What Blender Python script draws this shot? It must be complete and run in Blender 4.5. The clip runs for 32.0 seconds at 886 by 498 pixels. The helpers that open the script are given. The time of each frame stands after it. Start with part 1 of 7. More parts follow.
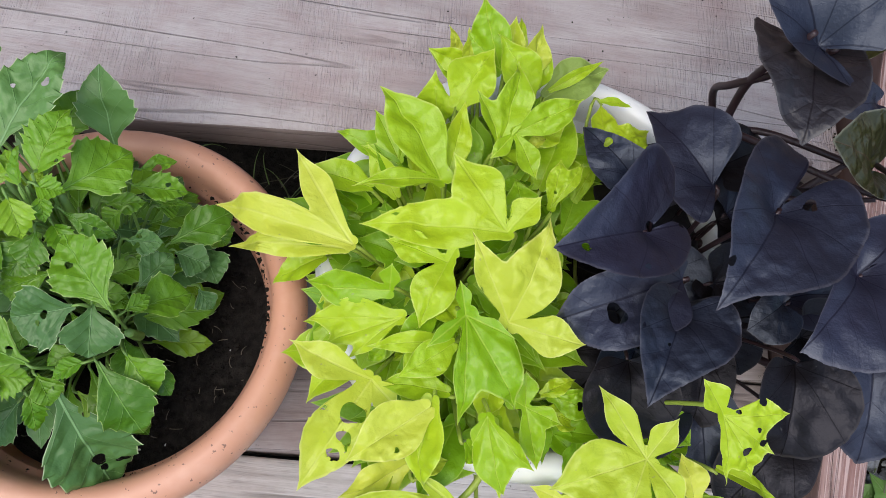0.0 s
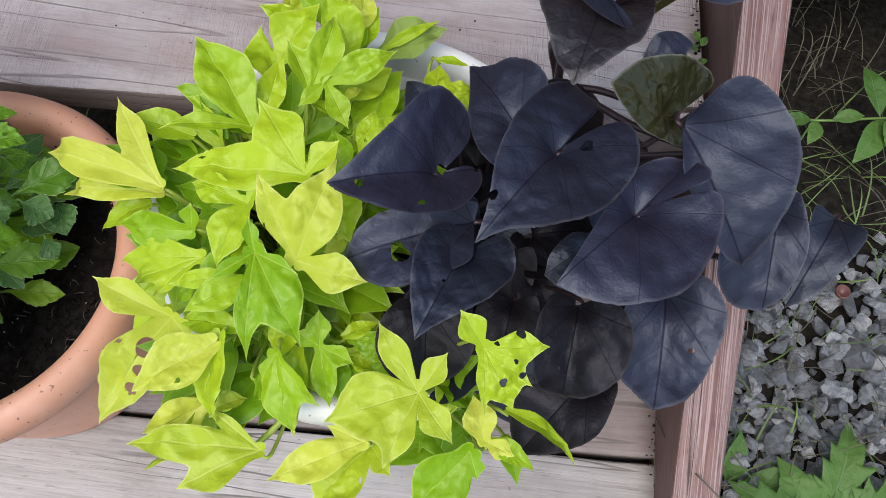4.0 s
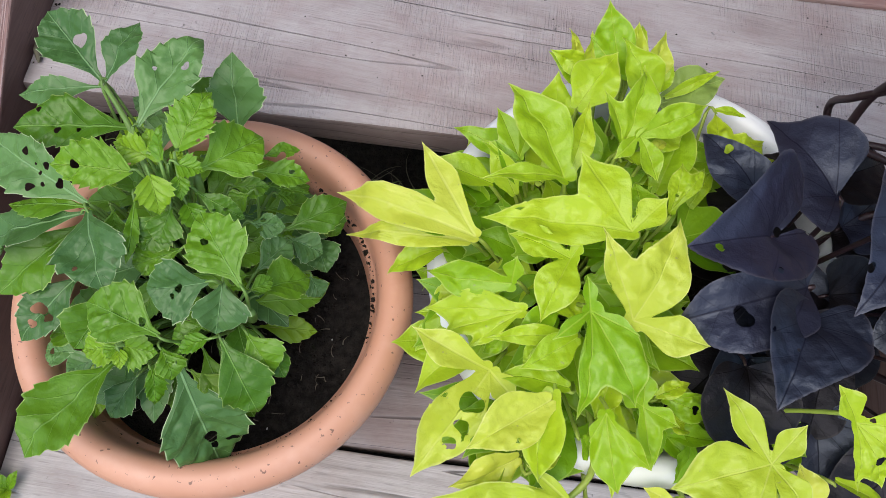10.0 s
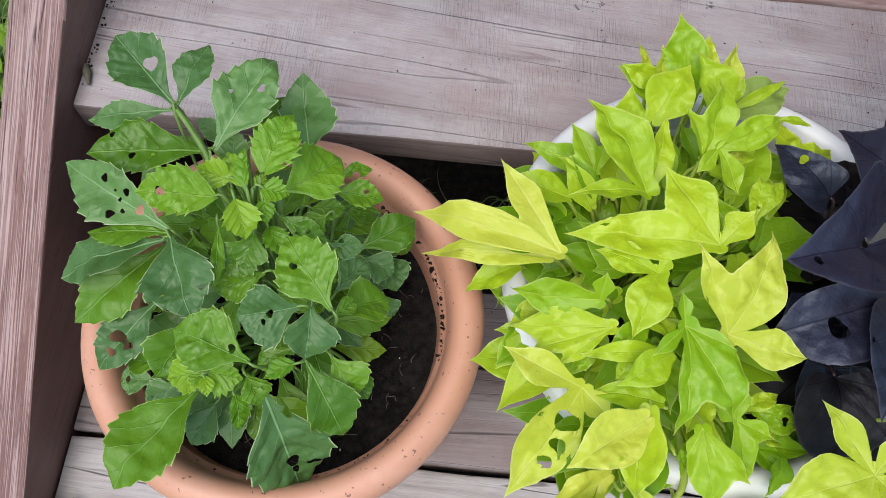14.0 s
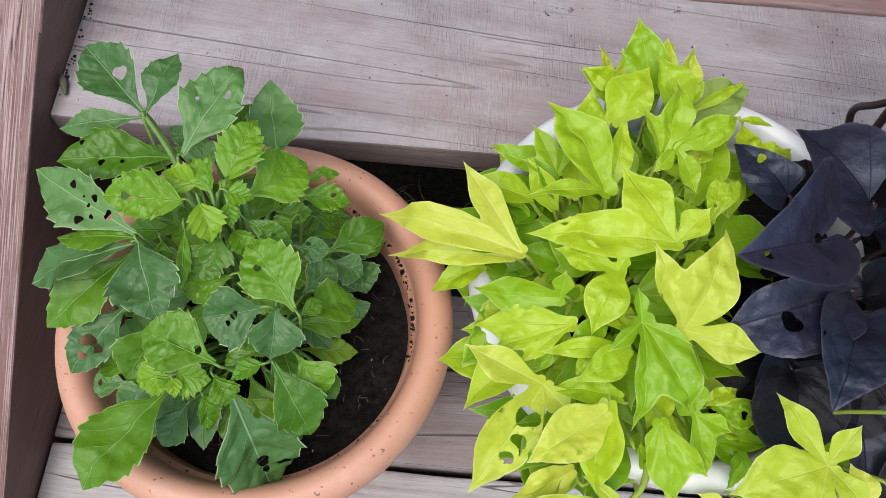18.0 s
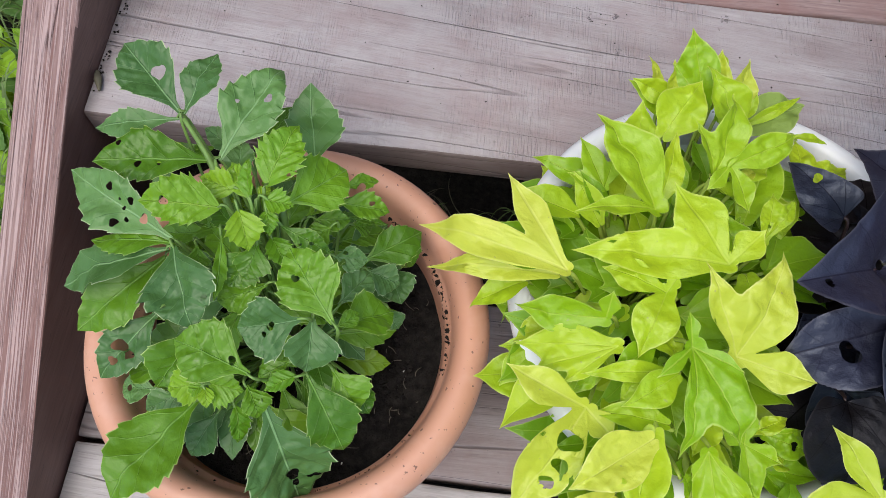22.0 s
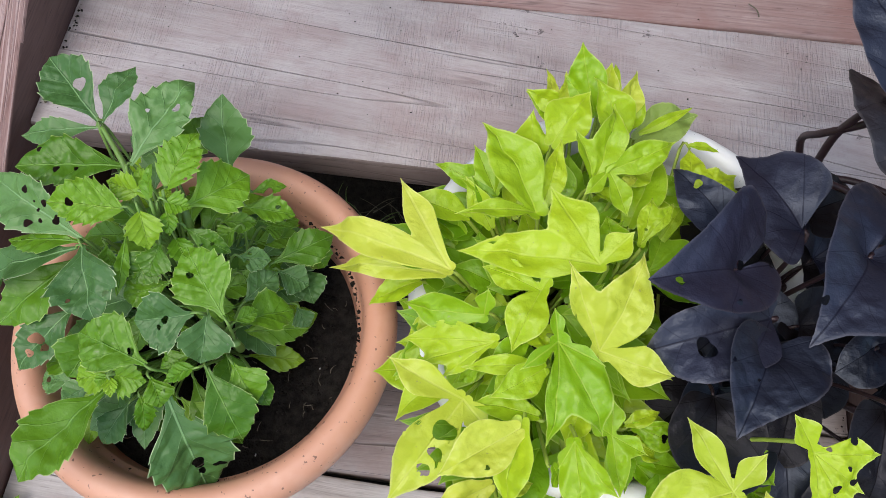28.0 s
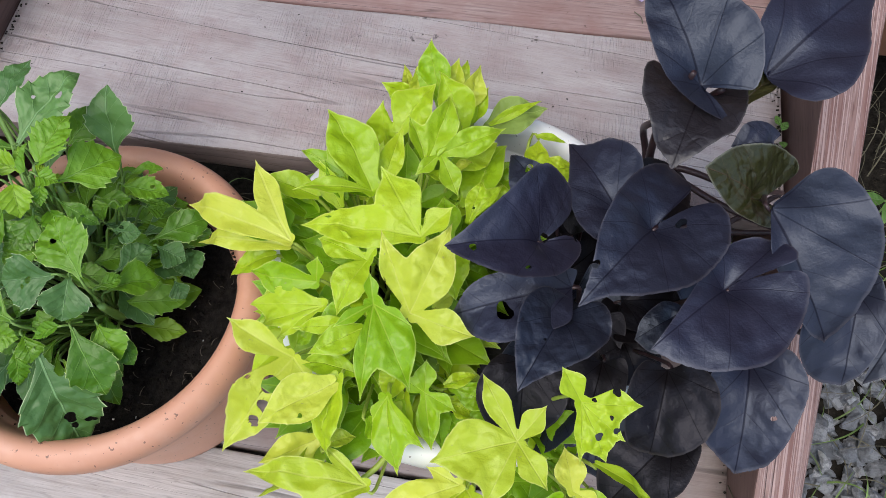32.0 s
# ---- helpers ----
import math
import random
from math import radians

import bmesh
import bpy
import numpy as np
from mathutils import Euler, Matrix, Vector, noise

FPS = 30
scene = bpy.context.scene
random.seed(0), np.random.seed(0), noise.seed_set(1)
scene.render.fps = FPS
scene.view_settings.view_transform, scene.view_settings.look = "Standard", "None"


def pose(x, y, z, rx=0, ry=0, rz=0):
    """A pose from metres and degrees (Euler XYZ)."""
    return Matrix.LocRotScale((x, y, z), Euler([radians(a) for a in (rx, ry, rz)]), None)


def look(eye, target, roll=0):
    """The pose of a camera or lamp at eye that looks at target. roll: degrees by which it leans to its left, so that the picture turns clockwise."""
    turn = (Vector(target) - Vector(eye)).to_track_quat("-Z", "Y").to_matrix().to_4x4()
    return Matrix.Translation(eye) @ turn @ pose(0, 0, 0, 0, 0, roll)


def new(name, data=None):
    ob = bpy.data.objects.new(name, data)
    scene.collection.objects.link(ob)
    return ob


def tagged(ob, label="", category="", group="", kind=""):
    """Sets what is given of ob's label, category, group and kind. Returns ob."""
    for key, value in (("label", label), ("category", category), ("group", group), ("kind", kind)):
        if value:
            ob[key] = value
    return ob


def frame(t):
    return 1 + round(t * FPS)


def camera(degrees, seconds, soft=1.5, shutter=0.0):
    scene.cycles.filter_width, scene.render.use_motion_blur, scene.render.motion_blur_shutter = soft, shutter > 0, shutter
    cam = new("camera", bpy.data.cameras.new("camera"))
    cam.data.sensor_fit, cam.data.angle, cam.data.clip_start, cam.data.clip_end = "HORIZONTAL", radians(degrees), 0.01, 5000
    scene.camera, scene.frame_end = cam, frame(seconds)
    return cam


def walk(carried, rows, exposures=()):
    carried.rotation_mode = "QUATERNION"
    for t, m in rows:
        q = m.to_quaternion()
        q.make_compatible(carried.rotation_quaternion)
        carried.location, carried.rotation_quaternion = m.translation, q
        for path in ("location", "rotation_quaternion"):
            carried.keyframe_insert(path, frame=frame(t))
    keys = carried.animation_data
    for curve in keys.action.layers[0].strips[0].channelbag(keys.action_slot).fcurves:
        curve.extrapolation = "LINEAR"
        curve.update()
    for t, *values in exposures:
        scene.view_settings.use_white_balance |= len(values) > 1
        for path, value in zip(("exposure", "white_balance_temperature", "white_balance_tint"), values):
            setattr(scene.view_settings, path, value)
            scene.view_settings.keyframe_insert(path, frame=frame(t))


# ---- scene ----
cam = camera(59.7, 32.0, soft=0.85)
PATH = [
    (0, (0.113, 0.04, 0.854), (0.154, 0.743, -1.018), 7.3),
    (0.5, (0.182, 0.025, 0.867), (0.204, 0.759, -0.993), 5.9),
    (1, (0.217, 0.008, 0.867), (0.211, 0.75, -0.99), 4.5),
    (1.5, (0.23, 0.001, 0.865), (0.201, 0.748, -0.989), 3.3),
    (2, (0.243, -0.001, 0.862), (0.206, 0.748, -0.992), 2.6),
    (2.5, (0.26, -0.01, 0.851), (0.23, 0.704, -1.017), 2.5),
    (4.5, (0.283, 0.013, 0.851), (0.237, 0.765, -1.001), 1.8),
    (5, (0.284, 0.031, 0.854), (0.224, 0.809, -0.987), 1.8),
    (5.5, (0.282, 0.035, 0.857), (0.184, 0.839, -0.972), 1.0),
    (6, (0.268, 0.03, 0.855), (0.183, 0.821, -0.98), 2.3),
    (6.5, (0.233, 0.02, 0.855), (0.176, 0.785, -0.992), 3.3),
    (7, (0.192, 0.015, 0.852), (0.158, 0.745, -1.01), 3.8),
    (7.5, (0.152, 0.011, 0.851), (0.112, 0.731, -1.015), 3.4),
    (8, (0.118, 0.014, 0.848), (0.083, 0.73, -1.019), 3.7),
    (8.5, (0.094, 0.018, 0.846), (0.073, 0.736, -1.02), 5.4),
    (9, (0.078, 0.015, 0.844), (0.048, 0.73, -1.023), 4.7),
    (9.5, (0.063, 0.012, 0.849), (0.026, 0.744, -1.012), 4.1),
    (10, (0.051, 0.014, 0.851), (0.003, 0.758, -1.005), 3.6),
    (10.5, (0.038, 0.018, 0.847), (-0.016, 0.756, -1.011), 3.2),
    (11, (0.026, 0.022, 0.851), (-0.041, 0.777, -1.0), 2.7),
    (11.5, (0.017, 0.02, 0.852), (-0.056, 0.777, -0.998), 2.2),
    (12, (0.004, 0.013, 0.866), (-0.063, 0.799, -0.972), 2.5),
    (12.5, (-0.009, 0.009, 0.864), (-0.057, 0.786, -0.978), 3.3),
    (13, (-0.012, 0.008, 0.858), (-0.046, 0.769, -0.991), 3.3),
    (13.5, (-0.015, 0.012, 0.853), (-0.025, 0.753, -1.004), 4.9),
    (14, (-0.022, 0.017, 0.851), (-0.034, 0.774, -1.0), 4.8),
    (14.5, (-0.027, 0.021, 0.848), (-0.027, 0.766, -1.009), 5.8),
    (16.5, (-0.015, 0.006, 0.858), (-0.035, 0.787, -0.983), 4.1),
    (17, (-0.011, 0.009, 0.856), (-0.025, 0.778, -0.99), 4.5),
    (17.5, (-0.003, 0.009, 0.857), (-0.022, 0.79, -0.984), 3.9),
    (18, (0.006, 0.009, 0.859), (-0.009, 0.79, -0.982), 3.9),
    (18.5, (0.016, 0.015, 0.85), (0.005, 0.773, -1.0), 4.0),
    (19, (0.019, 0.021, 0.848), (0.005, 0.76, -1.01), 4.1),
    (19.5, (0.019, 0.019, 0.85), (0.007, 0.776, -1.001), 4.4),
    (20, (0.014, 0.015, 0.854), (-0.019, 0.786, -0.991), 3.1),
    (20.5, (0.005, 0.014, 0.851), (-0.04, 0.775, -0.999), 2.8),
    (21, (-0.006, 0.021, 0.847), (-0.056, 0.781, -1.003), 2.6),
    (21.5, (-0.014, 0.025, 0.843), (-0.062, 0.781, -1.008), 3.2),
    (22, (-0.015, 0.025, 0.847), (-0.068, 0.795, -0.998), 3.0),
    (22.5, (-0.015, 0.021, 0.85), (-0.076, 0.791, -0.995), 2.3),
    (23, (-0.014, 0.02, 0.848), (-0.074, 0.791, -0.996), 2.2),
    (23.5, (-0.01, 0.021, 0.846), (-0.08, 0.791, -0.999), 1.5),
    (24, (-0.006, 0.023, 0.846), (-0.066, 0.789, -1.001), 1.9),
    (24.5, (0.002, 0.024, 0.849), (-0.056, 0.797, -0.994), 1.9),
    (25, (0.012, 0.019, 0.858), (-0.051, 0.8, -0.982), 1.3),
    (25.5, (0.024, 0.012, 0.858), (-0.041, 0.791, -0.983), 1.3),
    (27.5, (0.073, 0.011, 0.874), (-0.016, 0.809, -0.958), 0.7),
    (28, (0.083, 0.014, 0.874), (-0.022, 0.814, -0.956), -0.0),
    (28.5, (0.096, 0.016, 0.876), (-0.012, 0.803, -0.959), 0.1),
    (29, (0.11, 0.012, 0.882), (-0.011, 0.805, -0.95), -0.5),
    (29.5, (0.125, -0.003, 0.886), (-0.003, 0.814, -0.935), -0.6),
    (30, (0.139, 0.001, 0.888), (-0.012, 0.817, -0.932), -1.3),
    (30.5, (0.168, 0.002, 0.885), (0.007, 0.802, -0.941), -2.2),
    (31, (0.186, -0.011, 0.893), (0.038, 0.805, -0.927), -1.2),
    (31.5, (0.216, -0.018, 0.902), (0.038, 0.814, -0.908), -2.9),
    (32, (0.245, -0.023, 0.904), (0.055, 0.825, -0.897), -3.8),
]
EXPOSURES = [(0.0, 0.32)]
walk(cam, [(t, look(eye, target, roll)) for t, eye, target, roll in PATH], EXPOSURES)

# ---- light: an open, overcast sky with a faint veiled sun ----
world = bpy.data.worlds.new("overcast_sky")
scene.world = world
world.use_nodes = True
wn = world.node_tree
sky = wn.nodes.new("ShaderNodeTexSky")
sky.sky_type = "NISHITA"
sky.sun_disc = False
SUN_EL, SUN_AZ = radians(66), radians(205)
sky.sun_elevation, sky.sun_rotation = SUN_EL, SUN_AZ
sky.air_density, sky.dust_density, sky.ozone_density = 1.2, 2.0, 1.0
bg = wn.nodes["Background"]
bg.inputs["Strength"].default_value = 0.165
wn.links.new(sky.outputs[0], bg.inputs["Color"])

sun_data = bpy.data.lights.new("veiled_sun", "SUN")
sun_data.energy, sun_data.angle, sun_data.color = 1.6, radians(52), (1.0, 0.95, 0.90)
sun = new("veiled_sun", sun_data)
sun.matrix_world = look((3 * math.sin(SUN_AZ) * math.cos(SUN_EL), 3 * math.cos(SUN_AZ) * math.cos(SUN_EL), 3 * math.sin(SUN_EL)), (0, 0, 0))


# ---- materials ----
class Mat:
    """A small wrapper for building node materials."""

    def __init__(self, name, rough=0.6, metal=0.0):
        self.m = bpy.data.materials.new(name)
        self.m.use_nodes = True
        self.t = self.m.node_tree
        self.bsdf = self.t.nodes["Principled BSDF"]
        self.bsdf.inputs["Roughness"].default_value = rough
        self.bsdf.inputs["Metallic"].default_value = metal

    def n(self, kind, **sets):
        node = self.t.nodes.new("ShaderNode" + kind)
        for key, value in sets.items():
            if key == "op":
                node.operation = value
            elif key == "dt":
                node.data_type = value
            elif key == "blend":
                node.blend_type = value
        return node

    def plug(self, a, b):
        self.t.links.new(a, b)

    def coords(self, which="Object", scale=(1, 1, 1), loc=(0, 0, 0), shift=False):
        c = self.n("TexCoord")
        mp = self.n("Mapping")
        mp.inputs["Scale"].default_value = scale
        mp.inputs["Location"].default_value = loc
        self.plug(c.outputs[which], mp.inputs["Vector"])
        if not shift:
            return mp.outputs["Vector"]
        info = self.n("ObjectInfo")
        mul = self.n("Math", op="MULTIPLY")
        self.plug(info.outputs["Random"], mul.inputs[0])
        mul.inputs[1].default_value = 37.0
        add = self.n("VectorMath", op="ADD")
        self.plug(mp.outputs["Vector"], add.inputs[0])
        self.plug(mul.outputs[0], add.inputs[1])
        return add.outputs["Vector"]

    def noise(self, vec, scale, detail=4.0, rough=0.55, distort=0.0):
        nz = self.n("TexNoise")
        nz.inputs["Scale"].default_value = scale
        nz.inputs["Detail"].default_value = detail
        nz.inputs["Roughness"].default_value = rough
        nz.inputs["Distortion"].default_value = distort
        self.plug(vec, nz.inputs["Vector"])
        return nz.outputs["Fac"]

    def ramp(self, fac, stops):
        r = self.n("ValToRGB")
        els = r.color_ramp.elements
        while len(els) > 1:
            els.remove(els[-1])
        for i, (pos, col) in enumerate(stops):
            e = els[0] if i == 0 else els.new(pos)
            e.position = pos
            e.color = (*col, 1) if len(col) == 3 else col
        self.plug(fac, r.inputs["Fac"])
        return r.outputs["Color"]

    def mask(self, fac, lo, hi):
        r = self.n("MapRange")
        r.inputs["From Min"].default_value = lo
        r.inputs["From Max"].default_value = hi
        self.plug(fac, r.inputs["Value"])
        return r.outputs["Result"]

    def mix(self, fac, a, b, blend="MIX"):
        m = self.n("MixRGB", blend=blend)
        for sock, v in (("Fac", fac), ("Color1", a), ("Color2", b)):
            if isinstance(v, (int, float)):
                m.inputs[sock].default_value = v
            elif isinstance(v, tuple):
                m.inputs[sock].default_value = (*v, 1)
            else:
                self.plug(v, m.inputs[sock])
        return m.outputs["Color"]

    def math(self, op, a, b=None, c=None):
        m = self.n("Math", op=op)
        for i, v in enumerate((a, b, c)):
            if v is None:
                continue
            if isinstance(v, (int, float)):
                m.inputs[i].default_value = v
            else:
                self.plug(v, m.inputs[i])
        return m.outputs[0]

    def base(self, col):
        self.plug(col, self.bsdf.inputs["Base Color"])

    def roughness(self, v):
        self.plug(v, self.bsdf.inputs["Roughness"])

    def bump(self, height, strength=0.3, distance=0.002, after=None):
        b = self.n("Bump")
        b.inputs["Strength"].default_value = strength
        b.inputs["Distance"].default_value = distance
        self.plug(height, b.inputs["Height"])
        if after is not None:
            self.plug(after, b.inputs["Normal"])
        self.plug(b.outputs["Normal"], self.bsdf.inputs["Normal"])
        return b.outputs["Normal"]


def wood(name, along, dark, mid, light, stain, stain_lo, stain_hi, streak=0.6, rough=0.75, bump=0.35, lines=0.85, saw=0.0, fib=0.55, dashes=0.55, slant=0.0, ridge=0.0, patch=None, flat=False, pits=0.0, short=1.0):
    """Weathered, stained timber with its grain along one axis: bands, fine fibres, cracks, saw marks and worn stain."""
    m = Mat(name, rough)
    k = "xyz".index(along)

    def stretched(across, long_):
        sc = [across] * 3
        sc[k] = long_
        if flat:
            sc[2] = long_
        if not slant:
            return m.coords("Object", tuple(sc), shift=True)
        # grain that runs out of the board at a slight angle
        c = m.n("TexCoord")
        s3 = m.n("SeparateXYZ")
        m.plug(c.outputs["Object"], s3.inputs[0])
        j3 = m.n("CombineXYZ")
        m.plug(m.math("MULTIPLY", s3.outputs[0], sc[0]), j3.inputs[0])
        m.plug(m.math("MULTIPLY", m.math("ADD", s3.outputs[1], m.math("MULTIPLY", s3.outputs[0], slant)), sc[1]), j3.inputs[1])
        m.plug(m.math("MULTIPLY", s3.outputs[2], sc[2]), j3.inputs[2])
        return j3.outputs[0]

    vo = m.coords("Object", (1, 1, 1), shift=True)
    bands = m.noise(stretched(26.0, 1.5 * short), 1.0, 5, 0.62, 0.7)
    fibres = m.noise(stretched(330.0, 14.0 * short), 1.0, 3, 0.6)
    fine = m.noise(stretched(110.0, 5.0 * short), 1.0, 4, 0.65, 0.2)
    blot = m.noise(vo, 9.0, 6, 0.65)
    col = m.ramp(bands, [(0.28, dark), (0.42, mid), (0.60, light), (0.78, mid)])
    col = m.mix(m.math("MULTIPLY", m.mask(fine, 0.38, 0.66), streak), col, light)
    col = m.mix(m.math("MULTIPLY", m.mask(fibres, 0.54, 0.36), fib), col, dark)
    dash = m.noise(stretched(300.0, 34.0), 1.0, 2, 0.5)
    col = m.mix(m.math("MULTIPLY", m.mask(dash, 0.60, 0.70), dashes), col, tuple(0.55 * c for c in dark))
    col = m.mix(m.math("MULTIPLY", m.mask(dash, 0.40, 0.32), 0.6 * dashes), col, tuple(min(1, 1.2 * c) for c in light))
    col = m.mix(m.math("MULTIPLY", m.mask(blot, stain_lo, stain_hi), 0.8), col, stain)
    wide = m.noise(stretched(11.0, 0.35), 1.0, 3, 0.5, 0.25)
    gap = m.math("ABSOLUTE", m.math("SUBTRACT", m.math("FRACT", m.math("MULTIPLY", wide, 12.0)), 0.5))
    broken = m.mask(m.noise(stretched(16.0, 2.0), 1.0, 3), 0.40, 0.54)
    crack = m.math("MULTIPLY", m.mask(gap, 0.040, 0.010), broken)
    col = m.mix(m.math("MULTIPLY", crack, lines), col, tuple(0.35 * c for c in dark))
    lip = m.math("MULTIPLY", m.math("MULTIPLY", m.mask(gap, 0.10, 0.04), m.math("SUBTRACT", 1.0, crack)), broken)
    col = m.mix(m.math("MULTIPLY", lip, 0.25), col, tuple(min(1, 1.25 * c) for c in light))
    speck = m.mask(m.noise(vo, 130.0, 3, 0.6), 0.69, 0.75)
    col = m.mix(m.math("MULTIPLY", speck, 0.6), col, tuple(0.35 * c for c in dark))
    hgt = m.math("SUBTRACT", m.math("ADD", m.math("MULTIPLY", fibres, 0.45), m.math("MULTIPLY", fine, 0.8)), m.math("MULTIPLY", crack, 1.3))
    if saw:
        sc = [34.0] * 3
        sc[k] = 520.0
        marks = m.noise(m.coords("Object", tuple(sc), shift=True), 1.0, 2, 0.5)
        where = m.mask(m.noise(vo, 11.0, 3), 0.44, 0.62)
        cut = m.math("MULTIPLY", m.mask(marks, 0.42, 0.62), where)
        col = m.mix(m.math("MULTIPLY", cut, saw), col, tuple(0.72 * c for c in mid))
        hgt = m.math("SUBTRACT", hgt, m.math("MULTIPLY", cut, 0.6))
    if ridge:
        comb = m.noise(stretched(820.0, 7.0), 1.0, 1, 0.6, 0.1)
        up = m.mask(comb, 0.50, 0.57)
        col = m.mix(m.math("MULTIPLY", up, ridge), col, tuple(min(1, 1.25 * c + 0.10) for c in light))
        hgt = m.math("ADD", hgt, m.math("MULTIPLY", up, 0.9))
    if patch is not None:
        # worn remains of the old brown stain on one stretch of the board
        (px, py, rx, ry), pc = patch
        c = m.n("TexCoord")
        s3 = m.n("SeparateXYZ")
        m.plug(c.outputs["Object"], s3.inputs[0])
        dx = m.math("DIVIDE", m.math("SUBTRACT", s3.outputs[0], px), rx)
        dy = m.math("DIVIDE", m.math("SUBTRACT", s3.outputs[1], py), ry)
        d = m.math("SQRT", m.math("ADD", m.math("MULTIPLY", dx, dx), m.math("MULTIPLY", dy, dy)))
        d = m.math("ADD", d, m.math("MULTIPLY", m.math("SUBTRACT", m.noise(vo, 38.0, 5, 0.65), 0.5), 2.2))
        col = m.mix(m.math("MULTIPLY", m.mask(d, 0.95, 0.75), 0.85), col, pc)
    if pits:
        # dents with dirt in them and bleached, scuffed patches
        dents = m.math("MULTIPLY", m.mask(m.noise(vo, 46.0, 4, 0.7), 0.66, 0.71), m.mask(m.noise(vo, 7.0, 2), 0.42, 0.55))
        col = m.mix(m.math("MULTIPLY", dents, pits), col, tuple(0.45 * c for c in dark))
        hgt = m.math("SUBTRACT", hgt, m.math("MULTIPLY", dents, 1.2))
        scuff = m.mask(m.noise(stretched(16.0, 5.0), 1.0, 6, 0.72, 0.6), 0.48, 0.62)
        col = m.mix(m.math("MULTIPLY", scuff, 0.34), col, light)
        dull = m.mask(m.noise(vo, 24.0, 6, 0.7, 0.5), 0.50, 0.66)
        col = m.mix(m.math("MULTIPLY", dull, 0.30), col, dark)
    m.base(col)
    m.bump(hgt, bump, 0.002)
    return m.m


M_TREAD = wood("weathered_grey_wood", "x", (0.255, 0.208, 0.200), (0.345, 0.298, 0.290), (0.430, 0.392, 0.386), (0.300, 0.215, 0.205), 0.47, 0.72, streak=0.3, bump=0.7, lines=0.5, fib=0.12, dashes=0.2, saw=0.045, slant=0.09, pits=0.75, short=2.6, patch=((0.40, 0.402, 0.09, 0.022), (0.085, 0.035, 0.025)))
# front edge: leftover brown stain, with the face's shade mixed into the colour
M_TREAD_FRONT = wood("stained_shaded_tread_front", "x", (0.105, 0.078, 0.072), (0.150, 0.115, 0.106), (0.205, 0.165, 0.152), (0.125, 0.086, 0.076), 0.42, 0.66, streak=0.35, bump=0.5, lines=0.4, fib=0.2, dashes=0.25, slant=0.05)
M_TREAD_RED = wood("worn_red_stained_wood", "x", (0.17, 0.105, 0.095), (0.265, 0.175, 0.16), (0.35, 0.27, 0.25), (0.23, 0.125, 0.11), 0.4, 0.65, streak=0.4)
M_LOWER = wood("bleached_grey_wood", "x", (0.25, 0.225, 0.205), (0.41, 0.38, 0.36), (0.54, 0.515, 0.495), (0.31, 0.26, 0.235), 0.5, 0.74, streak=0.45, bump=0.55, fib=0.25, dashes=0.35, slant=0.03)
M_LOWER_BROWN = wood("worn_brown_grey_wood", "x", (0.17, 0.132, 0.122), (0.25, 0.205, 0.190), (0.34, 0.295, 0.275), (0.21, 0.145, 0.130), 0.45, 0.7, streak=0.35, bump=0.5, fib=0.25, dashes=0.35, slant=-0.03)
M_RAIL = wood("faded_red_brown_rail_wood", "y", (0.150, 0.068, 0.056), (0.215, 0.108, 0.091), (0.325, 0.215, 0.192), (0.195, 0.096, 0.080), 0.56, 0.8, streak=0.35, ridge=0.7, bump=0.6, flat=True)
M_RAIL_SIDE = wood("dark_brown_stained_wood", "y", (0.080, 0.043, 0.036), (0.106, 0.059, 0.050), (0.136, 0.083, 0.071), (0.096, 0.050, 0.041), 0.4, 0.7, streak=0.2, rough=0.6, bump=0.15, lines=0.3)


def terracotta_material():
    m = Mat("terracotta_plastic", 0.48)
    v = m.coords("Object")
    a = m.noise(v, 9.0, 4)
    col = m.ramp(a, [(0.3, (0.60, 0.29, 0.18)), (0.7, (0.68, 0.355, 0.235))])
    fade = m.mask(m.noise(v, 26.0, 5, 0.6), 0.5, 0.75)
    col = m.mix(m.math("MULTIPLY", fade, 0.35), col, (0.76, 0.48, 0.37))
    speck = m.mask(m.noise(v, 210.0, 2, 0.5), 0.68, 0.72)
    col = m.mix(m.math("MULTIPLY", speck, 0.75), col, (0.10, 0.05, 0.035))
    m.base(col)
    m.bump(m.noise(v, 120.0, 3), 0.06, 0.001)
    return m.m


def white_pot_material():
    m = Mat("white_plastic", 0.35)
    v = m.coords("Object")
    col = m.ramp(m.noise(v, 12.0, 4), [(0.3, (0.80, 0.81, 0.80)), (0.7, (0.87, 0.875, 0.87))])
    speck = m.mask(m.noise(v, 190.0, 2, 0.5), 0.715, 0.75)
    col = m.mix(m.math("MULTIPLY", speck, 0.7), col, (0.14, 0.11, 0.09))
    m.base(col)
    return m.m


def soil_material(name, dark, light):
    m = Mat(name, 0.95)
    m.bsdf.inputs["Specular IOR Level"].default_value = 0.12
    v = m.coords("Object")
    a = m.noise(v, 90.0, 6, 0.7)
    col = m.ramp(a, [(0.35, dark), (0.62, light), (0.8, tuple(1.6 * c for c in light))])
    m.base(col)
    m.bump(m.math("ADD", m.noise(v, 60.0, 5, 0.7), m.math("MULTIPLY", m.noise(v, 260.0, 3), 0.4)), 0.8, 0.006)
    return m.m


M_TERRA = terracotta_material()
M_WHITE = white_pot_material()
M_SOIL = soil_material("black_potting_soil", (0.005, 0.0045, 0.004), (0.022, 0.019, 0.0165))
M_EARTH = soil_material("dark_earth", (0.008, 0.007, 0.0055), (0.028, 0.024, 0.019))


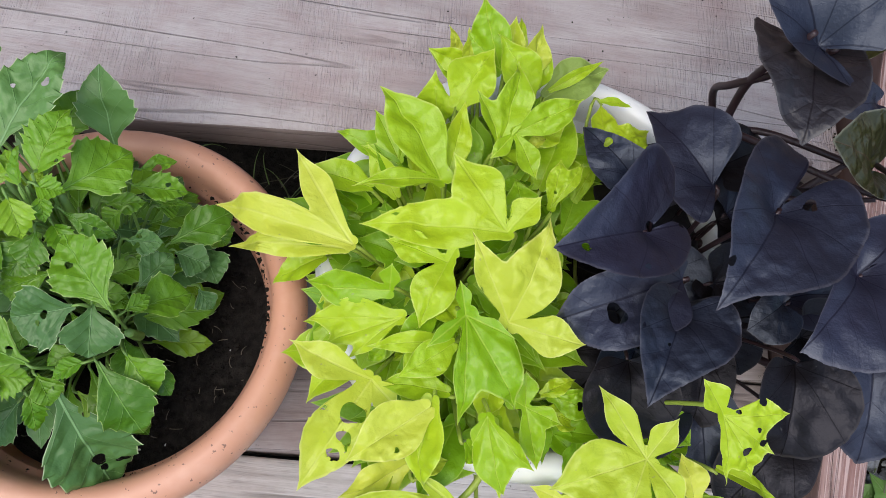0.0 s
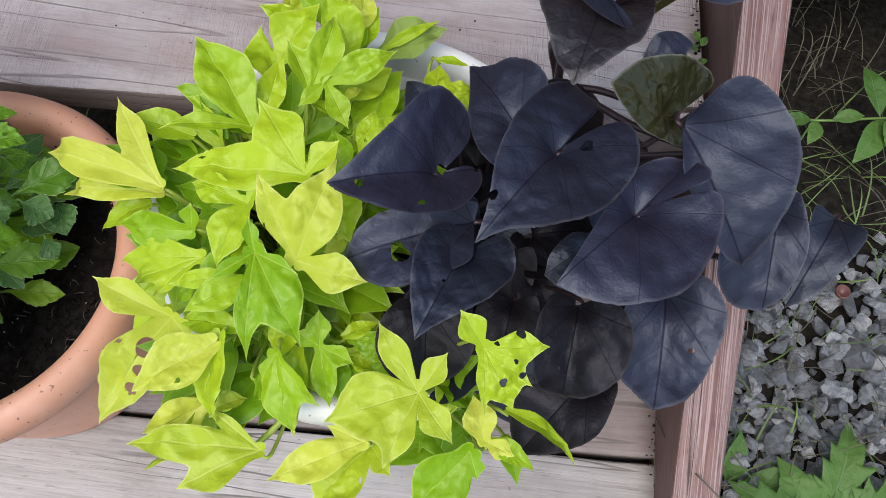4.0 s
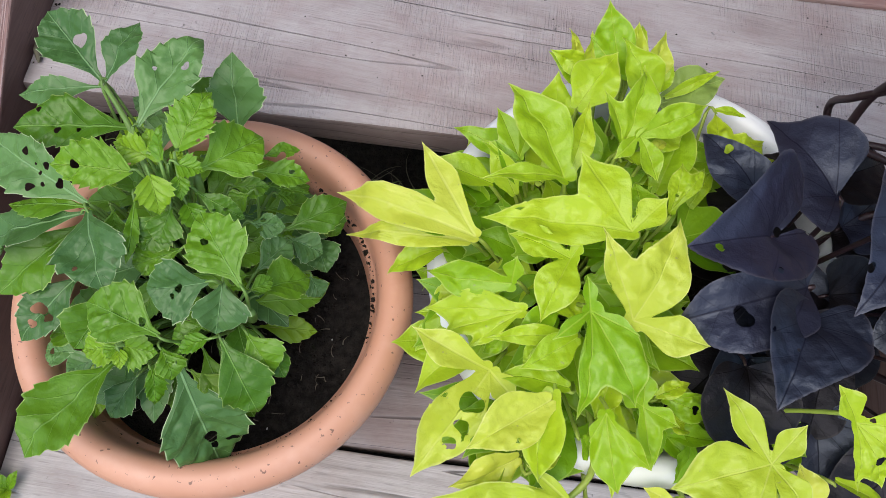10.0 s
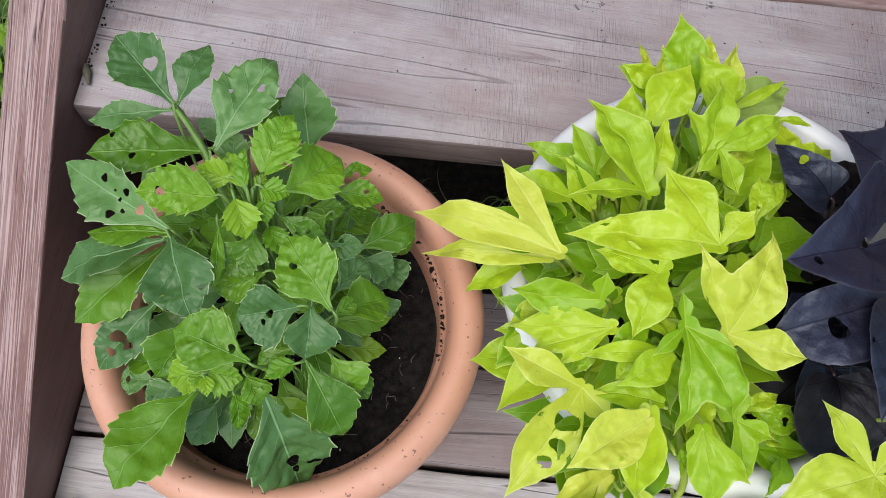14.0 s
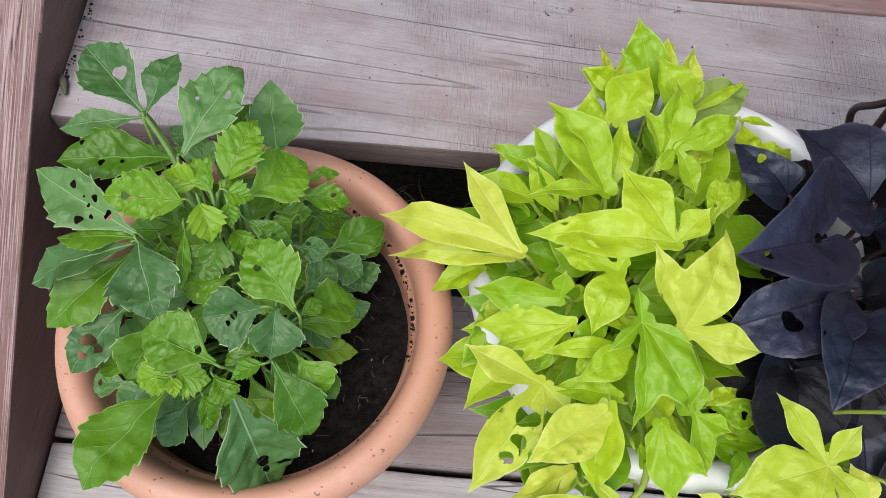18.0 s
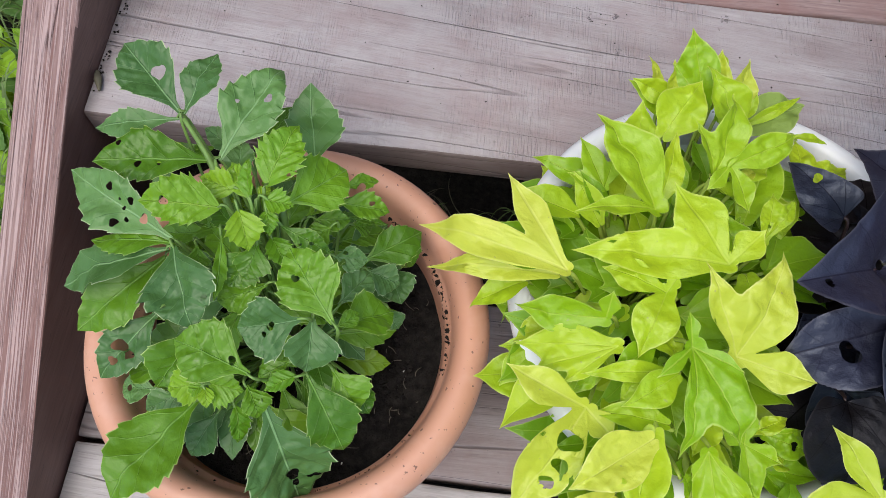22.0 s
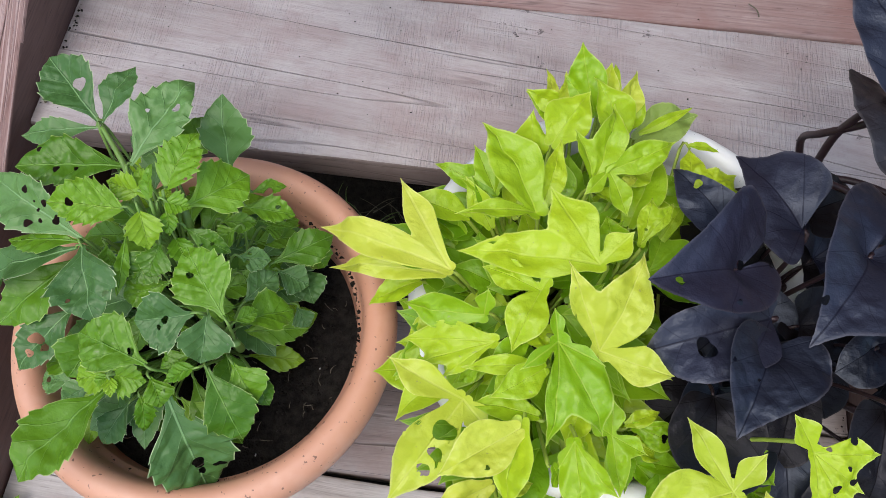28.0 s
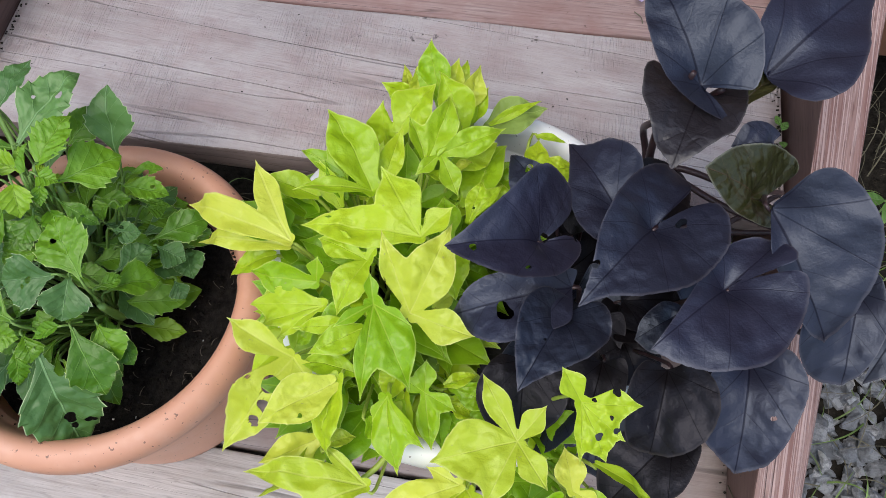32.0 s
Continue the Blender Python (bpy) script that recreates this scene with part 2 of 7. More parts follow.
def stone_material():
    m = Mat("grey_crushed_stone", 0.8)
    g = m.n("NewGeometry")
    oi = m.n("ObjectInfo")
    pick = m.math("FRACT", m.math("ADD", oi.outputs["Random"], g.outputs["Random Per Island"]))
    tone = m.ramp(pick, [(0.0, (0.155, 0.165, 0.18)), (0.4, (0.27, 0.285, 0.303)), (0.75, (0.37, 0.385, 0.403)), (1.0, (0.5, 0.505, 0.505))])
    a = m.noise(g.outputs["Position"], 95.0, 8, 0.74)
    col = m.mix(m.math("MULTIPLY", m.mask(a, 0.46, 0.60), 0.65), tone, (0.085, 0.088, 0.096))
    m.base(col)
    m.bump(a, 1.0, 0.008)
    return m.m


M_STONE = stone_material()


def leaf_material(name, young, old, vein, margin, rough, spec, trans, vein_amt, edge_amt, pucker, palmate=0, gloss_tint=(1.0, 1.0, 1.0)):
    """Leaf blade: the UV holds the place along and across the midrib, the second UV the way out to the margin."""
    m = Mat(name, rough)
    uv = m.n("UVMap")
    uv.uv_map = "blade"
    ed = m.n("UVMap")
    ed.uv_map = "edge"
    info = m.n("ObjectInfo")
    s = m.n("SeparateXYZ")
    m.plug(uv.outputs["UV"], s.inputs[0])
    e = m.n("SeparateXYZ")
    m.plug(ed.outputs["UV"], e.inputs[0])
    u, v = s.outputs[0], m.math("ABSOLUTE", s.outputs[1])
    obj = m.coords("Object", shift=True)
    wob = m.math("MULTIPLY", m.math("SUBTRACT", m.noise(obj, 22.0, 3), 0.5), 0.10)
    far = m.math("SQRT", m.math("ADD", m.math("MULTIPLY", u, u), m.math("MULTIPLY", v, v)))
    vw = m.math("ADD", v, m.math("MULTIPLY", wob, m.math("MULTIPLY", far, 0.6)))
    uw = m.math("ADD", u, m.math("MULTIPLY", wob, far))
    thin = m.mask(far, 1.1, 0.0)
    mid = m.mask(m.math("SUBTRACT", e.outputs[1], m.math("MULTIPLY", thin, 0.004)), 0.008, 0.001)
    if palmate == 1:
        # three main veins each side out of the joint, and forks from the midrib
        side = None
        for deg in (38, 80, 128):
            c, d = math.cos(radians(deg)), math.sin(radians(deg))
            off = m.math("ABSOLUTE", m.math("SUBTRACT", m.math("MULTIPLY", uw, d), m.math("MULTIPLY", vw, c)))
            on = m.math("MULTIPLY", m.mask(m.math("SUBTRACT", off, m.math("MULTIPLY", thin, 0.0025)), 0.005, 0.0005), m.mask(m.math("ADD", m.math("MULTIPLY", uw, c), m.math("MULTIPLY", vw, d)), 0.0, 0.02))
            side = on if side is None else m.math("MAXIMUM", side, on)
        ph = m.math("MULTIPLY", m.math("ADD", m.math("SUBTRACT", uw, m.math("MULTIPLY", vw, 0.9)), wob), 3.6)
        lim = m.math("MULTIPLY", m.mask(u, 0.22, 0.3), m.mask(v, 0.5, 0.1))
    else:
        side = mid
        ph = m.math("MULTIPLY", m.math("ADD", m.math("SUBTRACT", uw, m.math("MULTIPLY", m.math("POWER", v, 0.8), 0.85)), wob), 4.4)
        lim = m.mask(v, 0.45, 0.05) if palmate == 0 else m.mask(far, 9.0, 10.0)
    fr = m.math("ABSOLUTE", m.math("SUBTRACT", m.math("FRACT", ph), 0.5))
    forks = m.math("MULTIPLY", m.mask(fr, 0.030, 0.006), lim)
    veins = m.math("MAXIMUM", m.math("MAXIMUM", mid, m.math("MULTIPLY", side, 0.7)), m.math("MULTIPLY", forks, 0.4))
    tone = m.mix(info.outputs["Random"], young, old)
    mott = m.noise(obj, 24.0, 5, 0.62)
    tone = m.mix(m.math("MULTIPLY", m.mask(mott, 0.36, 0.66), 0.28), tone, old)
    tone = m.mix(m.math("MULTIPLY", m.mask(m.noise(obj, 90.0, 4, 0.6), 0.5, 0.72), 0.14), tone, young)
    col = m.mix(m.math("MULTIPLY", veins, vein_amt), tone, vein)
    rim = m.mask(e.outputs[0], 0.962, 0.985)
    col = m.mix(m.math("MULTIPLY", rim, edge_amt), col, margin)
    spots = m.mask(m.noise(obj, 150.0, 2), 0.735, 0.76)
    col = m.mix(m.math("MULTIPLY", spots, 0.5), col, tuple(0.35 * c + 0.05 for c in margin))
    m.base(col)
    m.plug(m.math("MULTIPLY", spec, m.math("SUBTRACT", 1.0, m.math("MULTIPLY", veins, 0.7 if palmate == 1 else 0.2))), m.bsdf.inputs["Specular IOR Level"])
    # tint of the gloss; blue on dark leaves imitates reflected sky
    m.bsdf.inputs["Specular Tint"].default_value = (*gloss_tint, 1)
    blister = m.math("MULTIPLY", m.noise(obj, 75.0, 2, 0.4, 0.6), 1.5 * pucker)
    quilt = m.math("MULTIPLY", m.mask(fr, 0.0, 0.3), 0.28 * pucker if palmate < 2 else 0.0)
    hgt = m.math("ADD", m.math("ADD", m.math("SUBTRACT", blister, m.math("MULTIPLY", veins, (0.28, 0.06, 0.10)[palmate])), quilt), m.math("MULTIPLY", m.noise(obj, 34.0, 3), 1.0 if trans > 0 else 0.06))
    hgt = m.math("ADD", hgt, m.math("MULTIPLY", m.noise(obj, 420.0, 2), 0.10 if trans > 0 else 0.15))
    nrm = m.bump(hgt, 0.9, 0.0024)
    if trans > 0:
        tr = m.n("BsdfTranslucent")
        m.plug(m.mix(1.0, col, (1.0, 1.0, 0.55), "MULTIPLY"), tr.inputs["Color"])
        m.plug(nrm, tr.inputs["Normal"])
        mx = m.n("MixShader")
        mx.inputs[0].default_value = trans
        m.plug(m.bsdf.outputs[0], mx.inputs[1])
        m.plug(tr.outputs[0], mx.inputs[2])
        m.plug(mx.outputs[0], m.t.nodes["Material Output"].inputs["Surface"])
    return m.m


M_LIME = leaf_material("lime_leaf", (0.52, 0.67, 0.024), (0.24, 0.45, 0.008), (0.62, 0.73, 0.14), (0.76, 0.80, 0.26), 0.35, 0.42, 0.24, 0.3, 0.35, 0.5, 2)
# inner leaves: older green, darkened further to carry the canopy's shade
M_LIME_SHADED = leaf_material("deep_shaded_lime_leaf", (0.27, 0.47, 0.010), (0.14, 0.31, 0.006), (0.46, 0.62, 0.08), (0.56, 0.68, 0.16), 0.38, 0.32, 0.2, 0.3, 0.35, 0.5, 2)
M_LIME_PALE = leaf_material("yellow_lime_leaf", (0.66, 0.70, 0.085), (0.44, 0.58, 0.024), (0.76, 0.78, 0.24), (0.84, 0.82, 0.36), 0.35, 0.42, 0.26, 0.3, 0.35, 0.5, 2)
M_LIME_UNDER = leaf_material("pale_lime_leaf_underside", (0.33, 0.45, 0.095), (0.25, 0.36, 0.075), (0.45, 0.56, 0.20), (0.55, 0.62, 0.25), 0.5, 0.3, 0.2, 0.45, 0.35, 0.5, 2)
M_GREEN = leaf_material("green_toothed_leaf", (0.165, 0.345, 0.014), (0.052, 0.155, 0.009), (0.26, 0.47, 0.11), (0.48, 0.62, 0.20), 0.36, 0.4, 0.16, 0.65, 0.75, 0.45)
M_BLUEGREEN = leaf_material("blue_green_toothed_leaf", (0.135, 0.275, 0.070), (0.058, 0.145, 0.034), (0.26, 0.44, 0.19), (0.50, 0.60, 0.33), 0.40, 0.4, 0.10, 0.75, 0.8, 0.45)
M_NEWGREEN = leaf_material("fresh_green_leaf", (0.27, 0.46, 0.018), (0.11, 0.28, 0.012), (0.36, 0.55, 0.10), (0.52, 0.64, 0.20), 0.36, 0.4, 0.2, 0.5, 0.5, 0.6)
M_BLACK = leaf_material("purple_black_leaf", (0.0175, 0.0158, 0.0320), (0.0082, 0.0100, 0.0180), (0.005, 0.004, 0.006), (0.075, 0.068, 0.078), 0.45, 0.64, 0.0, 0.32, 0.5, 0.15, 1, (0.74, 0.84, 1.0))
# lower purple leaves: shade from those above put into darker colour and weaker gloss
M_BLACK_SHADED = leaf_material("shaded_brown_black_leaf", (0.0085, 0.0062, 0.0065), (0.0060, 0.0048, 0.0055), (0.003, 0.0025, 0.0025), (0.045, 0.038, 0.036), 0.45, 0.28, 0.0, 0.4, 0.5, 0.15, 1, (0.85, 0.86, 1.0))
M_DULL = leaf_material("dull_purple_grey_leaf", (0.022, 0.018, 0.022), (0.015, 0.013, 0.016), (0.008, 0.006, 0.007), (0.075, 0.07, 0.07), 0.44, 0.45, 0.0, 0.6, 0.6, 0.9, 1)
M_BRONZE = leaf_material("bronze_green_leaf", (0.042, 0.042, 0.010), (0.024, 0.026, 0.007), (0.09, 0.055, 0.04), (0.20, 0.20, 0.15), 0.30, 0.5, 0.03, 0.7, 0.6, 1.0, 1)
M_WEED = leaf_material("weed_leaf", (0.13, 0.25, 0.055), (0.070, 0.165, 0.03), (0.20, 0.29, 0.12), (0.16, 0.26, 0.08), 0.5, 0.35, 0.2, 0.6, 0.2, 0.7)


def plain(name, col, rough=0.6, vary=0.25, scale=40.0):
    m = Mat(name, rough)
    v = m.coords("Object", shift=True)
    a = m.noise(v, scale, 4)
    m.base(m.ramp(a, [(0.3, tuple(c * (1 - vary) for c in col)), (0.7, tuple(min(1, c * (1 + vary)) for c in col))]))
    m.bump(a, 0.15, 0.001)
    return m.m


M_STEM_GREEN = plain("green_stem", (0.16, 0.28, 0.06), 0.45)
M_STEM_LIME = plain("lime_stem", (0.36, 0.46, 0.07), 0.45)
M_STEM_DARK = plain("purple_black_stem", (0.035, 0.018, 0.02), 0.4)
M_GRASS = plain("grass_blade", (0.12, 0.19, 0.045), 0.6, 0.4, 15.0)
M_STRAW = plain("dry_straw", (0.105, 0.095, 0.058), 0.7, 0.3, 20.0)
M_FIBRE = plain("pale_fibre", (0.09, 0.075, 0.055), 0.8)
M_PERLITE = plain("white_perlite", (0.6, 0.6, 0.57), 0.8)
M_BEAM = plain("brown_painted_beam", (0.16, 0.075, 0.045), 0.6, 0.25, 12.0)


# ---- helpers for meshes ----
def add_mesh(name, verts, faces, mat, parent=None, label="", smooth=True):
    me = bpy.data.meshes.new(name)
    me.from_pydata([tuple(v) for v in verts], [], faces)
    me.materials.append(mat)
    if smooth:
        me.polygons.foreach_set("use_smooth", [True] * len(me.polygons))
    me.update()
    ob = new(name, me)
    if parent is not None:
        ob.parent = parent
    if label:
        ob["label"] = label
    return ob


def part(name, bm, mat, parent=None, label="", smooth=False):
    me = bpy.data.meshes.new(name)
    bm.to_mesh(me)
    bm.free()
    me.materials.append(mat)
    if smooth:
        me.polygons.foreach_set("use_smooth", [True] * len(me.polygons))
    ob = new(name, me)
    if parent is not None:
        ob.parent = parent
    if label:
        ob["label"] = label
    return ob


def empty(name, at=(0, 0, 0)):
    ob = new(name)
    ob.location = at
    return ob


def board_mesh(x0, x1, y0, y1, z0, z1, bevel=0.004, wear=0.0012, seed=0, cuts=40, axis=0):
    """A plank with rounded and slightly uneven edges."""
    bm = bmesh.new()
    n = cuts
    prof = []
    lo, hi = (y0, y1) if axis == 0 else (x0, x1)
    for cx, cz, a0 in ((hi - bevel, z1 - bevel, 0), (lo + bevel, z1 - bevel, 90), (lo + bevel, z0 + bevel, 180), (hi - bevel, z0 + bevel, 270)):
        for k in range(3):
            a = radians(a0 + 45 * k)
            prof.append((cx + bevel * math.cos(a), cz + bevel * math.sin(a)))
    rings = []
    s0, s1 = (x0, x1) if axis == 0 else (y0, y1)
    for i in range(n + 1):
        s = s0 + (s1 - s0) * i / n
        ring = []
        for j, (c, z) in enumerate(prof):
            d = noise.noise((s * 9 + seed * 7.1, j * 0.37, seed)) * wear * 2
            e = noise.noise((s * 5 + 30, j * 0.9, seed * 3.3)) * wear
            ring.append(bm.verts.new((s, c + d, z + e) if axis == 0 else (c + d, s, z + e)))
        rings.append(ring)
    m = len(prof)
    for a, b in zip(rings, rings[1:]):
        for j in range(m):
            bm.faces.new((a[j], a[(j + 1) % m], b[(j + 1) % m], b[j]))
    bm.faces.new(rings[0][::-1])
    bm.faces.new(rings[-1])
    bmesh.ops.recalc_face_normals(bm, faces=bm.faces)
    return bm


def lathe(profile, centre, mat, name, parent, steps=96, wobble=0.0, label=""):
    """Turns a profile of (radius, height) round the upright axis."""
    verts, faces = [], []
    n = len(profile)
    for i in range(steps):
        a = 2 * math.pi * i / steps
        for r, z in profile:
            k = 1 + wobble * math.sin(2 * a + 0.7)
            verts.append((r * k * math.cos(a), r * k * math.sin(a), z))
    for i in range(steps):
        b = (i + 1) % steps
        for j in range(n - 1):
            faces.append((i * n + j, b * n + j, b * n + j + 1, i * n + j + 1))
    ob = add_mesh(name, verts, faces, mat, parent, label)
    return ob


def tube(points, radii, name, mat, parent=None, sides=8, label="", steps=6):
    """A round stem through the points, smoothed, with its radius changing along it."""
    P = [Vector(p) for p in points]
    path, rad = [], []
    for i in range(len(P) - 1):
        p0, p1, p2, p3 = P[max(i - 1, 0)], P[i], P[i + 1], P[min(i + 2, len(P) - 1)]
        for k in range(steps):
            t = k / steps
            path.append(0.5 * (2 * p1 + (p2 - p0) * t + (2 * p0 - 5 * p1 + 4 * p2 - p3) * t * t + (3 * p1 - p0 - 3 * p2 + p3) * t ** 3))
            rad.append(radii[i] + (radii[i + 1] - radii[i]) * t)
    path.append(P[-1])
    rad.append(radii[-1])
    verts, faces = [], []
    side = Vector((0.31, 0.77, 0.55))
    for i, p in enumerate(path):
        d = (path[min(i + 1, len(path) - 1)] - path[max(i - 1, 0)]).normalized()
        s = (side - d * side.dot(d)).normalized()
        w = d.cross(s)
        for k in range(sides):
            a = 2 * math.pi * k / sides
            verts.append(p + (s * math.cos(a) + w * math.sin(a)) * rad[i])
    for i in range(len(path) - 1):
        for k in range(sides):
            b = (k + 1) % sides
            faces.append((i * sides + k, i * sides + b, (i + 1) * sides + b, (i + 1) * sides + k))
    faces.append(tuple(range(sides))[::-1])
    faces.append(tuple((len(path) - 1) * sides + k for k in range(sides)))
    return add_mesh(name, verts, faces, mat, parent, label)


# ---- the stairs ----
XL, XR, RISE = -0.405, 0.515, 0.19
stairs = tagged(empty("wooden_stairs", (0, 0, 0)), "weathered grey-brown wooden outdoor stairs with worn stain", "stairs", kind="structure")


def plank(name, mat, x0, x1, y0, y1, z0, z1, seed, axis=0, bevel=0.004, label="", cuts=40, front=None):
    ob = part(name, board_mesh(x0, x1, y0, y1, z0, z1, bevel, 0.0012, seed, cuts, axis), mat, stairs, label, smooth=True)
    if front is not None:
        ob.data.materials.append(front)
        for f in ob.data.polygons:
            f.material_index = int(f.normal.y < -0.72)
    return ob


plank("tread_board", M_TREAD, XL + 0.002, XR - 0.002, 0.400, 0.617, RISE - 0.04, RISE, 1, label="wide grey weathered tread board, front coloured with brown stain and shade", front=M_TREAD_FRONT)
plank("tread_board", M_TREAD_RED, XL + 0.002, XR - 0.002, 0.621, 0.84, RISE - 0.04, RISE - 0.002, 2, label="tread board with worn reddish stain")
plank("tread_board", M_LOWER, XL + 0.003, XR - 0.003, -0.105, 0.110, -0.04, 0.0, 3, label="bleached grey tread board with streaky grain")
plank("tread_board", M_LOWER_BROWN, XL + 0.003, XR - 0.003, 0.116, 0.225, -0.04, 0.0, 4)
plank("tread_board", M_LOWER_BROWN, XL + 0.003, XR - 0.003, 0.229, 0.316, -0.04, -0.001, 5)


def stringer(x0, x1, tag, lean=0.0):
    """The side board, whose top runs up parallel to the flight; lean: how far its top edge winds outwards on the way up."""
    slope = math.atan2(0.19, 0.43)
    zt = lambda y: 0.052 + (y - 0.02) * math.tan(slope)
    bm = board_mesh(x0, x1, -0.9, 1.5, -0.14, 0.14, 0.004, 0.0012, tag, 60, 1)
    for v in bm.verts:
        top = v.co.z > 0
        y = v.co.y
        v.co.z = zt(y) + (v.co.z - 0.14 if top else v.co.z - 0.10)
        if top:
            v.co.x += lean * (y - 0.27)
    return bm


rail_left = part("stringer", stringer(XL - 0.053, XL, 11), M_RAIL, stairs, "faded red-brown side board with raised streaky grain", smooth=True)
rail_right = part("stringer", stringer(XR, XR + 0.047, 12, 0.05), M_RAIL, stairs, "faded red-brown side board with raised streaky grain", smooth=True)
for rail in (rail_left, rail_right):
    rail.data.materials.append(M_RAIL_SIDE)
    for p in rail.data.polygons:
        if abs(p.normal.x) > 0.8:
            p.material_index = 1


# ---- the ground ----
def ground_sheet():
    verts, faces = [], []
    xs = [-600, -60, -8, -3] + [-1.6 + 0.05 * i for i in range(71)] + [4, 9, 60, 600]
    ys = [-600, -60, -8, -3] + [-1.0 + 0.05 * i for i in range(61)] + [4, 9, 60, 600]
    for y in ys:
        for x in xs:
            near = abs(x) < 2.2 and -1.2 < y < 2.2
            z = GROUND + (0.012 * noise.noise((x * 5, y * 5, 1)) if near else 0)
            verts.append((x, y, z))
    w = len(xs)
    for j in range(len(ys) - 1):
        for i in range(w - 1):
            faces.append((j * w + i, j * w + i + 1, (j + 1) * w + i + 1, (j + 1) * w + i))
    return add_mesh("ground", verts, faces, M_EARTH)


GROUND = -0.225
tagged(ground_sheet(), "dark bare earth round and under the stairs", "ground", kind="structure")

# ---- the pots ----
TX, TY = -0.153, 0.201
WX, WY = 0.2005, 0.260


def terracotta_pot():
    pot = tagged(empty("terracotta_pot", (TX, TY, 0)), "round terracotta-coloured plastic pot with rolled rim and soil specks", "flower pot")
    prof = [(0.0, 0.001), (0.117, 0.001), (0.122, 0.004), (0.125, 0.02), (0.133, 0.08), (0.141, 0.15), (0.147, 0.195), (0.149, 0.204)]
    lathe(prof, None, M_TERRA, "body", pot)
    rim = [(0.147, 0.200), (0.160, 0.199), (0.1665, 0.203), (0.1688, 0.211), (0.1685, 0.222), (0.1645, 0.231), (0.157, 0.2365), (0.150, 0.237), (0.144, 0.2335),
           (0.1400, 0.226), (0.1375, 0.214), (0.1355, 0.204), (0.1325, 0.2015), (0.1315, 0.196), (0.126, 0.150), (0.119, 0.10)]
    lathe(rim, None, M_TERRA, "rim", pot)
    return pot


def white_pot():
    pot = tagged(empty("white_pot", (WX, WY, 0)), "round white plastic pot, speckled with soil, full of vines", "flower pot")
    prof = [(0.0, 0.001), (0.098, 0.001), (0.103, 0.004), (0.107, 0.02), (0.113, 0.09), (0.119, 0.16), (0.126, 0.208), (0.149, 0.242)]
    lathe(prof, None, M_WHITE, "body", pot)
    rim = [(0.148, 0.240), (0.167, 0.242), (0.175, 0.248), (0.178, 0.258), (0.177, 0.268), (0.172, 0.2745), (0.164, 0.276), (0.157, 0.272), (0.153, 0.263),
           (0.150, 0.245), (0.146, 0.218), (0.120, 0.200), (0.114, 0.16)]
    lathe(rim, None, M_WHITE, "rim", pot)
    return pot


terracotta_pot()
white_pot()


def soil_disc(name, at, radius, z, label):
    verts, faces = [(0, 0, 0)], []
    rings, seg = 26, 72
    for i in range(1, rings + 1):
        r = radius * i / rings
        for k in range(seg):
            a = 2 * math.pi * k / seg
            x, y = r * math.cos(a), r * math.sin(a)
            h = 0.006 * noise.noise((x * 30, y * 30, 2)) + 0.004 * noise.noise((x * 90, y * 90, 7)) + 0.003 * noise.noise((x * 240, y * 240, 3))
            verts.append((x, y, h + 0.010 * (i / rings) ** 6))
    for k in range(seg):
        faces.append((0, 1 + k, 1 + (k + 1) % seg))
    for i in range(rings - 1):
        for k in range(seg):
            a, b = 1 + i * seg + k, 1 + i * seg + (k + 1) % seg
            faces.append((a, a + seg, b + seg, b))
    ob = add_mesh(name, verts, faces, M_SOIL)
    ob.location = (*at, z)
    return tagged(ob, label, "soil")


soil_disc("potting_soil", (TX, TY), 0.130, 0.165, "crumbly black potting soil filling the terracotta pot")
soil_disc("potting_soil", (WX, WY), 0.1475, 0.216, "dark potting soil filling the white pot")

# ---- leaves ----
HEART = (((0.80, 0.24), (0.45, 0.48), (0.05, 0.50), (-0.24, 0.32)), ((0.80, 0.24), (0.45, 0.48), (0.05, 0.50), (-0.24, 0.32)))


def heart_outline(sides, n=14):
    """A cordate outline of length one: each side swings in a smooth arc from the tip over its shoulder and back lobe into the notch."""
    out = []
    for k, stops in enumerate(sides):
        ub = min(p for p, _ in stops)
        u1, v1 = stops[-1]
        stops = (*stops[:-1], (u1, v1 + (0.04 if v1 < 0.3 else 0.0)))
        P = [np.array(p, float) for p in ((1.0, 0.0), *stops, (0.02 + 0.2 * min(ub, 0.0), 0.004))]
        P = [P[0] + 0.35 * (P[0] - P[1]) * np.array((1.0, 0.3))] + P + [P[-1] + 0.5 * (P[-1] - P[-2])]
        arc = []
        for p0, p1, p2, p3 in zip(P, P[1:], P[2:], P[3:]):
            for t in np.linspace(0, 1, n, endpoint=False):
                arc.append(0.5 * (2 * p1 + (p2 - p0) * t + (2 * p0 - 5 * p1 + 4 * p2 - p3) * t * t + (3 * p1 - p0 - 3 * p2 + p3) * t ** 3))
        out += [(p, q) for p, q in arc] if k == 0 else [(p, -q) for p, q in arc[:0:-1]]
    return out


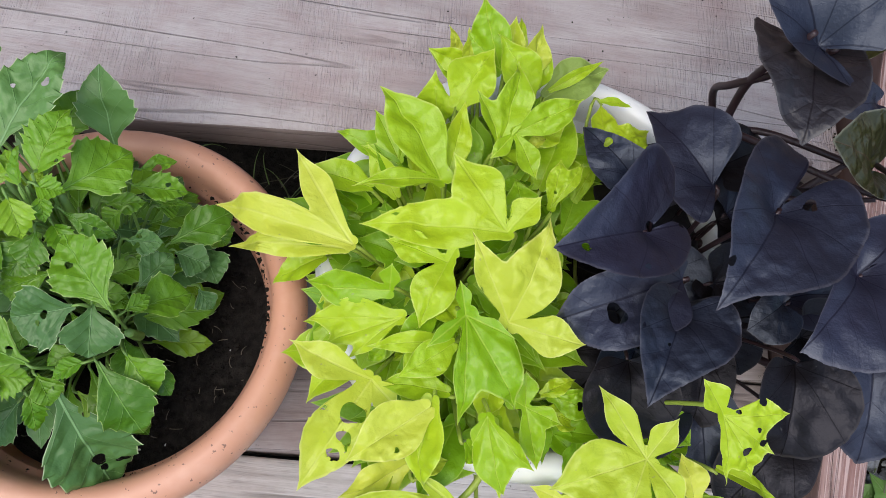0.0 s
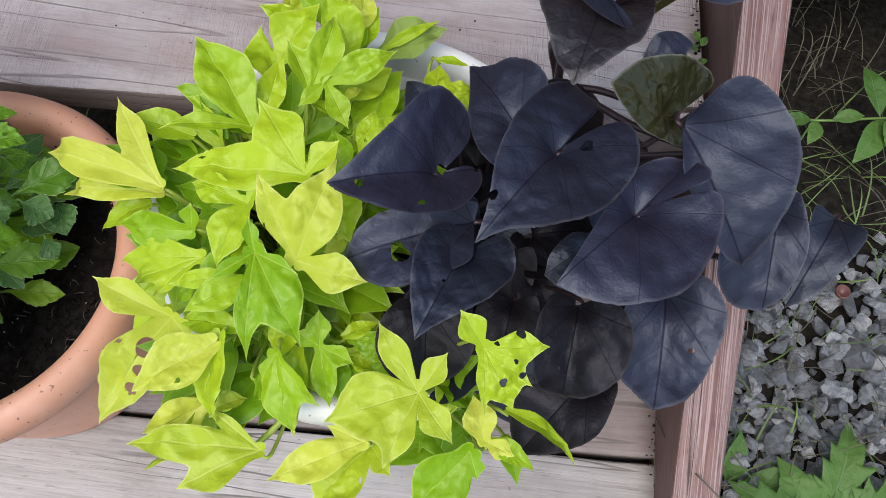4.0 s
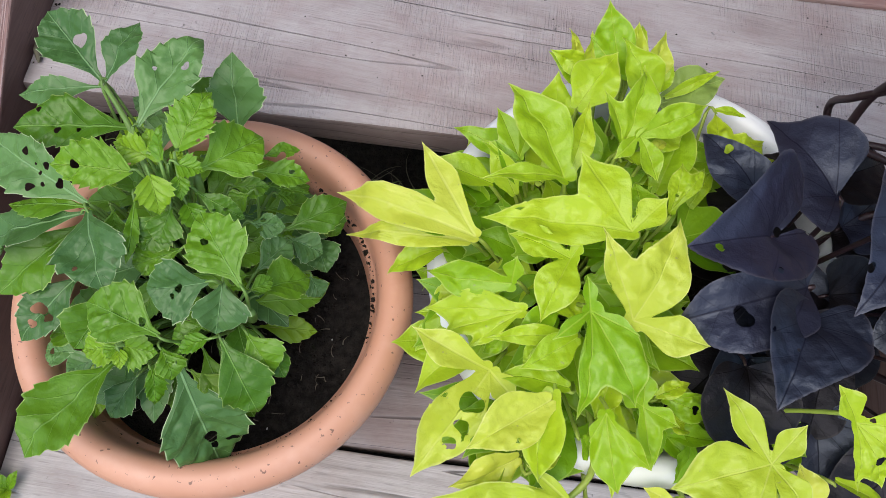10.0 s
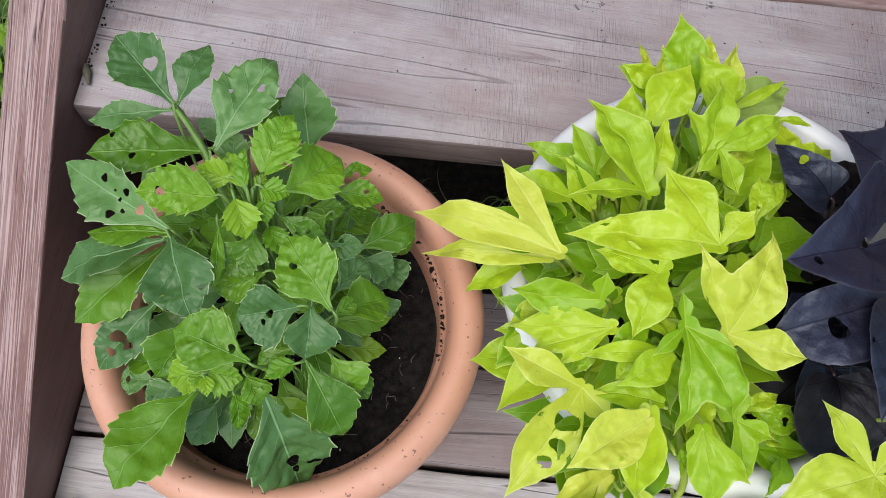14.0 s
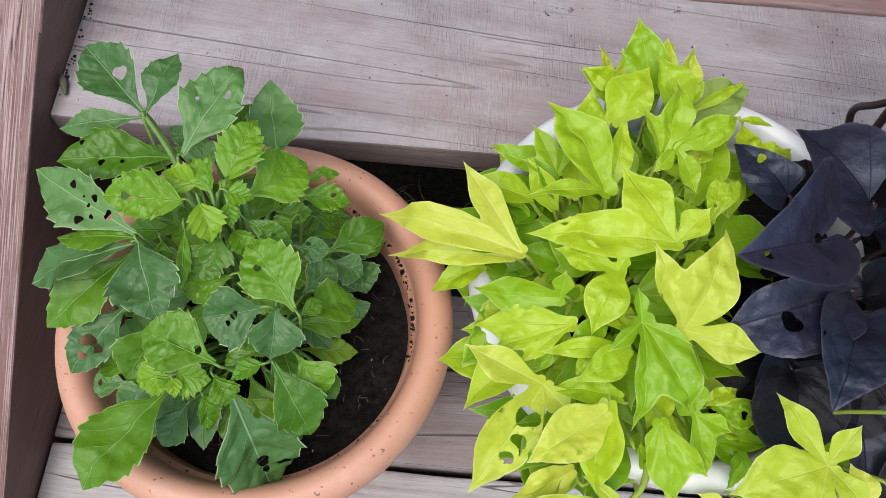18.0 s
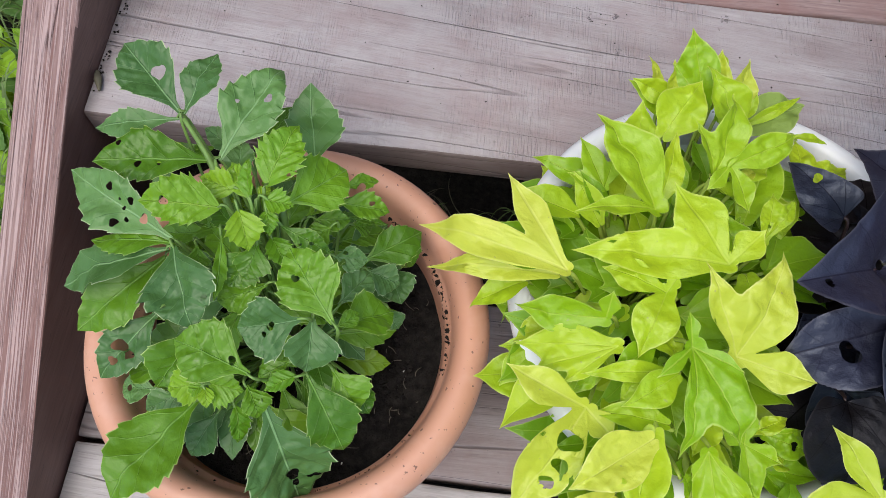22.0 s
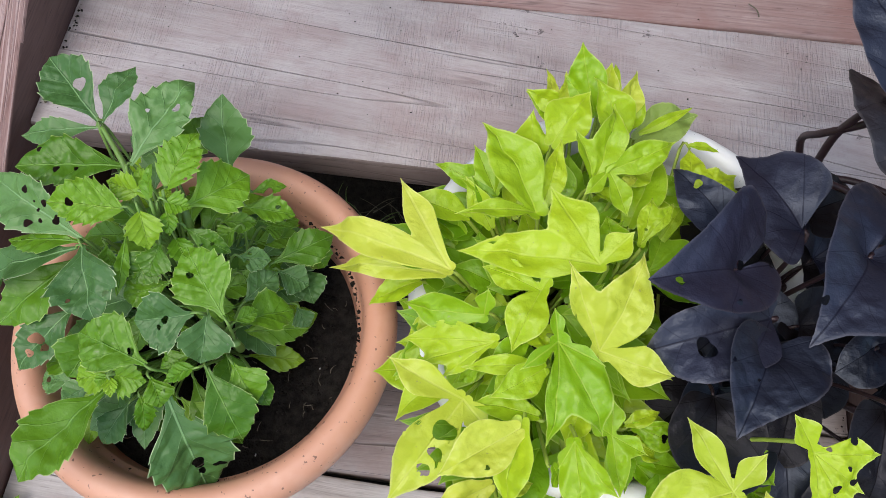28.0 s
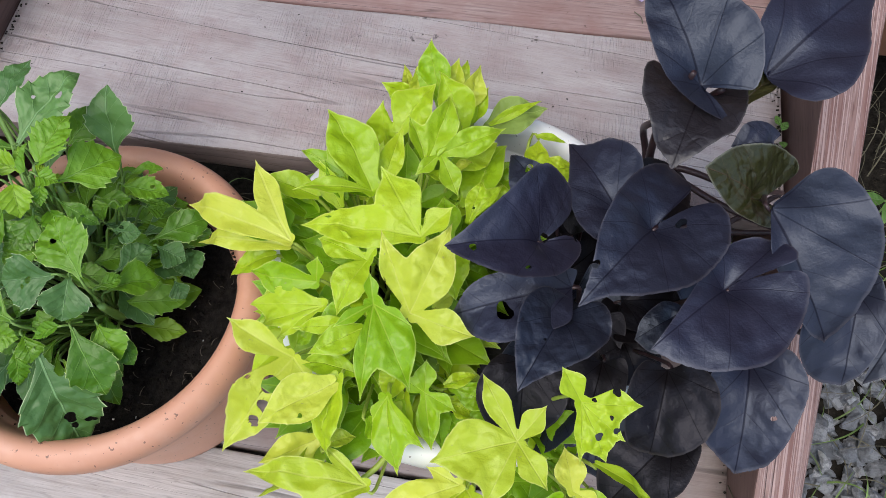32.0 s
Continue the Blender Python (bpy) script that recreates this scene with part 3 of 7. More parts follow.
def lobed_outline(hw, lobes, n=112):
    """A star of long-pointed lobes round the leaf's joint: (degrees, length, half width), the main one along zero."""
    s = np.linspace(0.0, 1.0, 80)
    plain_f = np.interp(s, (0, 0.08, 0.17, 0.27, 0.36, 0.47, 0.58, 0.69, 0.79, 0.88, 0.95, 1), (0.36, 0.55, 0.80, 0.96, 1.0, 0.94, 0.78, 0.57, 0.35, 0.18, 0.07, 0))
    main_f = np.interp(s, (0, 0.12, 0.24, 0.35, 0.45, 0.56, 0.67, 0.77, 0.85, 0.92, 1), (0.30, 0.46, 0.76, 0.95, 1.0, 0.95, 0.77, 0.49, 0.25, 0.10, 0))
    side_f = np.interp(s, (0, 0.16, 0.29, 0.40, 0.50, 0.60, 0.70, 0.79, 0.87, 0.94, 1), (0.24, 0.36, 0.64, 0.91, 1.0, 0.95, 0.75, 0.45, 0.22, 0.08, 0))
    for prof in (plain_f, main_f, side_f):
        prof[2:-2] = (prof[:-4] + 2 * prof[1:-3] + 3 * prof[2:-2] + 2 * prof[3:-1] + prof[4:]) / 9
    ts = set(np.linspace(-180, 180, n, endpoint=False))
    for d, _, _ in [(0, 1, hw), *lobes]:
        ts |= {d - 6, d - 4, d - 2, d - 0.9, d - 0.3, d, d + 0.3, d + 0.9, d + 2, d + 4, d + 6}
    t = np.array(sorted((x + 180) % 360 - 180 for x in ts))
    acc = np.zeros(len(t))
    for j, (d, ln, w) in enumerate([(0.0, 1.0, hw), *lobes]):
        f = side_f if j else (main_f if lobes else plain_f)
        phi = np.degrees(np.arctan2(w * f, ln * s + 1e-6))
        phi[0] = 90.0
        rr = np.hypot(w * f, ln * s)
        off = np.abs((t - d + 180) % 360 - 180)
        order = np.argsort(phi)
        acc += np.interp(off, phi[order], rr[order], right=0.0) ** 8
    heel = np.interp(np.abs(t), [0, 90, 140, 165, 180], [0.4, 0.4, 0.38, 0.28, 0.16]) * max([hw, *[0.9 * w for _, _, w in lobes]])
    r = (acc + heel ** 8) ** 0.125
    return list(zip(r * np.cos(np.radians(t)), r * np.sin(np.radians(t))))


DENSE = tuple(np.linspace(0.02, 0.965, 44)) + (0.98, 1.0)
FINE = tuple(np.linspace(0.04, 0.94, 22)) + (0.965, 0.985, 1.0)
RINGS = (0.10, 0.22, 0.34, 0.46, 0.57, 0.68, 0.78, 0.87, 0.94, 0.975, 1.0)


def finish_blade(name, verts, faces, blade, edge, mat, parent, holes, label, along, across):
    """Makes the mesh of a blade, with insect holes cut out and two sets of leaf coordinates."""
    if holes:
        V = np.array(blade)
        ring = lambda d, hu, hv, hr: hr * (1 + 0.16 * np.sin(2 * np.arctan2(d[:, 1], d[:, 0]) + hu * 40) + 0.12 * np.sin(3 * np.arctan2(d[:, 1], d[:, 0]) + hv * 70))
        mids = np.array([V[list(f)].mean(0) for f in faces])
        keep = np.ones(len(faces), bool)
        for hu, hv, hr in holes:
            d = mids - np.array([hu, hv])
            keep &= np.hypot(d[:, 0], d[:, 1]) > ring(d, hu, hv, hr)
        cut = {i for f, k in zip(faces, keep) if not k for i in f}
        faces = [f for f, k in zip(faces, keep) if k]
        lip = np.array(sorted(cut & {i for f in faces for i in f}), int)
        for hu, hv, hr in holes:
            if len(lip):
                d = V[lip] - np.array([hu, hv])
                r = np.hypot(d[:, 0], d[:, 1]) + 1e-6
                R = ring(d, hu, hv, hr)
                for i, dd, rr, RR in zip(lip, d, r, R):
                    if rr < 1.5 * RR and edge[i][0] < 0.99:
                        mv = dd * (RR / rr - 1)
                        verts[i] = verts[i] + along * mv[0] + across * mv[1]
    me = bpy.data.meshes.new(name)
    me.from_pydata(verts, [], faces)
    me.materials.append(mat)
    me.polygons.foreach_set("use_smooth", [True] * len(me.polygons))
    idx = np.empty(len(me.loops), dtype=np.int32)
    me.loops.foreach_get("vertex_index", idx)
    for layer, data in (("blade", blade), ("edge", edge)):
        uv = me.uv_layers.new(name=layer)
        uv.data.foreach_set("uv", np.array(data, dtype=np.float32)[idx].ravel())
    me.update()
    ob = new(name, me)
    ob.parent = parent
    ob.matrix_parent_inverse = Matrix.Translation(-parent.location)
    if label:
        ob["label"] = label
    return ob


def leaf_frame(base, tip, normal):
    b, t = Vector(base), Vector(tip)
    ax = t - b
    ln = ax.length
    ax = ax.normalized()
    n = Vector(normal)
    n = (n - ax * n.dot(ax)).normalized()
    return b, ax, ax.cross(n) * -1, n, ln


def relief(u, v, arch, fold, cup, wave, seed, twist=0.0, cone=0.0, rip=0.0, axes=None):
    """Height of the blade over its plane, in leaf lengths; and the way to the nearest main vein."""
    r = math.hypot(u, v)
    if axes:
        near = min((abs(v * c - u * s) if u * c + v * s > 0 else r) for c, s in axes)
        h = arch * 4 * r * (1 - r)
    else:
        near = abs(v)
        h = arch * 4 * u * (1 - u) if u > 0 else arch * 2.4 * u
    h += fold * (math.sqrt(near * near + 0.0016) - 0.04)
    h += cup * ((u - 0.25) ** 2 + v * v) * 1.6
    h += twist * u * v + cone * (r - 0.5 * max(u, 0))
    k = min(1.0, r * 1.6)
    h += wave * k * (noise.noise((u * 2.6 + seed * 3.1, v * 2.6, seed)) + 0.5 * noise.noise((u * 6 + seed, v * 6, seed * 1.7)) + 0.16 * noise.noise((u * 15 + seed, v * 15, seed * 0.7)))
    h -= 3.5 * max(0.0, r - 0.72) ** 2 * max(arch, 0.02)
    if rip:
        h += rip * r * r * math.sin(6.0 * math.atan2(v, u) + seed * 1.9) * min(1.0, 4 * near + 0.1)
    return h, near


def vine_leaf(plant, base, tip, normal, hw, lobes=None, mat=None, arch=0.06, fold=0.10, cup=0.0, wave=0.035, seed=0, holes=(), root=None, label="", stem=None, twist=0.0, cone=0.0, rip=0.05, sides=HEART):
    """A sweet potato leaf: a heart, or a star of lobes when these are given. root: where its stalk comes from."""
    b, ax, side, n, ln = leaf_frame(base, tip, normal)
    out = heart_outline(sides, 16 if holes else 8) if lobes is None else lobed_outline(hw, lobes, 200 if holes else 112)
    axes = [(math.cos(radians(d)), math.sin(radians(d))) for d in (0, *[x[0] for x in lobes])] if lobes else None
    rings = DENSE if holes else (RINGS if mat is M_LIME_SHADED else FINE)
    m = len(out)
    rnd = random.Random(seed)
    verts, blade, edge = [], [], []
    jag = [1 + 0.006 * rnd.uniform(-1, 1) for _ in range(m)]
    spots = [(0.0, 0.0, 0.0)] + [(p * k * (1 + (jag[j] - 1) * k), q * k * (1 + (jag[j] - 1) * k), k) for k in rings for j, (p, q) in enumerate(out)]
    for u, v, k in spots:
        h, near = relief(u, v, arch, fold, cup, wave, seed, twist, cone, rip, axes)
        if lobes is None:
            h += 0.16 * max(0.0, 0.06 - u) * math.tanh(9 * v)
            h -= 0.10 * math.exp(-(u * u + v * v) / 0.022)
            h += 0.009 * abs(math.sin(math.pi * (4.6 * (u - 0.75 * abs(v)) + 0.3))) ** 0.8 * min(1.0, 4 * abs(v)) * (1 - k ** 6)
        else:
            h += 0.013 * abs(math.sin(math.pi * (5.0 * (math.hypot(u, v) - 0.8 * near) + 0.3 * seed))) ** 0.8 * min(1.0, 7 * near) * (1 - k ** 6)
        verts.append(b + ax * (u * ln) + side * (v * ln) + n * (h * ln))
        blade.append((u, v))
        edge.append((k, near))
    faces = [(0, 1 + j, 1 + (j + 1) % m) for j in range(m)]
    for r in range(len(rings) - 1):
        for j in range(m):
            a, c = 1 + r * m + j, 1 + r * m + (j + 1) % m
            faces.append((a, a + m, c + m, c))
    ob = finish_blade("leaf", verts, faces, blade, edge, mat, plant, holes, label, ax * ln, side * ln)
    if root is not None:
        stalk(ob, b - n * (0.005 if lobes is not None else 0.004 + 0.10 * ln), ax, root, stem, 0.0016 if hw * ln < 0.04 else 0.0021)
    return ob


def stalk(ob, b, ax, root, mat, r):
    r0 = Vector(root)
    mid = (b + r0) * 0.5 - ax * 0.012 + Vector((0, 0, -0.012))
    tube([b + ax * 0.003, b - ax * 0.006 + Vector((0, 0, -0.004)), mid, r0], [r * 0.6, r, r, r * 1.25], "stalk", mat, ob, sides=6, steps=4)


def toothed_leaf(plant, base, tip, normal, hw, mat, arch=0.07, fold=0.16, cup=0.0, wave=0.03, seed=0, holes=(), root=None, label="", teeth=6, bite=0.10, twist=0.0, fresh=False):
    """An ovate leaflet with a saw-toothed margin and a winged base."""
    b, ax, side, n, ln = leaf_frame(base, tip, normal)
    rows = 150 if holes else 46
    half = [0.03, 0.08, *np.linspace(0.12, 0.95, 22), 0.975, 1.0] if holes else [0.08, 0.3, 0.6, 0.85, 0.975, 1.0]
    cols = [-x for x in half[::-1]] + [0.0] + half
    verts, blade, edge, faces = [], [], [], []
    rnd = random.Random(seed)
    ph = [rnd.random(), rnd.random()]
    skew = rnd.uniform(-0.14, 0.14)
    ea, eb = rnd.uniform(0.9, 1.2), rnd.uniform(1.12, 1.4)
    top = (ea / (ea + eb)) ** ea * (eb / (ea + eb)) ** eb
    size = [[rnd.uniform(0.45, 1.3) for _ in range(teeth + 2)] for _ in range(2)]

    peak = rnd.uniform(-0.05, 0.05)

    def width(u):
        """Diamond-like blade running down into a winged stalk; the fresh ones are egg-shaped."""
        if fresh:
            w = (max(u, 0.0) ** ea) * (max(1 - u, 0.0) ** eb) / top
            return max(w, 0.06 * (1 - u)) if u < 0.97 else w
        return float(np.interp(u, (0, 0.12, 0.26, 0.38 + peak, 0.50 + peak, 0.62 + peak, 0.76, 0.88, 0.95, 1), (0.07, 0.15, 0.46, 0.82, 1.0, 0.97, 0.74, 0.42, 0.18, 0)))

    for i in range(rows + 1):
        u = i / rows
        for c in cols:
            sidex = 0 if c < 0 else 1
            pos = u * teeth + ph[sidex]
            sw = pos % 1.0
            amp = size[sidex][int(pos)] * min(1.0, 5 * max(u - (0.15 if fresh else 0.32), 0)) * min(1.0, 5 * (1 - u)) * abs(c) ** 3
            tooth = bite * amp * (sw ** 1.6 - 0.45)
            w = hw * width(u) * (1 + 1.5 * tooth) * (1 + skew * (1 if sidex else -1))
            uu = u + 0.16 * bite * amp * (sw - 0.3)
            v = c * w
            verts.append(b + ax * (uu * ln) + side * (v * ln) + n * ((relief(uu, v, arch, fold, cup, wave, seed, twist)[0] + 0.016 * abs(math.sin(math.pi * (5.0 * (uu - 0.8 * abs(v)) + 0.3 * seed))) ** 0.8 * min(1.0, 8 * abs(v)) * (1 - abs(c) ** 6)) * ln))
            blade.append((uu, v))
            edge.append((abs(c), abs(v)))
    m = len(cols)
    for i in range(rows):
        for j in range(m - 1):
            a = i * m + j
            faces.append((a, a + 1, a + m + 1, a + m))
    ob = finish_blade("leaf", verts, faces, blade, edge, mat, plant, holes, label, ax * ln, side * ln)
    if root is not None:
        stalk(ob, b - n * 0.0006, ax, root, M_STEM_GREEN, 0.0013)
    return ob


dahlia = tagged(empty("dahlia_plant", (TX, TY, 0.165)), "bushy green dahlia with toothed, insect-chewed leaves in terracotta pot", "plant")
lime_vine = tagged(empty("lime_sweet_potato_vine", (0.11, 0.24, 0.18)), "dense lime-green sweet potato vine with pointed lobed leaves", "plant")
dark_vine = tagged(empty("purple_sweet_potato_vine", (0.29, 0.27, 0.18)), "purple-black sweet potato vine with large heart-shaped leaves", "plant")

# ---- the dahlia's leaves ----
toothed_leaf(dahlia, (-0.244, 0.327, 0.334), (-0.297, 0.376, 0.345), (0.011, -0.208, 0.978), 0.328, M_BLUEGREEN, arch=0.073, fold=0.394, wave=0.09, seed=70, teeth=9, bite=0.10, twist=0.09, holes=[(0.479, -0.091, 0.081)], label="insect-chewed leaf", root=(-0.193, 0.251, 0.180))
toothed_leaf(dahlia, (-0.240, 0.325, 0.336), (-0.223, 0.376, 0.347), (-0.148, -0.163, 0.975), 0.327, M_BLUEGREEN, arch=0.053, fold=0.395, wave=0.09, seed=71, teeth=9, bite=0.10, twist=-0.20, root=(-0.191, 0.250, 0.180))
toothed_leaf(dahlia, (-0.245, 0.324, 0.330), (-0.311, 0.311, 0.325), (-0.009, -0.302, 0.953), 0.183, M_BLUEGREEN, arch=0.066, fold=0.351, wave=0.09, seed=72, teeth=9, bite=0.10, twist=-0.12, root=(-0.193, 0.250, 0.180))
toothed_leaf(dahlia, (-0.202, 0.286, 0.342), (-0.167, 0.363, 0.353), (0.068, -0.171, 0.983), 0.279, M_BLUEGREEN, arch=0.099, fold=0.216, wave=0.09, seed=73, teeth=9, bite=0.10, twist=0.04, holes=[(0.663, -0.085, 0.038), (0.504, 0.130, 0.018)], label="insect-chewed leaf", root=(-0.178, 0.237, 0.180))
toothed_leaf(dahlia, (-0.213, 0.295, 0.322), (-0.300, 0.278, 0.332), (0.128, -0.073, 0.989), 0.246, M_GREEN, arch=0.063, fold=0.190, wave=0.09, seed=74, teeth=9, bite=0.10, twist=0.18, holes=[(0.778, -0.141, 0.022), (0.617, 0.048, 0.029), (0.447, 0.044, 0.018), (0.878, -0.159, 0.015)], label="insect-chewed leaf", root=(-0.182, 0.240, 0.180))
toothed_leaf(dahlia, (-0.142, 0.318, 0.290), (-0.149, 0.364, 0.338), (0.091, -0.712, 0.696), 0.342, M_BLUEGREEN, arch=0.097, fold=0.353, wave=0.09, seed=75, teeth=9, bite=0.10, twist=0.15, root=(-0.157, 0.248, 0.180))
toothed_leaf(dahlia, (-0.190, 0.320, 0.295), (-0.164, 0.355, 0.315), (0.172, -0.578, 0.798), 0.347, M_GREEN, arch=0.044, fold=0.312, wave=0.09, seed=76, teeth=7, bite=0.10, twist=-0.13, root=(-0.174, 0.249, 0.180))
toothed_leaf(dahlia, (-0.210, 0.330, 0.270), (-0.245, 0.347, 0.280), (0.082, -0.384, 0.920), 0.235, M_BLUEGREEN, arch=0.065, fold=0.296, wave=0.09, seed=77, teeth=7, bite=0.10, twist=0.18, root=(-0.181, 0.252, 0.180))
toothed_leaf(dahlia, (-0.202, 0.291, 0.290), (-0.206, 0.334, 0.290), (-0.060, -0.006, 0.998), 0.327, M_BLUEGREEN, arch=0.046, fold=0.215, wave=0.09, seed=78, teeth=7, bite=0.10, twist=0.02, root=(-0.178, 0.238, 0.180))
toothed_leaf(dahlia, (-0.155, 0.255, 0.370), (-0.140, 0.302, 0.380), (-0.057, -0.192, 0.980), 0.350, M_NEWGREEN, arch=0.078, fold=0.268, wave=0.09, seed=79, teeth=9, bite=0.18, twist=0.06, fresh=True, holes=[(0.249, -0.258, 0.028)], label="insect-chewed leaf", root=(-0.162, 0.226, 0.180))
toothed_leaf(dahlia, (-0.145, 0.251, 0.352), (-0.108, 0.292, 0.338), (0.497, -0.162, 0.853), 0.393, M_GREEN, arch=0.077, fold=0.349, wave=0.09, seed=80, teeth=9, bite=0.10, twist=-0.13, root=(-0.158, 0.224, 0.180))
toothed_leaf(dahlia, (-0.155, 0.247, 0.366), (-0.134, 0.244, 0.366), (-0.020, -0.148, 0.989), 0.454, M_NEWGREEN, arch=0.070, fold=0.331, wave=0.09, seed=81, teeth=7, bite=0.18, twist=-0.10, fresh=True, root=(-0.162, 0.223, 0.180))
toothed_leaf(dahlia, (-0.172, 0.238, 0.366), (-0.162, 0.213, 0.352), (0.384, -0.320, 0.866), 0.444, M_NEWGREEN, arch=0.077, fold=0.377, wave=0.09, seed=82, teeth=7, bite=0.18, twist=-0.05, fresh=True, root=(-0.168, 0.220, 0.180))
toothed_leaf(dahlia, (-0.184, 0.238, 0.364), (-0.239, 0.233, 0.372), (0.160, -0.199, 0.967), 0.310, M_NEWGREEN, arch=0.051, fold=0.290, wave=0.09, seed=83, teeth=9, bite=0.18, twist=-0.13, fresh=True, holes=[(0.688, -0.013, 0.050)], label="insect-chewed leaf", root=(-0.172, 0.220, 0.180))
toothed_leaf(dahlia, (-0.180, 0.255, 0.358), (-0.206, 0.261, 0.362), (0.024, -0.474, 0.880), 0.417, M_NEWGREEN, arch=0.066, fold=0.363, wave=0.09, seed=84, teeth=7, bite=0.18, twist=-0.03, fresh=True, root=(-0.170, 0.226, 0.180))
toothed_leaf(dahlia, (-0.169, 0.249, 0.360), (-0.186, 0.275, 0.362), (-0.339, -0.287, 0.896), 0.294, M_NEWGREEN, arch=0.064, fold=0.253, wave=0.09, seed=85, teeth=7, bite=0.18, twist=0.03, fresh=True, root=(-0.166, 0.224, 0.180))
toothed_leaf(dahlia, (-0.165, 0.246, 0.366), (-0.171, 0.275, 0.372), (-0.432, -0.259, 0.864), 0.238, M_NEWGREEN, arch=0.092, fold=0.311, wave=0.09, seed=86, teeth=7, bite=0.18, twist=-0.17, fresh=True, root=(-0.165, 0.223, 0.180))
toothed_leaf(dahlia, (-0.160, 0.249, 0.362), (-0.155, 0.260, 0.362), (0.133, -0.057, 0.989), 0.381, M_NEWGREEN, arch=0.055, fold=0.341, wave=0.09, seed=87, teeth=7, bite=0.18, twist=0.16, fresh=True, root=(-0.163, 0.224, 0.180))
toothed_leaf(dahlia, (-0.221, 0.221, 0.336), (-0.307, 0.265, 0.340), (-0.117, -0.311, 0.943), 0.223, M_BLUEGREEN, arch=0.076, fold=0.194, wave=0.09, seed=88, teeth=9, bite=0.10, twist=0.02, holes=[(0.600, -0.081, 0.028), (0.411, -0.073, 0.024), (0.436, 0.003, 0.015), (0.376, 0.067, 0.017), (0.430, 0.129, 0.028), (0.269, -0.008, 0.034), (0.493, -0.040, 0.011)], label="insect-chewed leaf", root=(-0.185, 0.214, 0.180))
toothed_leaf(dahlia, (-0.222, 0.220, 0.334), (-0.283, 0.216, 0.326), (-0.134, 0.050, 0.990), 0.208, M_GREEN, arch=0.077, fold=0.260, wave=0.09, seed=89, teeth=9, bite=0.10, twist=0.11, root=(-0.185, 0.213, 0.180))
toothed_leaf(dahlia, (-0.223, 0.214, 0.337), (-0.304, 0.186, 0.312), (-0.326, 0.101, 0.940), 0.225, M_BLUEGREEN, arch=0.047, fold=0.330, wave=0.09, seed=90, teeth=9, bite=0.10, twist=0.01, root=(-0.185, 0.212, 0.180))
toothed_leaf(dahlia, (-0.237, 0.221, 0.302), (-0.296, 0.160, 0.283), (0.075, -0.363, 0.929), 0.245, M_GREEN, arch=0.091, fold=0.287, wave=0.09, seed=91, teeth=9, bite=0.10, twist=0.12, root=(-0.190, 0.214, 0.180))
toothed_leaf(dahlia, (-0.219, 0.215, 0.340), (-0.193, 0.158, 0.336), (-0.075, -0.104, 0.992), 0.420, M_BLUEGREEN, arch=0.096, fold=0.327, wave=0.09, seed=92, teeth=9, bite=0.10, twist=-0.14, holes=[(0.691, -0.214, 0.026), (0.736, 0.232, 0.037)], label="insect-chewed leaf", root=(-0.184, 0.212, 0.180))
toothed_leaf(dahlia, (-0.236, 0.183, 0.288), (-0.275, 0.129, 0.270), (-0.036, -0.293, 0.955), 0.275, M_BLUEGREEN, arch=0.092, fold=0.257, wave=0.09, seed=93, teeth=9, bite=0.10, twist=-0.12, holes=[(0.563, -0.047, 0.073), (0.560, 0.111, 0.049), (0.735, 0.008, 0.049)], label="insect-chewed leaf", root=(-0.190, 0.201, 0.180))
toothed_leaf(dahlia, (-0.237, 0.129, 0.252), (-0.267, 0.129, 0.245), (-0.227, -0.075, 0.971), 0.441, M_BLUEGREEN, arch=0.064, fold=0.316, wave=0.09, seed=94, teeth=7, bite=0.10, twist=-0.03, holes=[(0.590, -0.245, 0.070), (0.725, 0.011, 0.070)], label="insect-chewed leaf", root=(-0.190, 0.182, 0.180))
toothed_leaf(dahlia, (-0.227, 0.138, 0.268), (-0.258, 0.141, 0.262), (-0.184, 0.090, 0.979), 0.338, M_GREEN, arch=0.065, fold=0.272, wave=0.09, seed=95, teeth=7, bite=0.10, twist=0.16, root=(-0.187, 0.185, 0.180))
toothed_leaf(dahlia, (-0.205, 0.168, 0.298), (-0.225, 0.125, 0.286), (0.466, -0.430, 0.773), 0.461, M_GREEN, arch=0.077, fold=0.198, wave=0.09, seed=96, teeth=7, bite=0.10, twist=0.09, root=(-0.179, 0.195, 0.180))
toothed_leaf(dahlia, (-0.150, 0.134, 0.326), (-0.206, 0.151, 0.330), (0.058, -0.041, 0.997), 0.390, M_GREEN, arch=0.090, fold=0.256, wave=0.09, seed=97, teeth=9, bite=0.10, twist=-0.18, holes=[(0.244, -0.053, 0.048)], label="insect-chewed leaf", root=(-0.160, 0.183, 0.180))
toothed_leaf(dahlia, (-0.189, 0.131, 0.298), (-0.214, 0.122, 0.296), (0.057, -0.393, 0.918), 0.534, M_NEWGREEN, arch=0.047, fold=0.347, wave=0.09, seed=98, teeth=7, bite=0.18, twist=0.12, fresh=True, root=(-0.174, 0.182, 0.180))
toothed_leaf(dahlia, (-0.185, 0.130, 0.298), (-0.159, 0.128, 0.296), (0.045, -0.329, 0.943), 0.552, M_NEWGREEN, arch=0.097, fold=0.218, wave=0.09, seed=99, teeth=7, bite=0.18, twist=0.18, fresh=True, root=(-0.172, 0.182, 0.180))
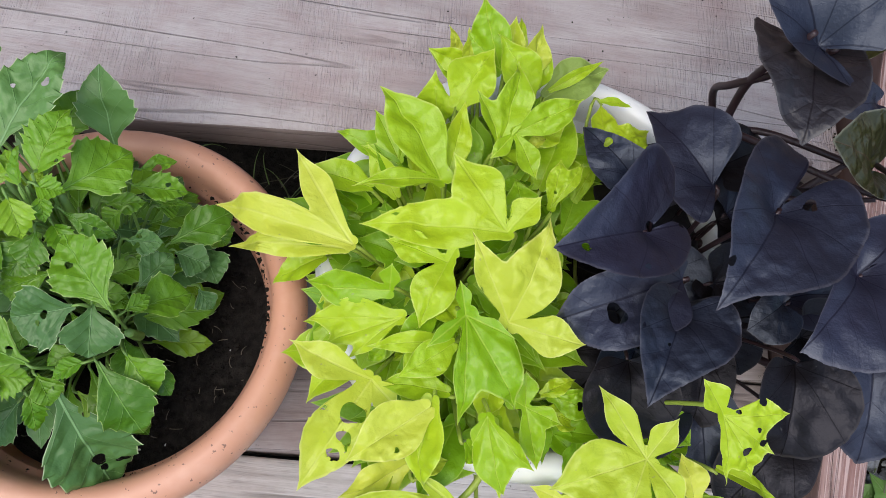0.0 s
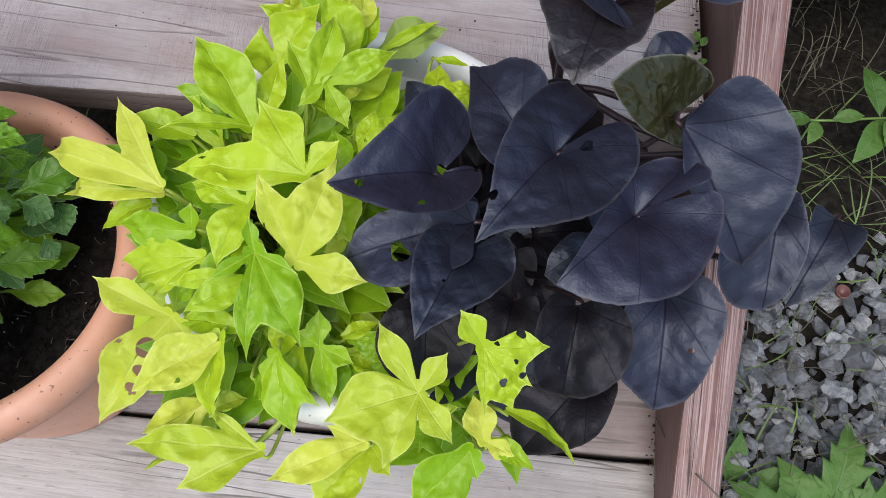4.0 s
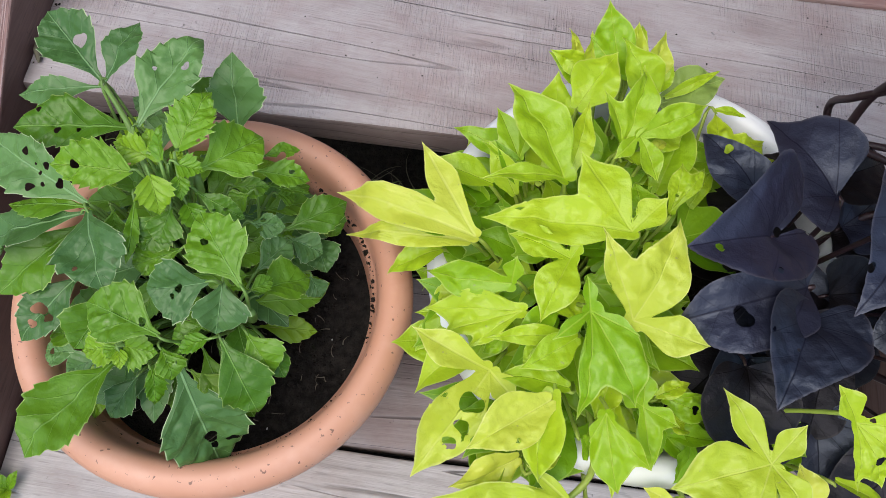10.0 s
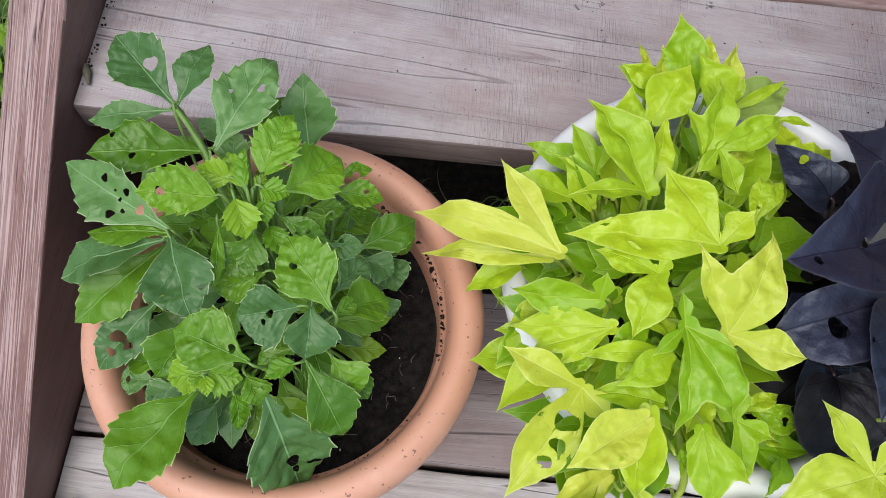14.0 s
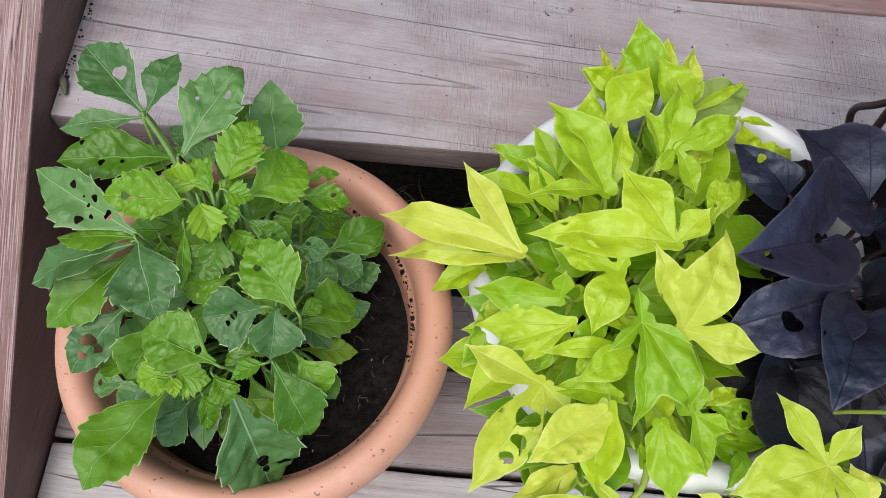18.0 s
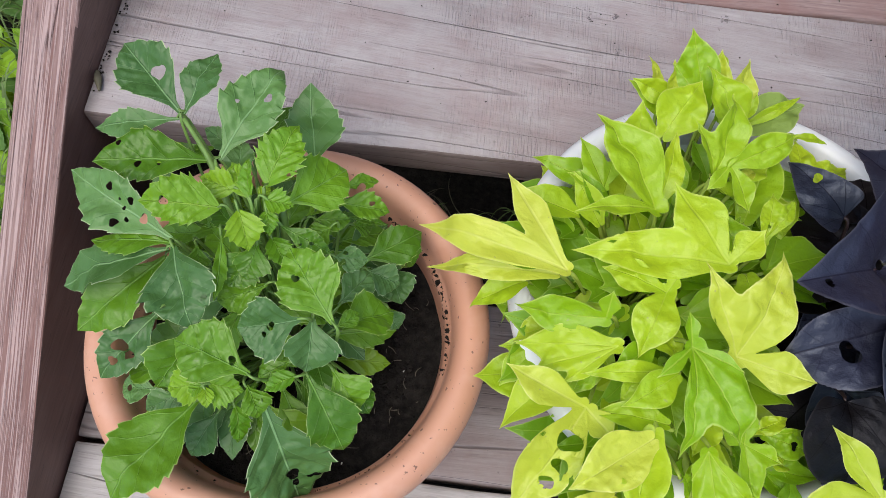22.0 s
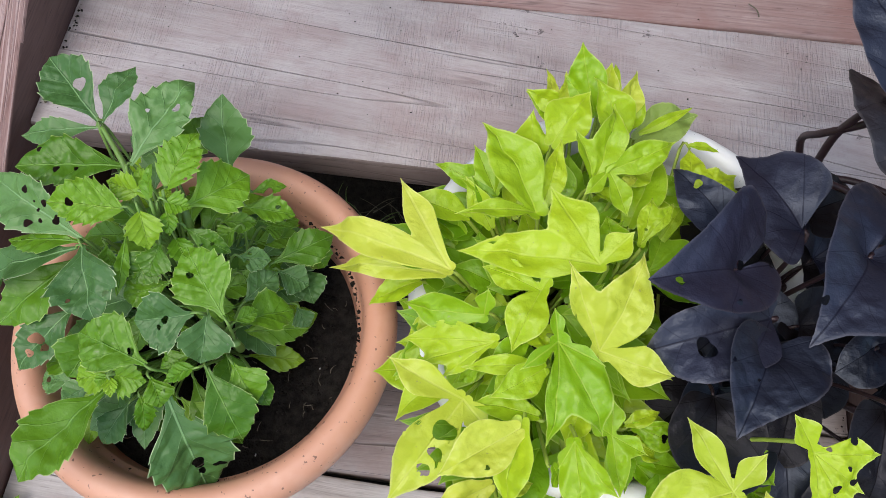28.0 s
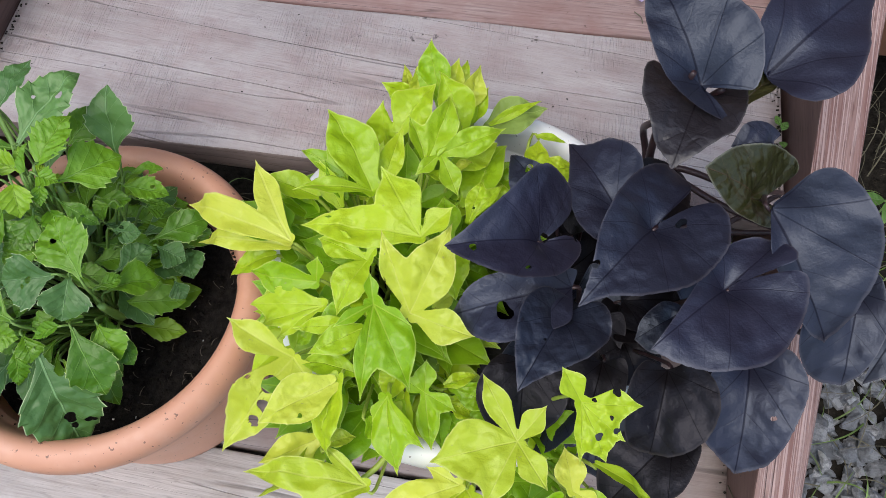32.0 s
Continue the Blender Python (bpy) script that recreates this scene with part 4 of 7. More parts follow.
toothed_leaf(dahlia, (-0.186, 0.127, 0.300), (-0.182, 0.112, 0.298), (0.124, -0.102, 0.987), 0.389, M_NEWGREEN, arch=0.086, fold=0.346, wave=0.09, seed=100, teeth=7, bite=0.18, twist=0.19, fresh=True, root=(-0.172, 0.181, 0.180))
toothed_leaf(dahlia, (-0.187, 0.132, 0.300), (-0.189, 0.142, 0.304), (-0.125, -0.384, 0.915), 0.475, M_NEWGREEN, arch=0.042, fold=0.184, wave=0.09, seed=101, teeth=7, bite=0.18, twist=0.02, fresh=True, root=(-0.173, 0.183, 0.180))
toothed_leaf(dahlia, (-0.188, 0.128, 0.300), (-0.197, 0.119, 0.297), (-0.246, -0.047, 0.968), 0.441, M_NEWGREEN, arch=0.079, fold=0.298, wave=0.09, seed=102, teeth=7, bite=0.18, twist=0.07, fresh=True, root=(-0.173, 0.181, 0.180))
toothed_leaf(dahlia, (-0.186, 0.132, 0.300), (-0.182, 0.140, 0.302), (0.116, -0.277, 0.954), 0.450, M_NEWGREEN, arch=0.056, fold=0.389, wave=0.09, seed=103, teeth=7, bite=0.18, twist=0.09, fresh=True, root=(-0.172, 0.183, 0.180))
toothed_leaf(dahlia, (-0.193, 0.120, 0.286), (-0.237, 0.045, 0.286), (-0.261, 0.152, 0.953), 0.372, M_GREEN, arch=0.046, fold=0.319, wave=0.09, seed=104, teeth=9, bite=0.10, twist=-0.08, root=(-0.175, 0.178, 0.180))
toothed_leaf(dahlia, (-0.186, 0.118, 0.254), (-0.202, 0.084, 0.244), (-0.020, -0.278, 0.960), 0.372, M_BLUEGREEN, arch=0.087, fold=0.258, wave=0.09, seed=105, teeth=7, bite=0.10, twist=0.17, root=(-0.172, 0.178, 0.180))
toothed_leaf(dahlia, (-0.214, 0.126, 0.265), (-0.239, 0.112, 0.258), (-0.046, -0.389, 0.920), 0.361, M_BLUEGREEN, arch=0.073, fold=0.220, wave=0.09, seed=106, teeth=7, bite=0.10, twist=-0.04, root=(-0.182, 0.181, 0.180))
toothed_leaf(dahlia, (-0.167, 0.120, 0.282), (-0.163, 0.095, 0.264), (0.629, -0.377, 0.680), 0.281, M_NEWGREEN, arch=0.099, fold=0.196, wave=0.09, seed=107, teeth=7, bite=0.18, twist=-0.15, fresh=True, root=(-0.166, 0.179, 0.180))
toothed_leaf(dahlia, (-0.159, 0.133, 0.294), (-0.148, 0.112, 0.284), (0.537, -0.095, 0.838), 0.455, M_GREEN, arch=0.090, fold=0.200, wave=0.09, seed=108, teeth=7, bite=0.10, twist=0.13, root=(-0.163, 0.183, 0.180))
toothed_leaf(dahlia, (-0.146, 0.123, 0.287), (-0.120, 0.065, 0.206), (0.478, -0.633, 0.609), 0.328, M_BLUEGREEN, arch=0.081, fold=0.255, wave=0.09, seed=109, teeth=9, bite=0.10, twist=-0.02, holes=[(0.674, 0.016, 0.053), (0.744, 0.161, 0.047), (0.051, 0.076, 0.043), (0.204, 0.104, 0.043), (0.775, 0.017, 0.024)], label="insect-chewed leaf", root=(-0.158, 0.180, 0.180))
toothed_leaf(dahlia, (-0.115, 0.143, 0.302), (-0.085, 0.099, 0.264), (0.373, -0.448, 0.812), 0.322, M_GREEN, arch=0.090, fold=0.252, wave=0.09, seed=110, teeth=9, bite=0.10, twist=-0.07, root=(-0.148, 0.186, 0.180))
toothed_leaf(dahlia, (-0.100, 0.152, 0.292), (-0.078, 0.127, 0.276), (0.294, -0.329, 0.897), 0.459, M_GREEN, arch=0.095, fold=0.393, wave=0.09, seed=111, teeth=7, bite=0.10, twist=0.12, root=(-0.142, 0.190, 0.180))
toothed_leaf(dahlia, (-0.089, 0.151, 0.272), (-0.071, 0.129, 0.262), (-0.043, -0.440, 0.897), 0.419, M_GREEN, arch=0.045, fold=0.303, wave=0.09, seed=112, teeth=7, bite=0.10, twist=0.14, root=(-0.138, 0.189, 0.180))
toothed_leaf(dahlia, (-0.113, 0.176, 0.336), (-0.113, 0.141, 0.322), (0.353, -0.349, 0.868), 0.543, M_BLUEGREEN, arch=0.078, fold=0.390, wave=0.09, seed=113, teeth=7, bite=0.10, twist=-0.14, root=(-0.147, 0.198, 0.180))
toothed_leaf(dahlia, (-0.128, 0.152, 0.304), (-0.151, 0.137, 0.298), (-0.200, -0.086, 0.976), 0.388, M_GREEN, arch=0.060, fold=0.236, wave=0.09, seed=114, teeth=7, bite=0.10, twist=-0.08, root=(-0.152, 0.190, 0.180))
toothed_leaf(dahlia, (-0.122, 0.141, 0.308), (-0.144, 0.128, 0.303), (-0.221, 0.002, 0.975), 0.293, M_NEWGREEN, arch=0.063, fold=0.187, wave=0.09, seed=115, teeth=7, bite=0.18, twist=0.02, fresh=True, root=(-0.150, 0.186, 0.180))
toothed_leaf(dahlia, (-0.119, 0.171, 0.346), (-0.160, 0.160, 0.346), (0.159, -0.563, 0.811), 0.549, M_BLUEGREEN, arch=0.067, fold=0.317, wave=0.09, seed=116, teeth=7, bite=0.10, twist=0.04, holes=[(0.467, 0.027, 0.060), (0.584, 0.139, 0.040)], label="insect-chewed leaf", root=(-0.149, 0.197, 0.180))
toothed_leaf(dahlia, (-0.152, 0.201, 0.322), (-0.187, 0.185, 0.318), (0.124, -0.481, 0.868), 0.386, M_GREEN, arch=0.084, fold=0.361, wave=0.09, seed=117, teeth=7, bite=0.10, twist=-0.07, holes=[(0.072, 0.100, 0.042)], label="insect-chewed leaf", root=(-0.160, 0.207, 0.180))
toothed_leaf(dahlia, (-0.162, 0.221, 0.338), (-0.177, 0.193, 0.330), (0.324, -0.405, 0.855), 0.515, M_GREEN, arch=0.051, fold=0.270, wave=0.09, seed=118, teeth=7, bite=0.10, twist=0.09, root=(-0.164, 0.214, 0.180))
toothed_leaf(dahlia, (-0.185, 0.226, 0.348), (-0.182, 0.179, 0.338), (0.457, -0.159, 0.875), 0.117, M_GREEN, arch=0.093, fold=0.369, wave=0.09, seed=119, teeth=7, bite=0.10, twist=-0.13, root=(-0.172, 0.216, 0.180))
toothed_leaf(dahlia, (-0.207, 0.222, 0.330), (-0.207, 0.212, 0.310), (0.057, -0.898, 0.436), 0.407, M_GREEN, arch=0.043, fold=0.369, wave=0.09, seed=120, teeth=7, bite=0.10, twist=-0.06, root=(-0.180, 0.214, 0.180))
toothed_leaf(dahlia, (-0.097, 0.171, 0.344), (-0.135, 0.218, 0.356), (0.018, -0.234, 0.972), 0.372, M_GREEN, arch=0.056, fold=0.207, wave=0.09, seed=121, teeth=9, bite=0.10, twist=-0.02, holes=[(0.640, 0.101, 0.042)], label="insect-chewed leaf", root=(-0.141, 0.196, 0.180))
toothed_leaf(dahlia, (-0.097, 0.252, 0.256), (-0.051, 0.288, 0.250), (0.301, -0.237, 0.924), 0.290, M_GREEN, arch=0.074, fold=0.225, wave=0.09, seed=122, teeth=9, bite=0.10, twist=0.00, root=(-0.141, 0.225, 0.180))
toothed_leaf(dahlia, (-0.069, 0.275, 0.250), (-0.056, 0.261, 0.236), (0.544, -0.296, 0.785), 0.557, M_GREEN, arch=0.062, fold=0.390, wave=0.09, seed=123, teeth=7, bite=0.10, twist=-0.18, root=(-0.131, 0.233, 0.180))
toothed_leaf(dahlia, (-0.092, 0.246, 0.254), (-0.064, 0.239, 0.246), (0.225, -0.193, 0.955), 0.476, M_BLUEGREEN, arch=0.076, fold=0.392, wave=0.09, seed=124, teeth=7, bite=0.10, twist=0.17, root=(-0.140, 0.223, 0.180))
toothed_leaf(dahlia, (-0.078, 0.262, 0.228), (-0.062, 0.231, 0.222), (0.045, -0.166, 0.985), 0.481, M_BLUEGREEN, arch=0.086, fold=0.395, wave=0.09, seed=125, teeth=7, bite=0.10, twist=0.09, holes=[(0.087, -0.003, 0.064)], label="insect-chewed leaf", root=(-0.134, 0.228, 0.180))
toothed_leaf(dahlia, (-0.099, 0.181, 0.296), (-0.062, 0.203, 0.286), (0.067, 0.327, 0.943), 0.479, M_GREEN, arch=0.096, fold=0.286, wave=0.09, seed=126, teeth=7, bite=0.10, twist=0.06, root=(-0.142, 0.200, 0.180))
toothed_leaf(dahlia, (-0.100, 0.178, 0.312), (-0.085, 0.192, 0.308), (0.390, -0.156, 0.908), 0.343, M_GREEN, arch=0.066, fold=0.371, wave=0.09, seed=127, teeth=7, bite=0.10, twist=0.03, root=(-0.142, 0.199, 0.180))
toothed_leaf(dahlia, (-0.105, 0.204, 0.284), (-0.085, 0.236, 0.278), (0.340, -0.032, 0.940), 0.367, M_BLUEGREEN, arch=0.047, fold=0.231, wave=0.09, seed=128, teeth=7, bite=0.10, twist=-0.15, root=(-0.144, 0.208, 0.180))
toothed_leaf(dahlia, (-0.113, 0.236, 0.302), (-0.086, 0.237, 0.300), (0.090, -0.369, 0.925), 0.378, M_BLUEGREEN, arch=0.063, fold=0.189, wave=0.09, seed=129, teeth=7, bite=0.10, twist=0.14, holes=[(0.305, -0.135, 0.082), (0.348, 0.128, 0.069)], label="insect-chewed leaf", root=(-0.147, 0.219, 0.180))
toothed_leaf(dahlia, (-0.116, 0.255, 0.314), (-0.129, 0.245, 0.308), (-0.166, -0.340, 0.926), 0.595, M_GREEN, arch=0.074, fold=0.320, wave=0.09, seed=130, teeth=7, bite=0.10, twist=-0.15, root=(-0.148, 0.226, 0.180))
toothed_leaf(dahlia, (-0.132, 0.262, 0.308), (-0.104, 0.267, 0.304), (0.191, -0.310, 0.931), 0.311, M_GREEN, arch=0.049, fold=0.397, wave=0.09, seed=131, teeth=7, bite=0.10, twist=-0.16, root=(-0.153, 0.228, 0.180))
toothed_leaf(dahlia, (-0.118, 0.280, 0.304), (-0.076, 0.281, 0.296), (0.183, -0.276, 0.943), 0.276, M_GREEN, arch=0.093, fold=0.309, wave=0.09, seed=132, teeth=7, bite=0.10, twist=-0.19, holes=[(0.645, 0.085, 0.045), (0.144, 0.126, 0.041)], label="insect-chewed leaf", root=(-0.148, 0.235, 0.180))
toothed_leaf(dahlia, (-0.115, 0.292, 0.306), (-0.088, 0.305, 0.300), (0.169, 0.099, 0.981), 0.256, M_GREEN, arch=0.063, fold=0.217, wave=0.09, seed=133, teeth=7, bite=0.10, twist=-0.07, holes=[(0.477, -0.127, 0.113)], label="insect-chewed leaf", root=(-0.147, 0.239, 0.180))
toothed_leaf(dahlia, (-0.114, 0.277, 0.286), (-0.077, 0.278, 0.278), (0.210, -0.150, 0.966), 0.095, M_GREEN, arch=0.042, fold=0.322, wave=0.09, seed=134, teeth=7, bite=0.10, twist=0.04, root=(-0.147, 0.233, 0.180))
toothed_leaf(dahlia, (-0.149, 0.242, 0.336), (-0.110, 0.228, 0.328), (0.053, -0.375, 0.925), 0.204, M_GREEN, arch=0.066, fold=0.223, wave=0.09, seed=135, teeth=7, bite=0.10, twist=-0.19, holes=[(0.635, -0.014, 0.034), (0.477, -0.119, 0.027)], label="insect-chewed leaf", root=(-0.159, 0.221, 0.180))
toothed_leaf(dahlia, (-0.154, 0.233, 0.334), (-0.139, 0.212, 0.330), (0.260, 0.009, 0.965), 0.386, M_NEWGREEN, arch=0.067, fold=0.365, wave=0.09, seed=136, teeth=7, bite=0.18, twist=-0.12, fresh=True, root=(-0.161, 0.218, 0.180))
toothed_leaf(dahlia, (-0.160, 0.224, 0.342), (-0.165, 0.198, 0.334), (0.068, -0.302, 0.951), 0.505, M_GREEN, arch=0.080, fold=0.195, wave=0.09, seed=137, teeth=7, bite=0.10, twist=-0.06, root=(-0.163, 0.215, 0.180))
toothed_leaf(dahlia, (-0.155, 0.243, 0.358), (-0.150, 0.226, 0.352), (0.277, -0.256, 0.926), 0.375, M_NEWGREEN, arch=0.055, fold=0.260, wave=0.09, seed=138, teeth=7, bite=0.18, twist=0.03, fresh=True, root=(-0.161, 0.221, 0.180))
toothed_leaf(dahlia, (-0.073, 0.221, 0.236), (-0.061, 0.207, 0.228), (0.157, -0.390, 0.907), 0.528, M_BLUEGREEN, arch=0.093, fold=0.369, wave=0.09, seed=139, teeth=7, bite=0.10, twist=0.13, root=(-0.133, 0.214, 0.180))
toothed_leaf(dahlia, (-0.108, 0.277, 0.270), (-0.093, 0.282, 0.260), (0.575, -0.157, 0.803), 0.472, M_GREEN, arch=0.051, fold=0.321, wave=0.09, seed=140, teeth=7, bite=0.10, twist=-0.03, root=(-0.145, 0.234, 0.180))
toothed_leaf(dahlia, (-0.118, 0.233, 0.270), (-0.103, 0.234, 0.262), (0.469, -0.168, 0.867), 0.623, M_GREEN, arch=0.079, fold=0.387, wave=0.09, seed=141, teeth=7, bite=0.10, twist=0.12, root=(-0.149, 0.218, 0.180))

# ---- the lime vine's leaves ----
vine_leaf(lime_vine, (0.119, 0.284, 0.346), (0.069, 0.346, 0.364), (0.239, -0.088, 0.967), 0.260, [(65, 0.81, 0.100)], M_LIME, arch=0.141, fold=0.410, wave=0.12, seed=1, twist=-0.05, root=(0.125, 0.264, 0.200), stem=M_STEM_LIME)
vine_leaf(lime_vine, (0.089, 0.322, 0.304), (0.032, 0.347, 0.292), (-0.272, -0.172, 0.947), 0.174, [], M_LIME, arch=0.097, fold=0.377, wave=0.12, seed=2, twist=0.02, root=(0.114, 0.279, 0.200), stem=M_STEM_LIME)
vine_leaf(lime_vine, (0.135, 0.397, 0.330), (0.134, 0.418, 0.347), (0.416, -0.554, 0.721), 0.295, [], M_LIME_PALE, arch=0.086, fold=0.342, wave=0.12, seed=3, twist=-0.13, root=(0.132, 0.309, 0.200), stem=M_STEM_LIME)
vine_leaf(lime_vine, (0.134, 0.396, 0.326), (0.102, 0.404, 0.336), (0.072, -0.654, 0.753), 0.292, [], M_LIME, arch=0.083, fold=0.354, wave=0.12, seed=4, twist=0.13, root=(0.132, 0.308, 0.200), stem=M_STEM_LIME)
vine_leaf(lime_vine, (0.129, 0.356, 0.336), (0.154, 0.398, 0.352), (-0.097, -0.306, 0.947), 0.389, [], M_LIME, arch=0.077, fold=0.332, wave=0.12, seed=5, twist=0.02, root=(0.130, 0.293, 0.200), stem=M_STEM_LIME)
vine_leaf(lime_vine, (0.183, 0.365, 0.332), (0.156, 0.408, 0.357), (0.308, -0.330, 0.893), 0.303, [], M_LIME, arch=0.130, fold=0.311, wave=0.12, seed=6, twist=-0.12, root=(0.151, 0.296, 0.200), stem=M_STEM_LIME)
vine_leaf(lime_vine, (0.161, 0.392, 0.330), (0.143, 0.438, 0.362), (-0.209, -0.606, 0.768), 0.271, [(28, 0.65, 0.134)], M_LIME, arch=0.101, fold=0.228, wave=0.12, seed=7, twist=0.02, root=(0.142, 0.307, 0.200), stem=M_STEM_LIME)
vine_leaf(lime_vine, (0.169, 0.397, 0.328), (0.170, 0.430, 0.350), (-0.205, -0.540, 0.816), 0.299, [], M_LIME_PALE, arch=0.053, fold=0.404, wave=0.12, seed=8, twist=-0.07, root=(0.146, 0.309, 0.200), stem=M_STEM_LIME)
vine_leaf(lime_vine, (0.181, 0.373, 0.320), (0.188, 0.409, 0.338), (-0.108, -0.425, 0.899), 0.262, [], M_LIME, arch=0.057, fold=0.369, wave=0.12, seed=9, twist=0.13, root=(0.150, 0.299, 0.200), stem=M_STEM_LIME)
vine_leaf(lime_vine, (0.184, 0.389, 0.332), (0.191, 0.423, 0.352), (0.319, -0.520, 0.793), 0.289, [], M_LIME_PALE, arch=0.056, fold=0.458, wave=0.12, seed=10, twist=0.13, root=(0.152, 0.305, 0.200), stem=M_STEM_LIME)
vine_leaf(lime_vine, (0.190, 0.384, 0.322), (0.200, 0.411, 0.337), (-0.016, -0.492, 0.871), 0.270, [], M_LIME, arch=0.141, fold=0.474, wave=0.12, seed=11, twist=0.07, root=(0.154, 0.304, 0.200), stem=M_STEM_LIME)
vine_leaf(lime_vine, (0.115, 0.354, 0.312), (0.109, 0.377, 0.345), (-0.269, -0.811, 0.520), 0.392, [], M_LIME, arch=0.066, fold=0.457, wave=0.12, seed=12, twist=-0.03, root=(0.124, 0.292, 0.200), stem=M_STEM_LIME)
vine_leaf(lime_vine, (0.160, 0.313, 0.352), (0.172, 0.378, 0.366), (0.396, -0.266, 0.879), 0.198, [(42, 0.64, 0.146)], M_LIME, arch=0.106, fold=0.460, wave=0.12, seed=13, twist=-0.02, root=(0.142, 0.275, 0.200), stem=M_STEM_LIME)
vine_leaf(lime_vine, (0.171, 0.322, 0.356), (0.223, 0.353, 0.360), (0.206, -0.454, 0.867), 0.202, [(-162, 0.47, 0.104), (-89, 0.64, 0.160)], M_LIME, arch=0.079, fold=0.300, wave=0.12, seed=14, twist=0.06, holes=[(0.041, 0.115, 0.020)], label="insect-chewed leaf", root=(0.146, 0.279, 0.200), stem=M_STEM_LIME)
vine_leaf(lime_vine, (0.162, 0.311, 0.342), (0.189, 0.297, 0.336), (0.352, 0.310, 0.883), 0.312, [], M_LIME, arch=0.105, fold=0.291, wave=0.12, seed=15, twist=0.06, root=(0.143, 0.274, 0.200), stem=M_STEM_LIME)
vine_leaf(lime_vine, (0.125, 0.296, 0.340), (0.134, 0.349, 0.352), (0.244, -0.253, 0.936), 0.199, [], M_LIME, arch=0.056, fold=0.402, wave=0.12, seed=16, twist=-0.04, root=(0.128, 0.268, 0.200), stem=M_STEM_LIME)
vine_leaf(lime_vine, (0.183, 0.330, 0.328), (0.216, 0.363, 0.322), (0.285, -0.115, 0.952), 0.331, [], M_LIME, arch=0.057, fold=0.354, wave=0.12, seed=17, twist=0.03, root=(0.151, 0.282, 0.200), stem=M_STEM_LIME)
vine_leaf(lime_vine, (0.197, 0.302, 0.314), (0.223, 0.371, 0.310), (-0.173, 0.120, 0.977), 0.258, [], M_LIME, arch=0.052, fold=0.365, wave=0.12, seed=18, twist=-0.00, root=(0.157, 0.271, 0.200), stem=M_STEM_LIME)
vine_leaf(lime_vine, (0.184, 0.318, 0.338), (0.198, 0.331, 0.336), (-0.076, 0.230, 0.970), 0.283, [], M_LIME_PALE, arch=0.135, fold=0.359, wave=0.12, seed=19, twist=0.02, root=(0.152, 0.277, 0.200), stem=M_STEM_LIME)
vine_leaf(lime_vine, (0.202, 0.274, 0.332), (0.209, 0.313, 0.340), (0.038, -0.206, 0.978), 0.212, [(-23, 1.15, 0.140)], M_LIME, arch=0.130, fold=0.474, wave=0.12, seed=20, twist=-0.05, holes=[(0.291, -0.002, 0.031)], label="insect-chewed leaf", root=(0.159, 0.260, 0.200), stem=M_STEM_LIME)
vine_leaf(lime_vine, (0.186, 0.266, 0.320), (0.177, 0.301, 0.322), (-0.193, -0.107, 0.975), 0.391, [], M_LIME, arch=0.115, fold=0.325, wave=0.12, seed=21, twist=0.09, root=(0.152, 0.256, 0.200), stem=M_STEM_LIME)
vine_leaf(lime_vine, (0.205, 0.391, 0.300), (0.256, 0.421, 0.302), (0.026, -0.112, 0.993), 0.328, [], M_LIME_UNDER, arch=0.099, fold=0.380, wave=0.12, seed=22, twist=0.13, root=(0.160, 0.307, 0.200), stem=M_STEM_LIME)
vine_leaf(lime_vine, (0.251, 0.340, 0.292), (0.291, 0.370, 0.294), (-0.050, 0.000, 0.999), 0.322, [(53, 1.09, 0.214), (-25, 1.04, 0.121)], M_LIME, arch=0.113, fold=0.327, wave=0.12, seed=23, twist=0.08, holes=[(0.106, 0.304, 0.047)], label="insect-chewed leaf", root=(0.251, 0.232, 0.200), stem=M_STEM_LIME)
vine_leaf(lime_vine, (0.250, 0.392, 0.296), (0.278, 0.392, 0.290), (0.207, 0.035, 0.978), 0.172, [], M_LIME, arch=0.081, fold=0.311, wave=0.12, seed=24, twist=0.05, root=(0.250, 0.253, 0.200), stem=M_STEM_LIME)
vine_leaf(lime_vine, (0.168, 0.243, 0.356), (0.061, 0.250, 0.338), (-0.172, -0.127, 0.977), 0.166, [(-51, 0.62, 0.179), (-130, 0.32, 0.107)], M_LIME, arch=0.058, fold=0.301, wave=0.12, seed=25, twist=0.06, holes=[(0.685, -0.115, 0.013), (0.738, -0.056, 0.013), (-0.001, -0.105, 0.021)], label="insect-chewed leaf", root=(0.145, 0.247, 0.200), stem=M_STEM_LIME)
vine_leaf(lime_vine, (0.171, 0.178, 0.356), (0.194, 0.242, 0.388), (0.074, -0.468, 0.881), 0.260, [(44, 0.90, 0.139), (-83, 0.69, 0.186)], M_LIME_PALE, arch=0.108, fold=0.395, wave=0.12, seed=26, twist=0.01, holes=[(0.034, 0.200, 0.032), (0.204, 0.369, 0.017)], label="insect-chewed leaf", root=(0.146, 0.221, 0.200), stem=M_STEM_LIME)
vine_leaf(lime_vine, (0.142, 0.181, 0.356), (0.180, 0.123, 0.338), (0.127, -0.219, 0.968), 0.265, [(35, 0.45, 0.081), (-31, 1.04, 0.124), (164, 0.33, 0.081), (-81, 0.50, 0.078)], M_LIME, arch=0.146, fold=0.447, wave=0.12, seed=27, twist=0.14, root=(0.135, 0.222, 0.200), stem=M_STEM_LIME)
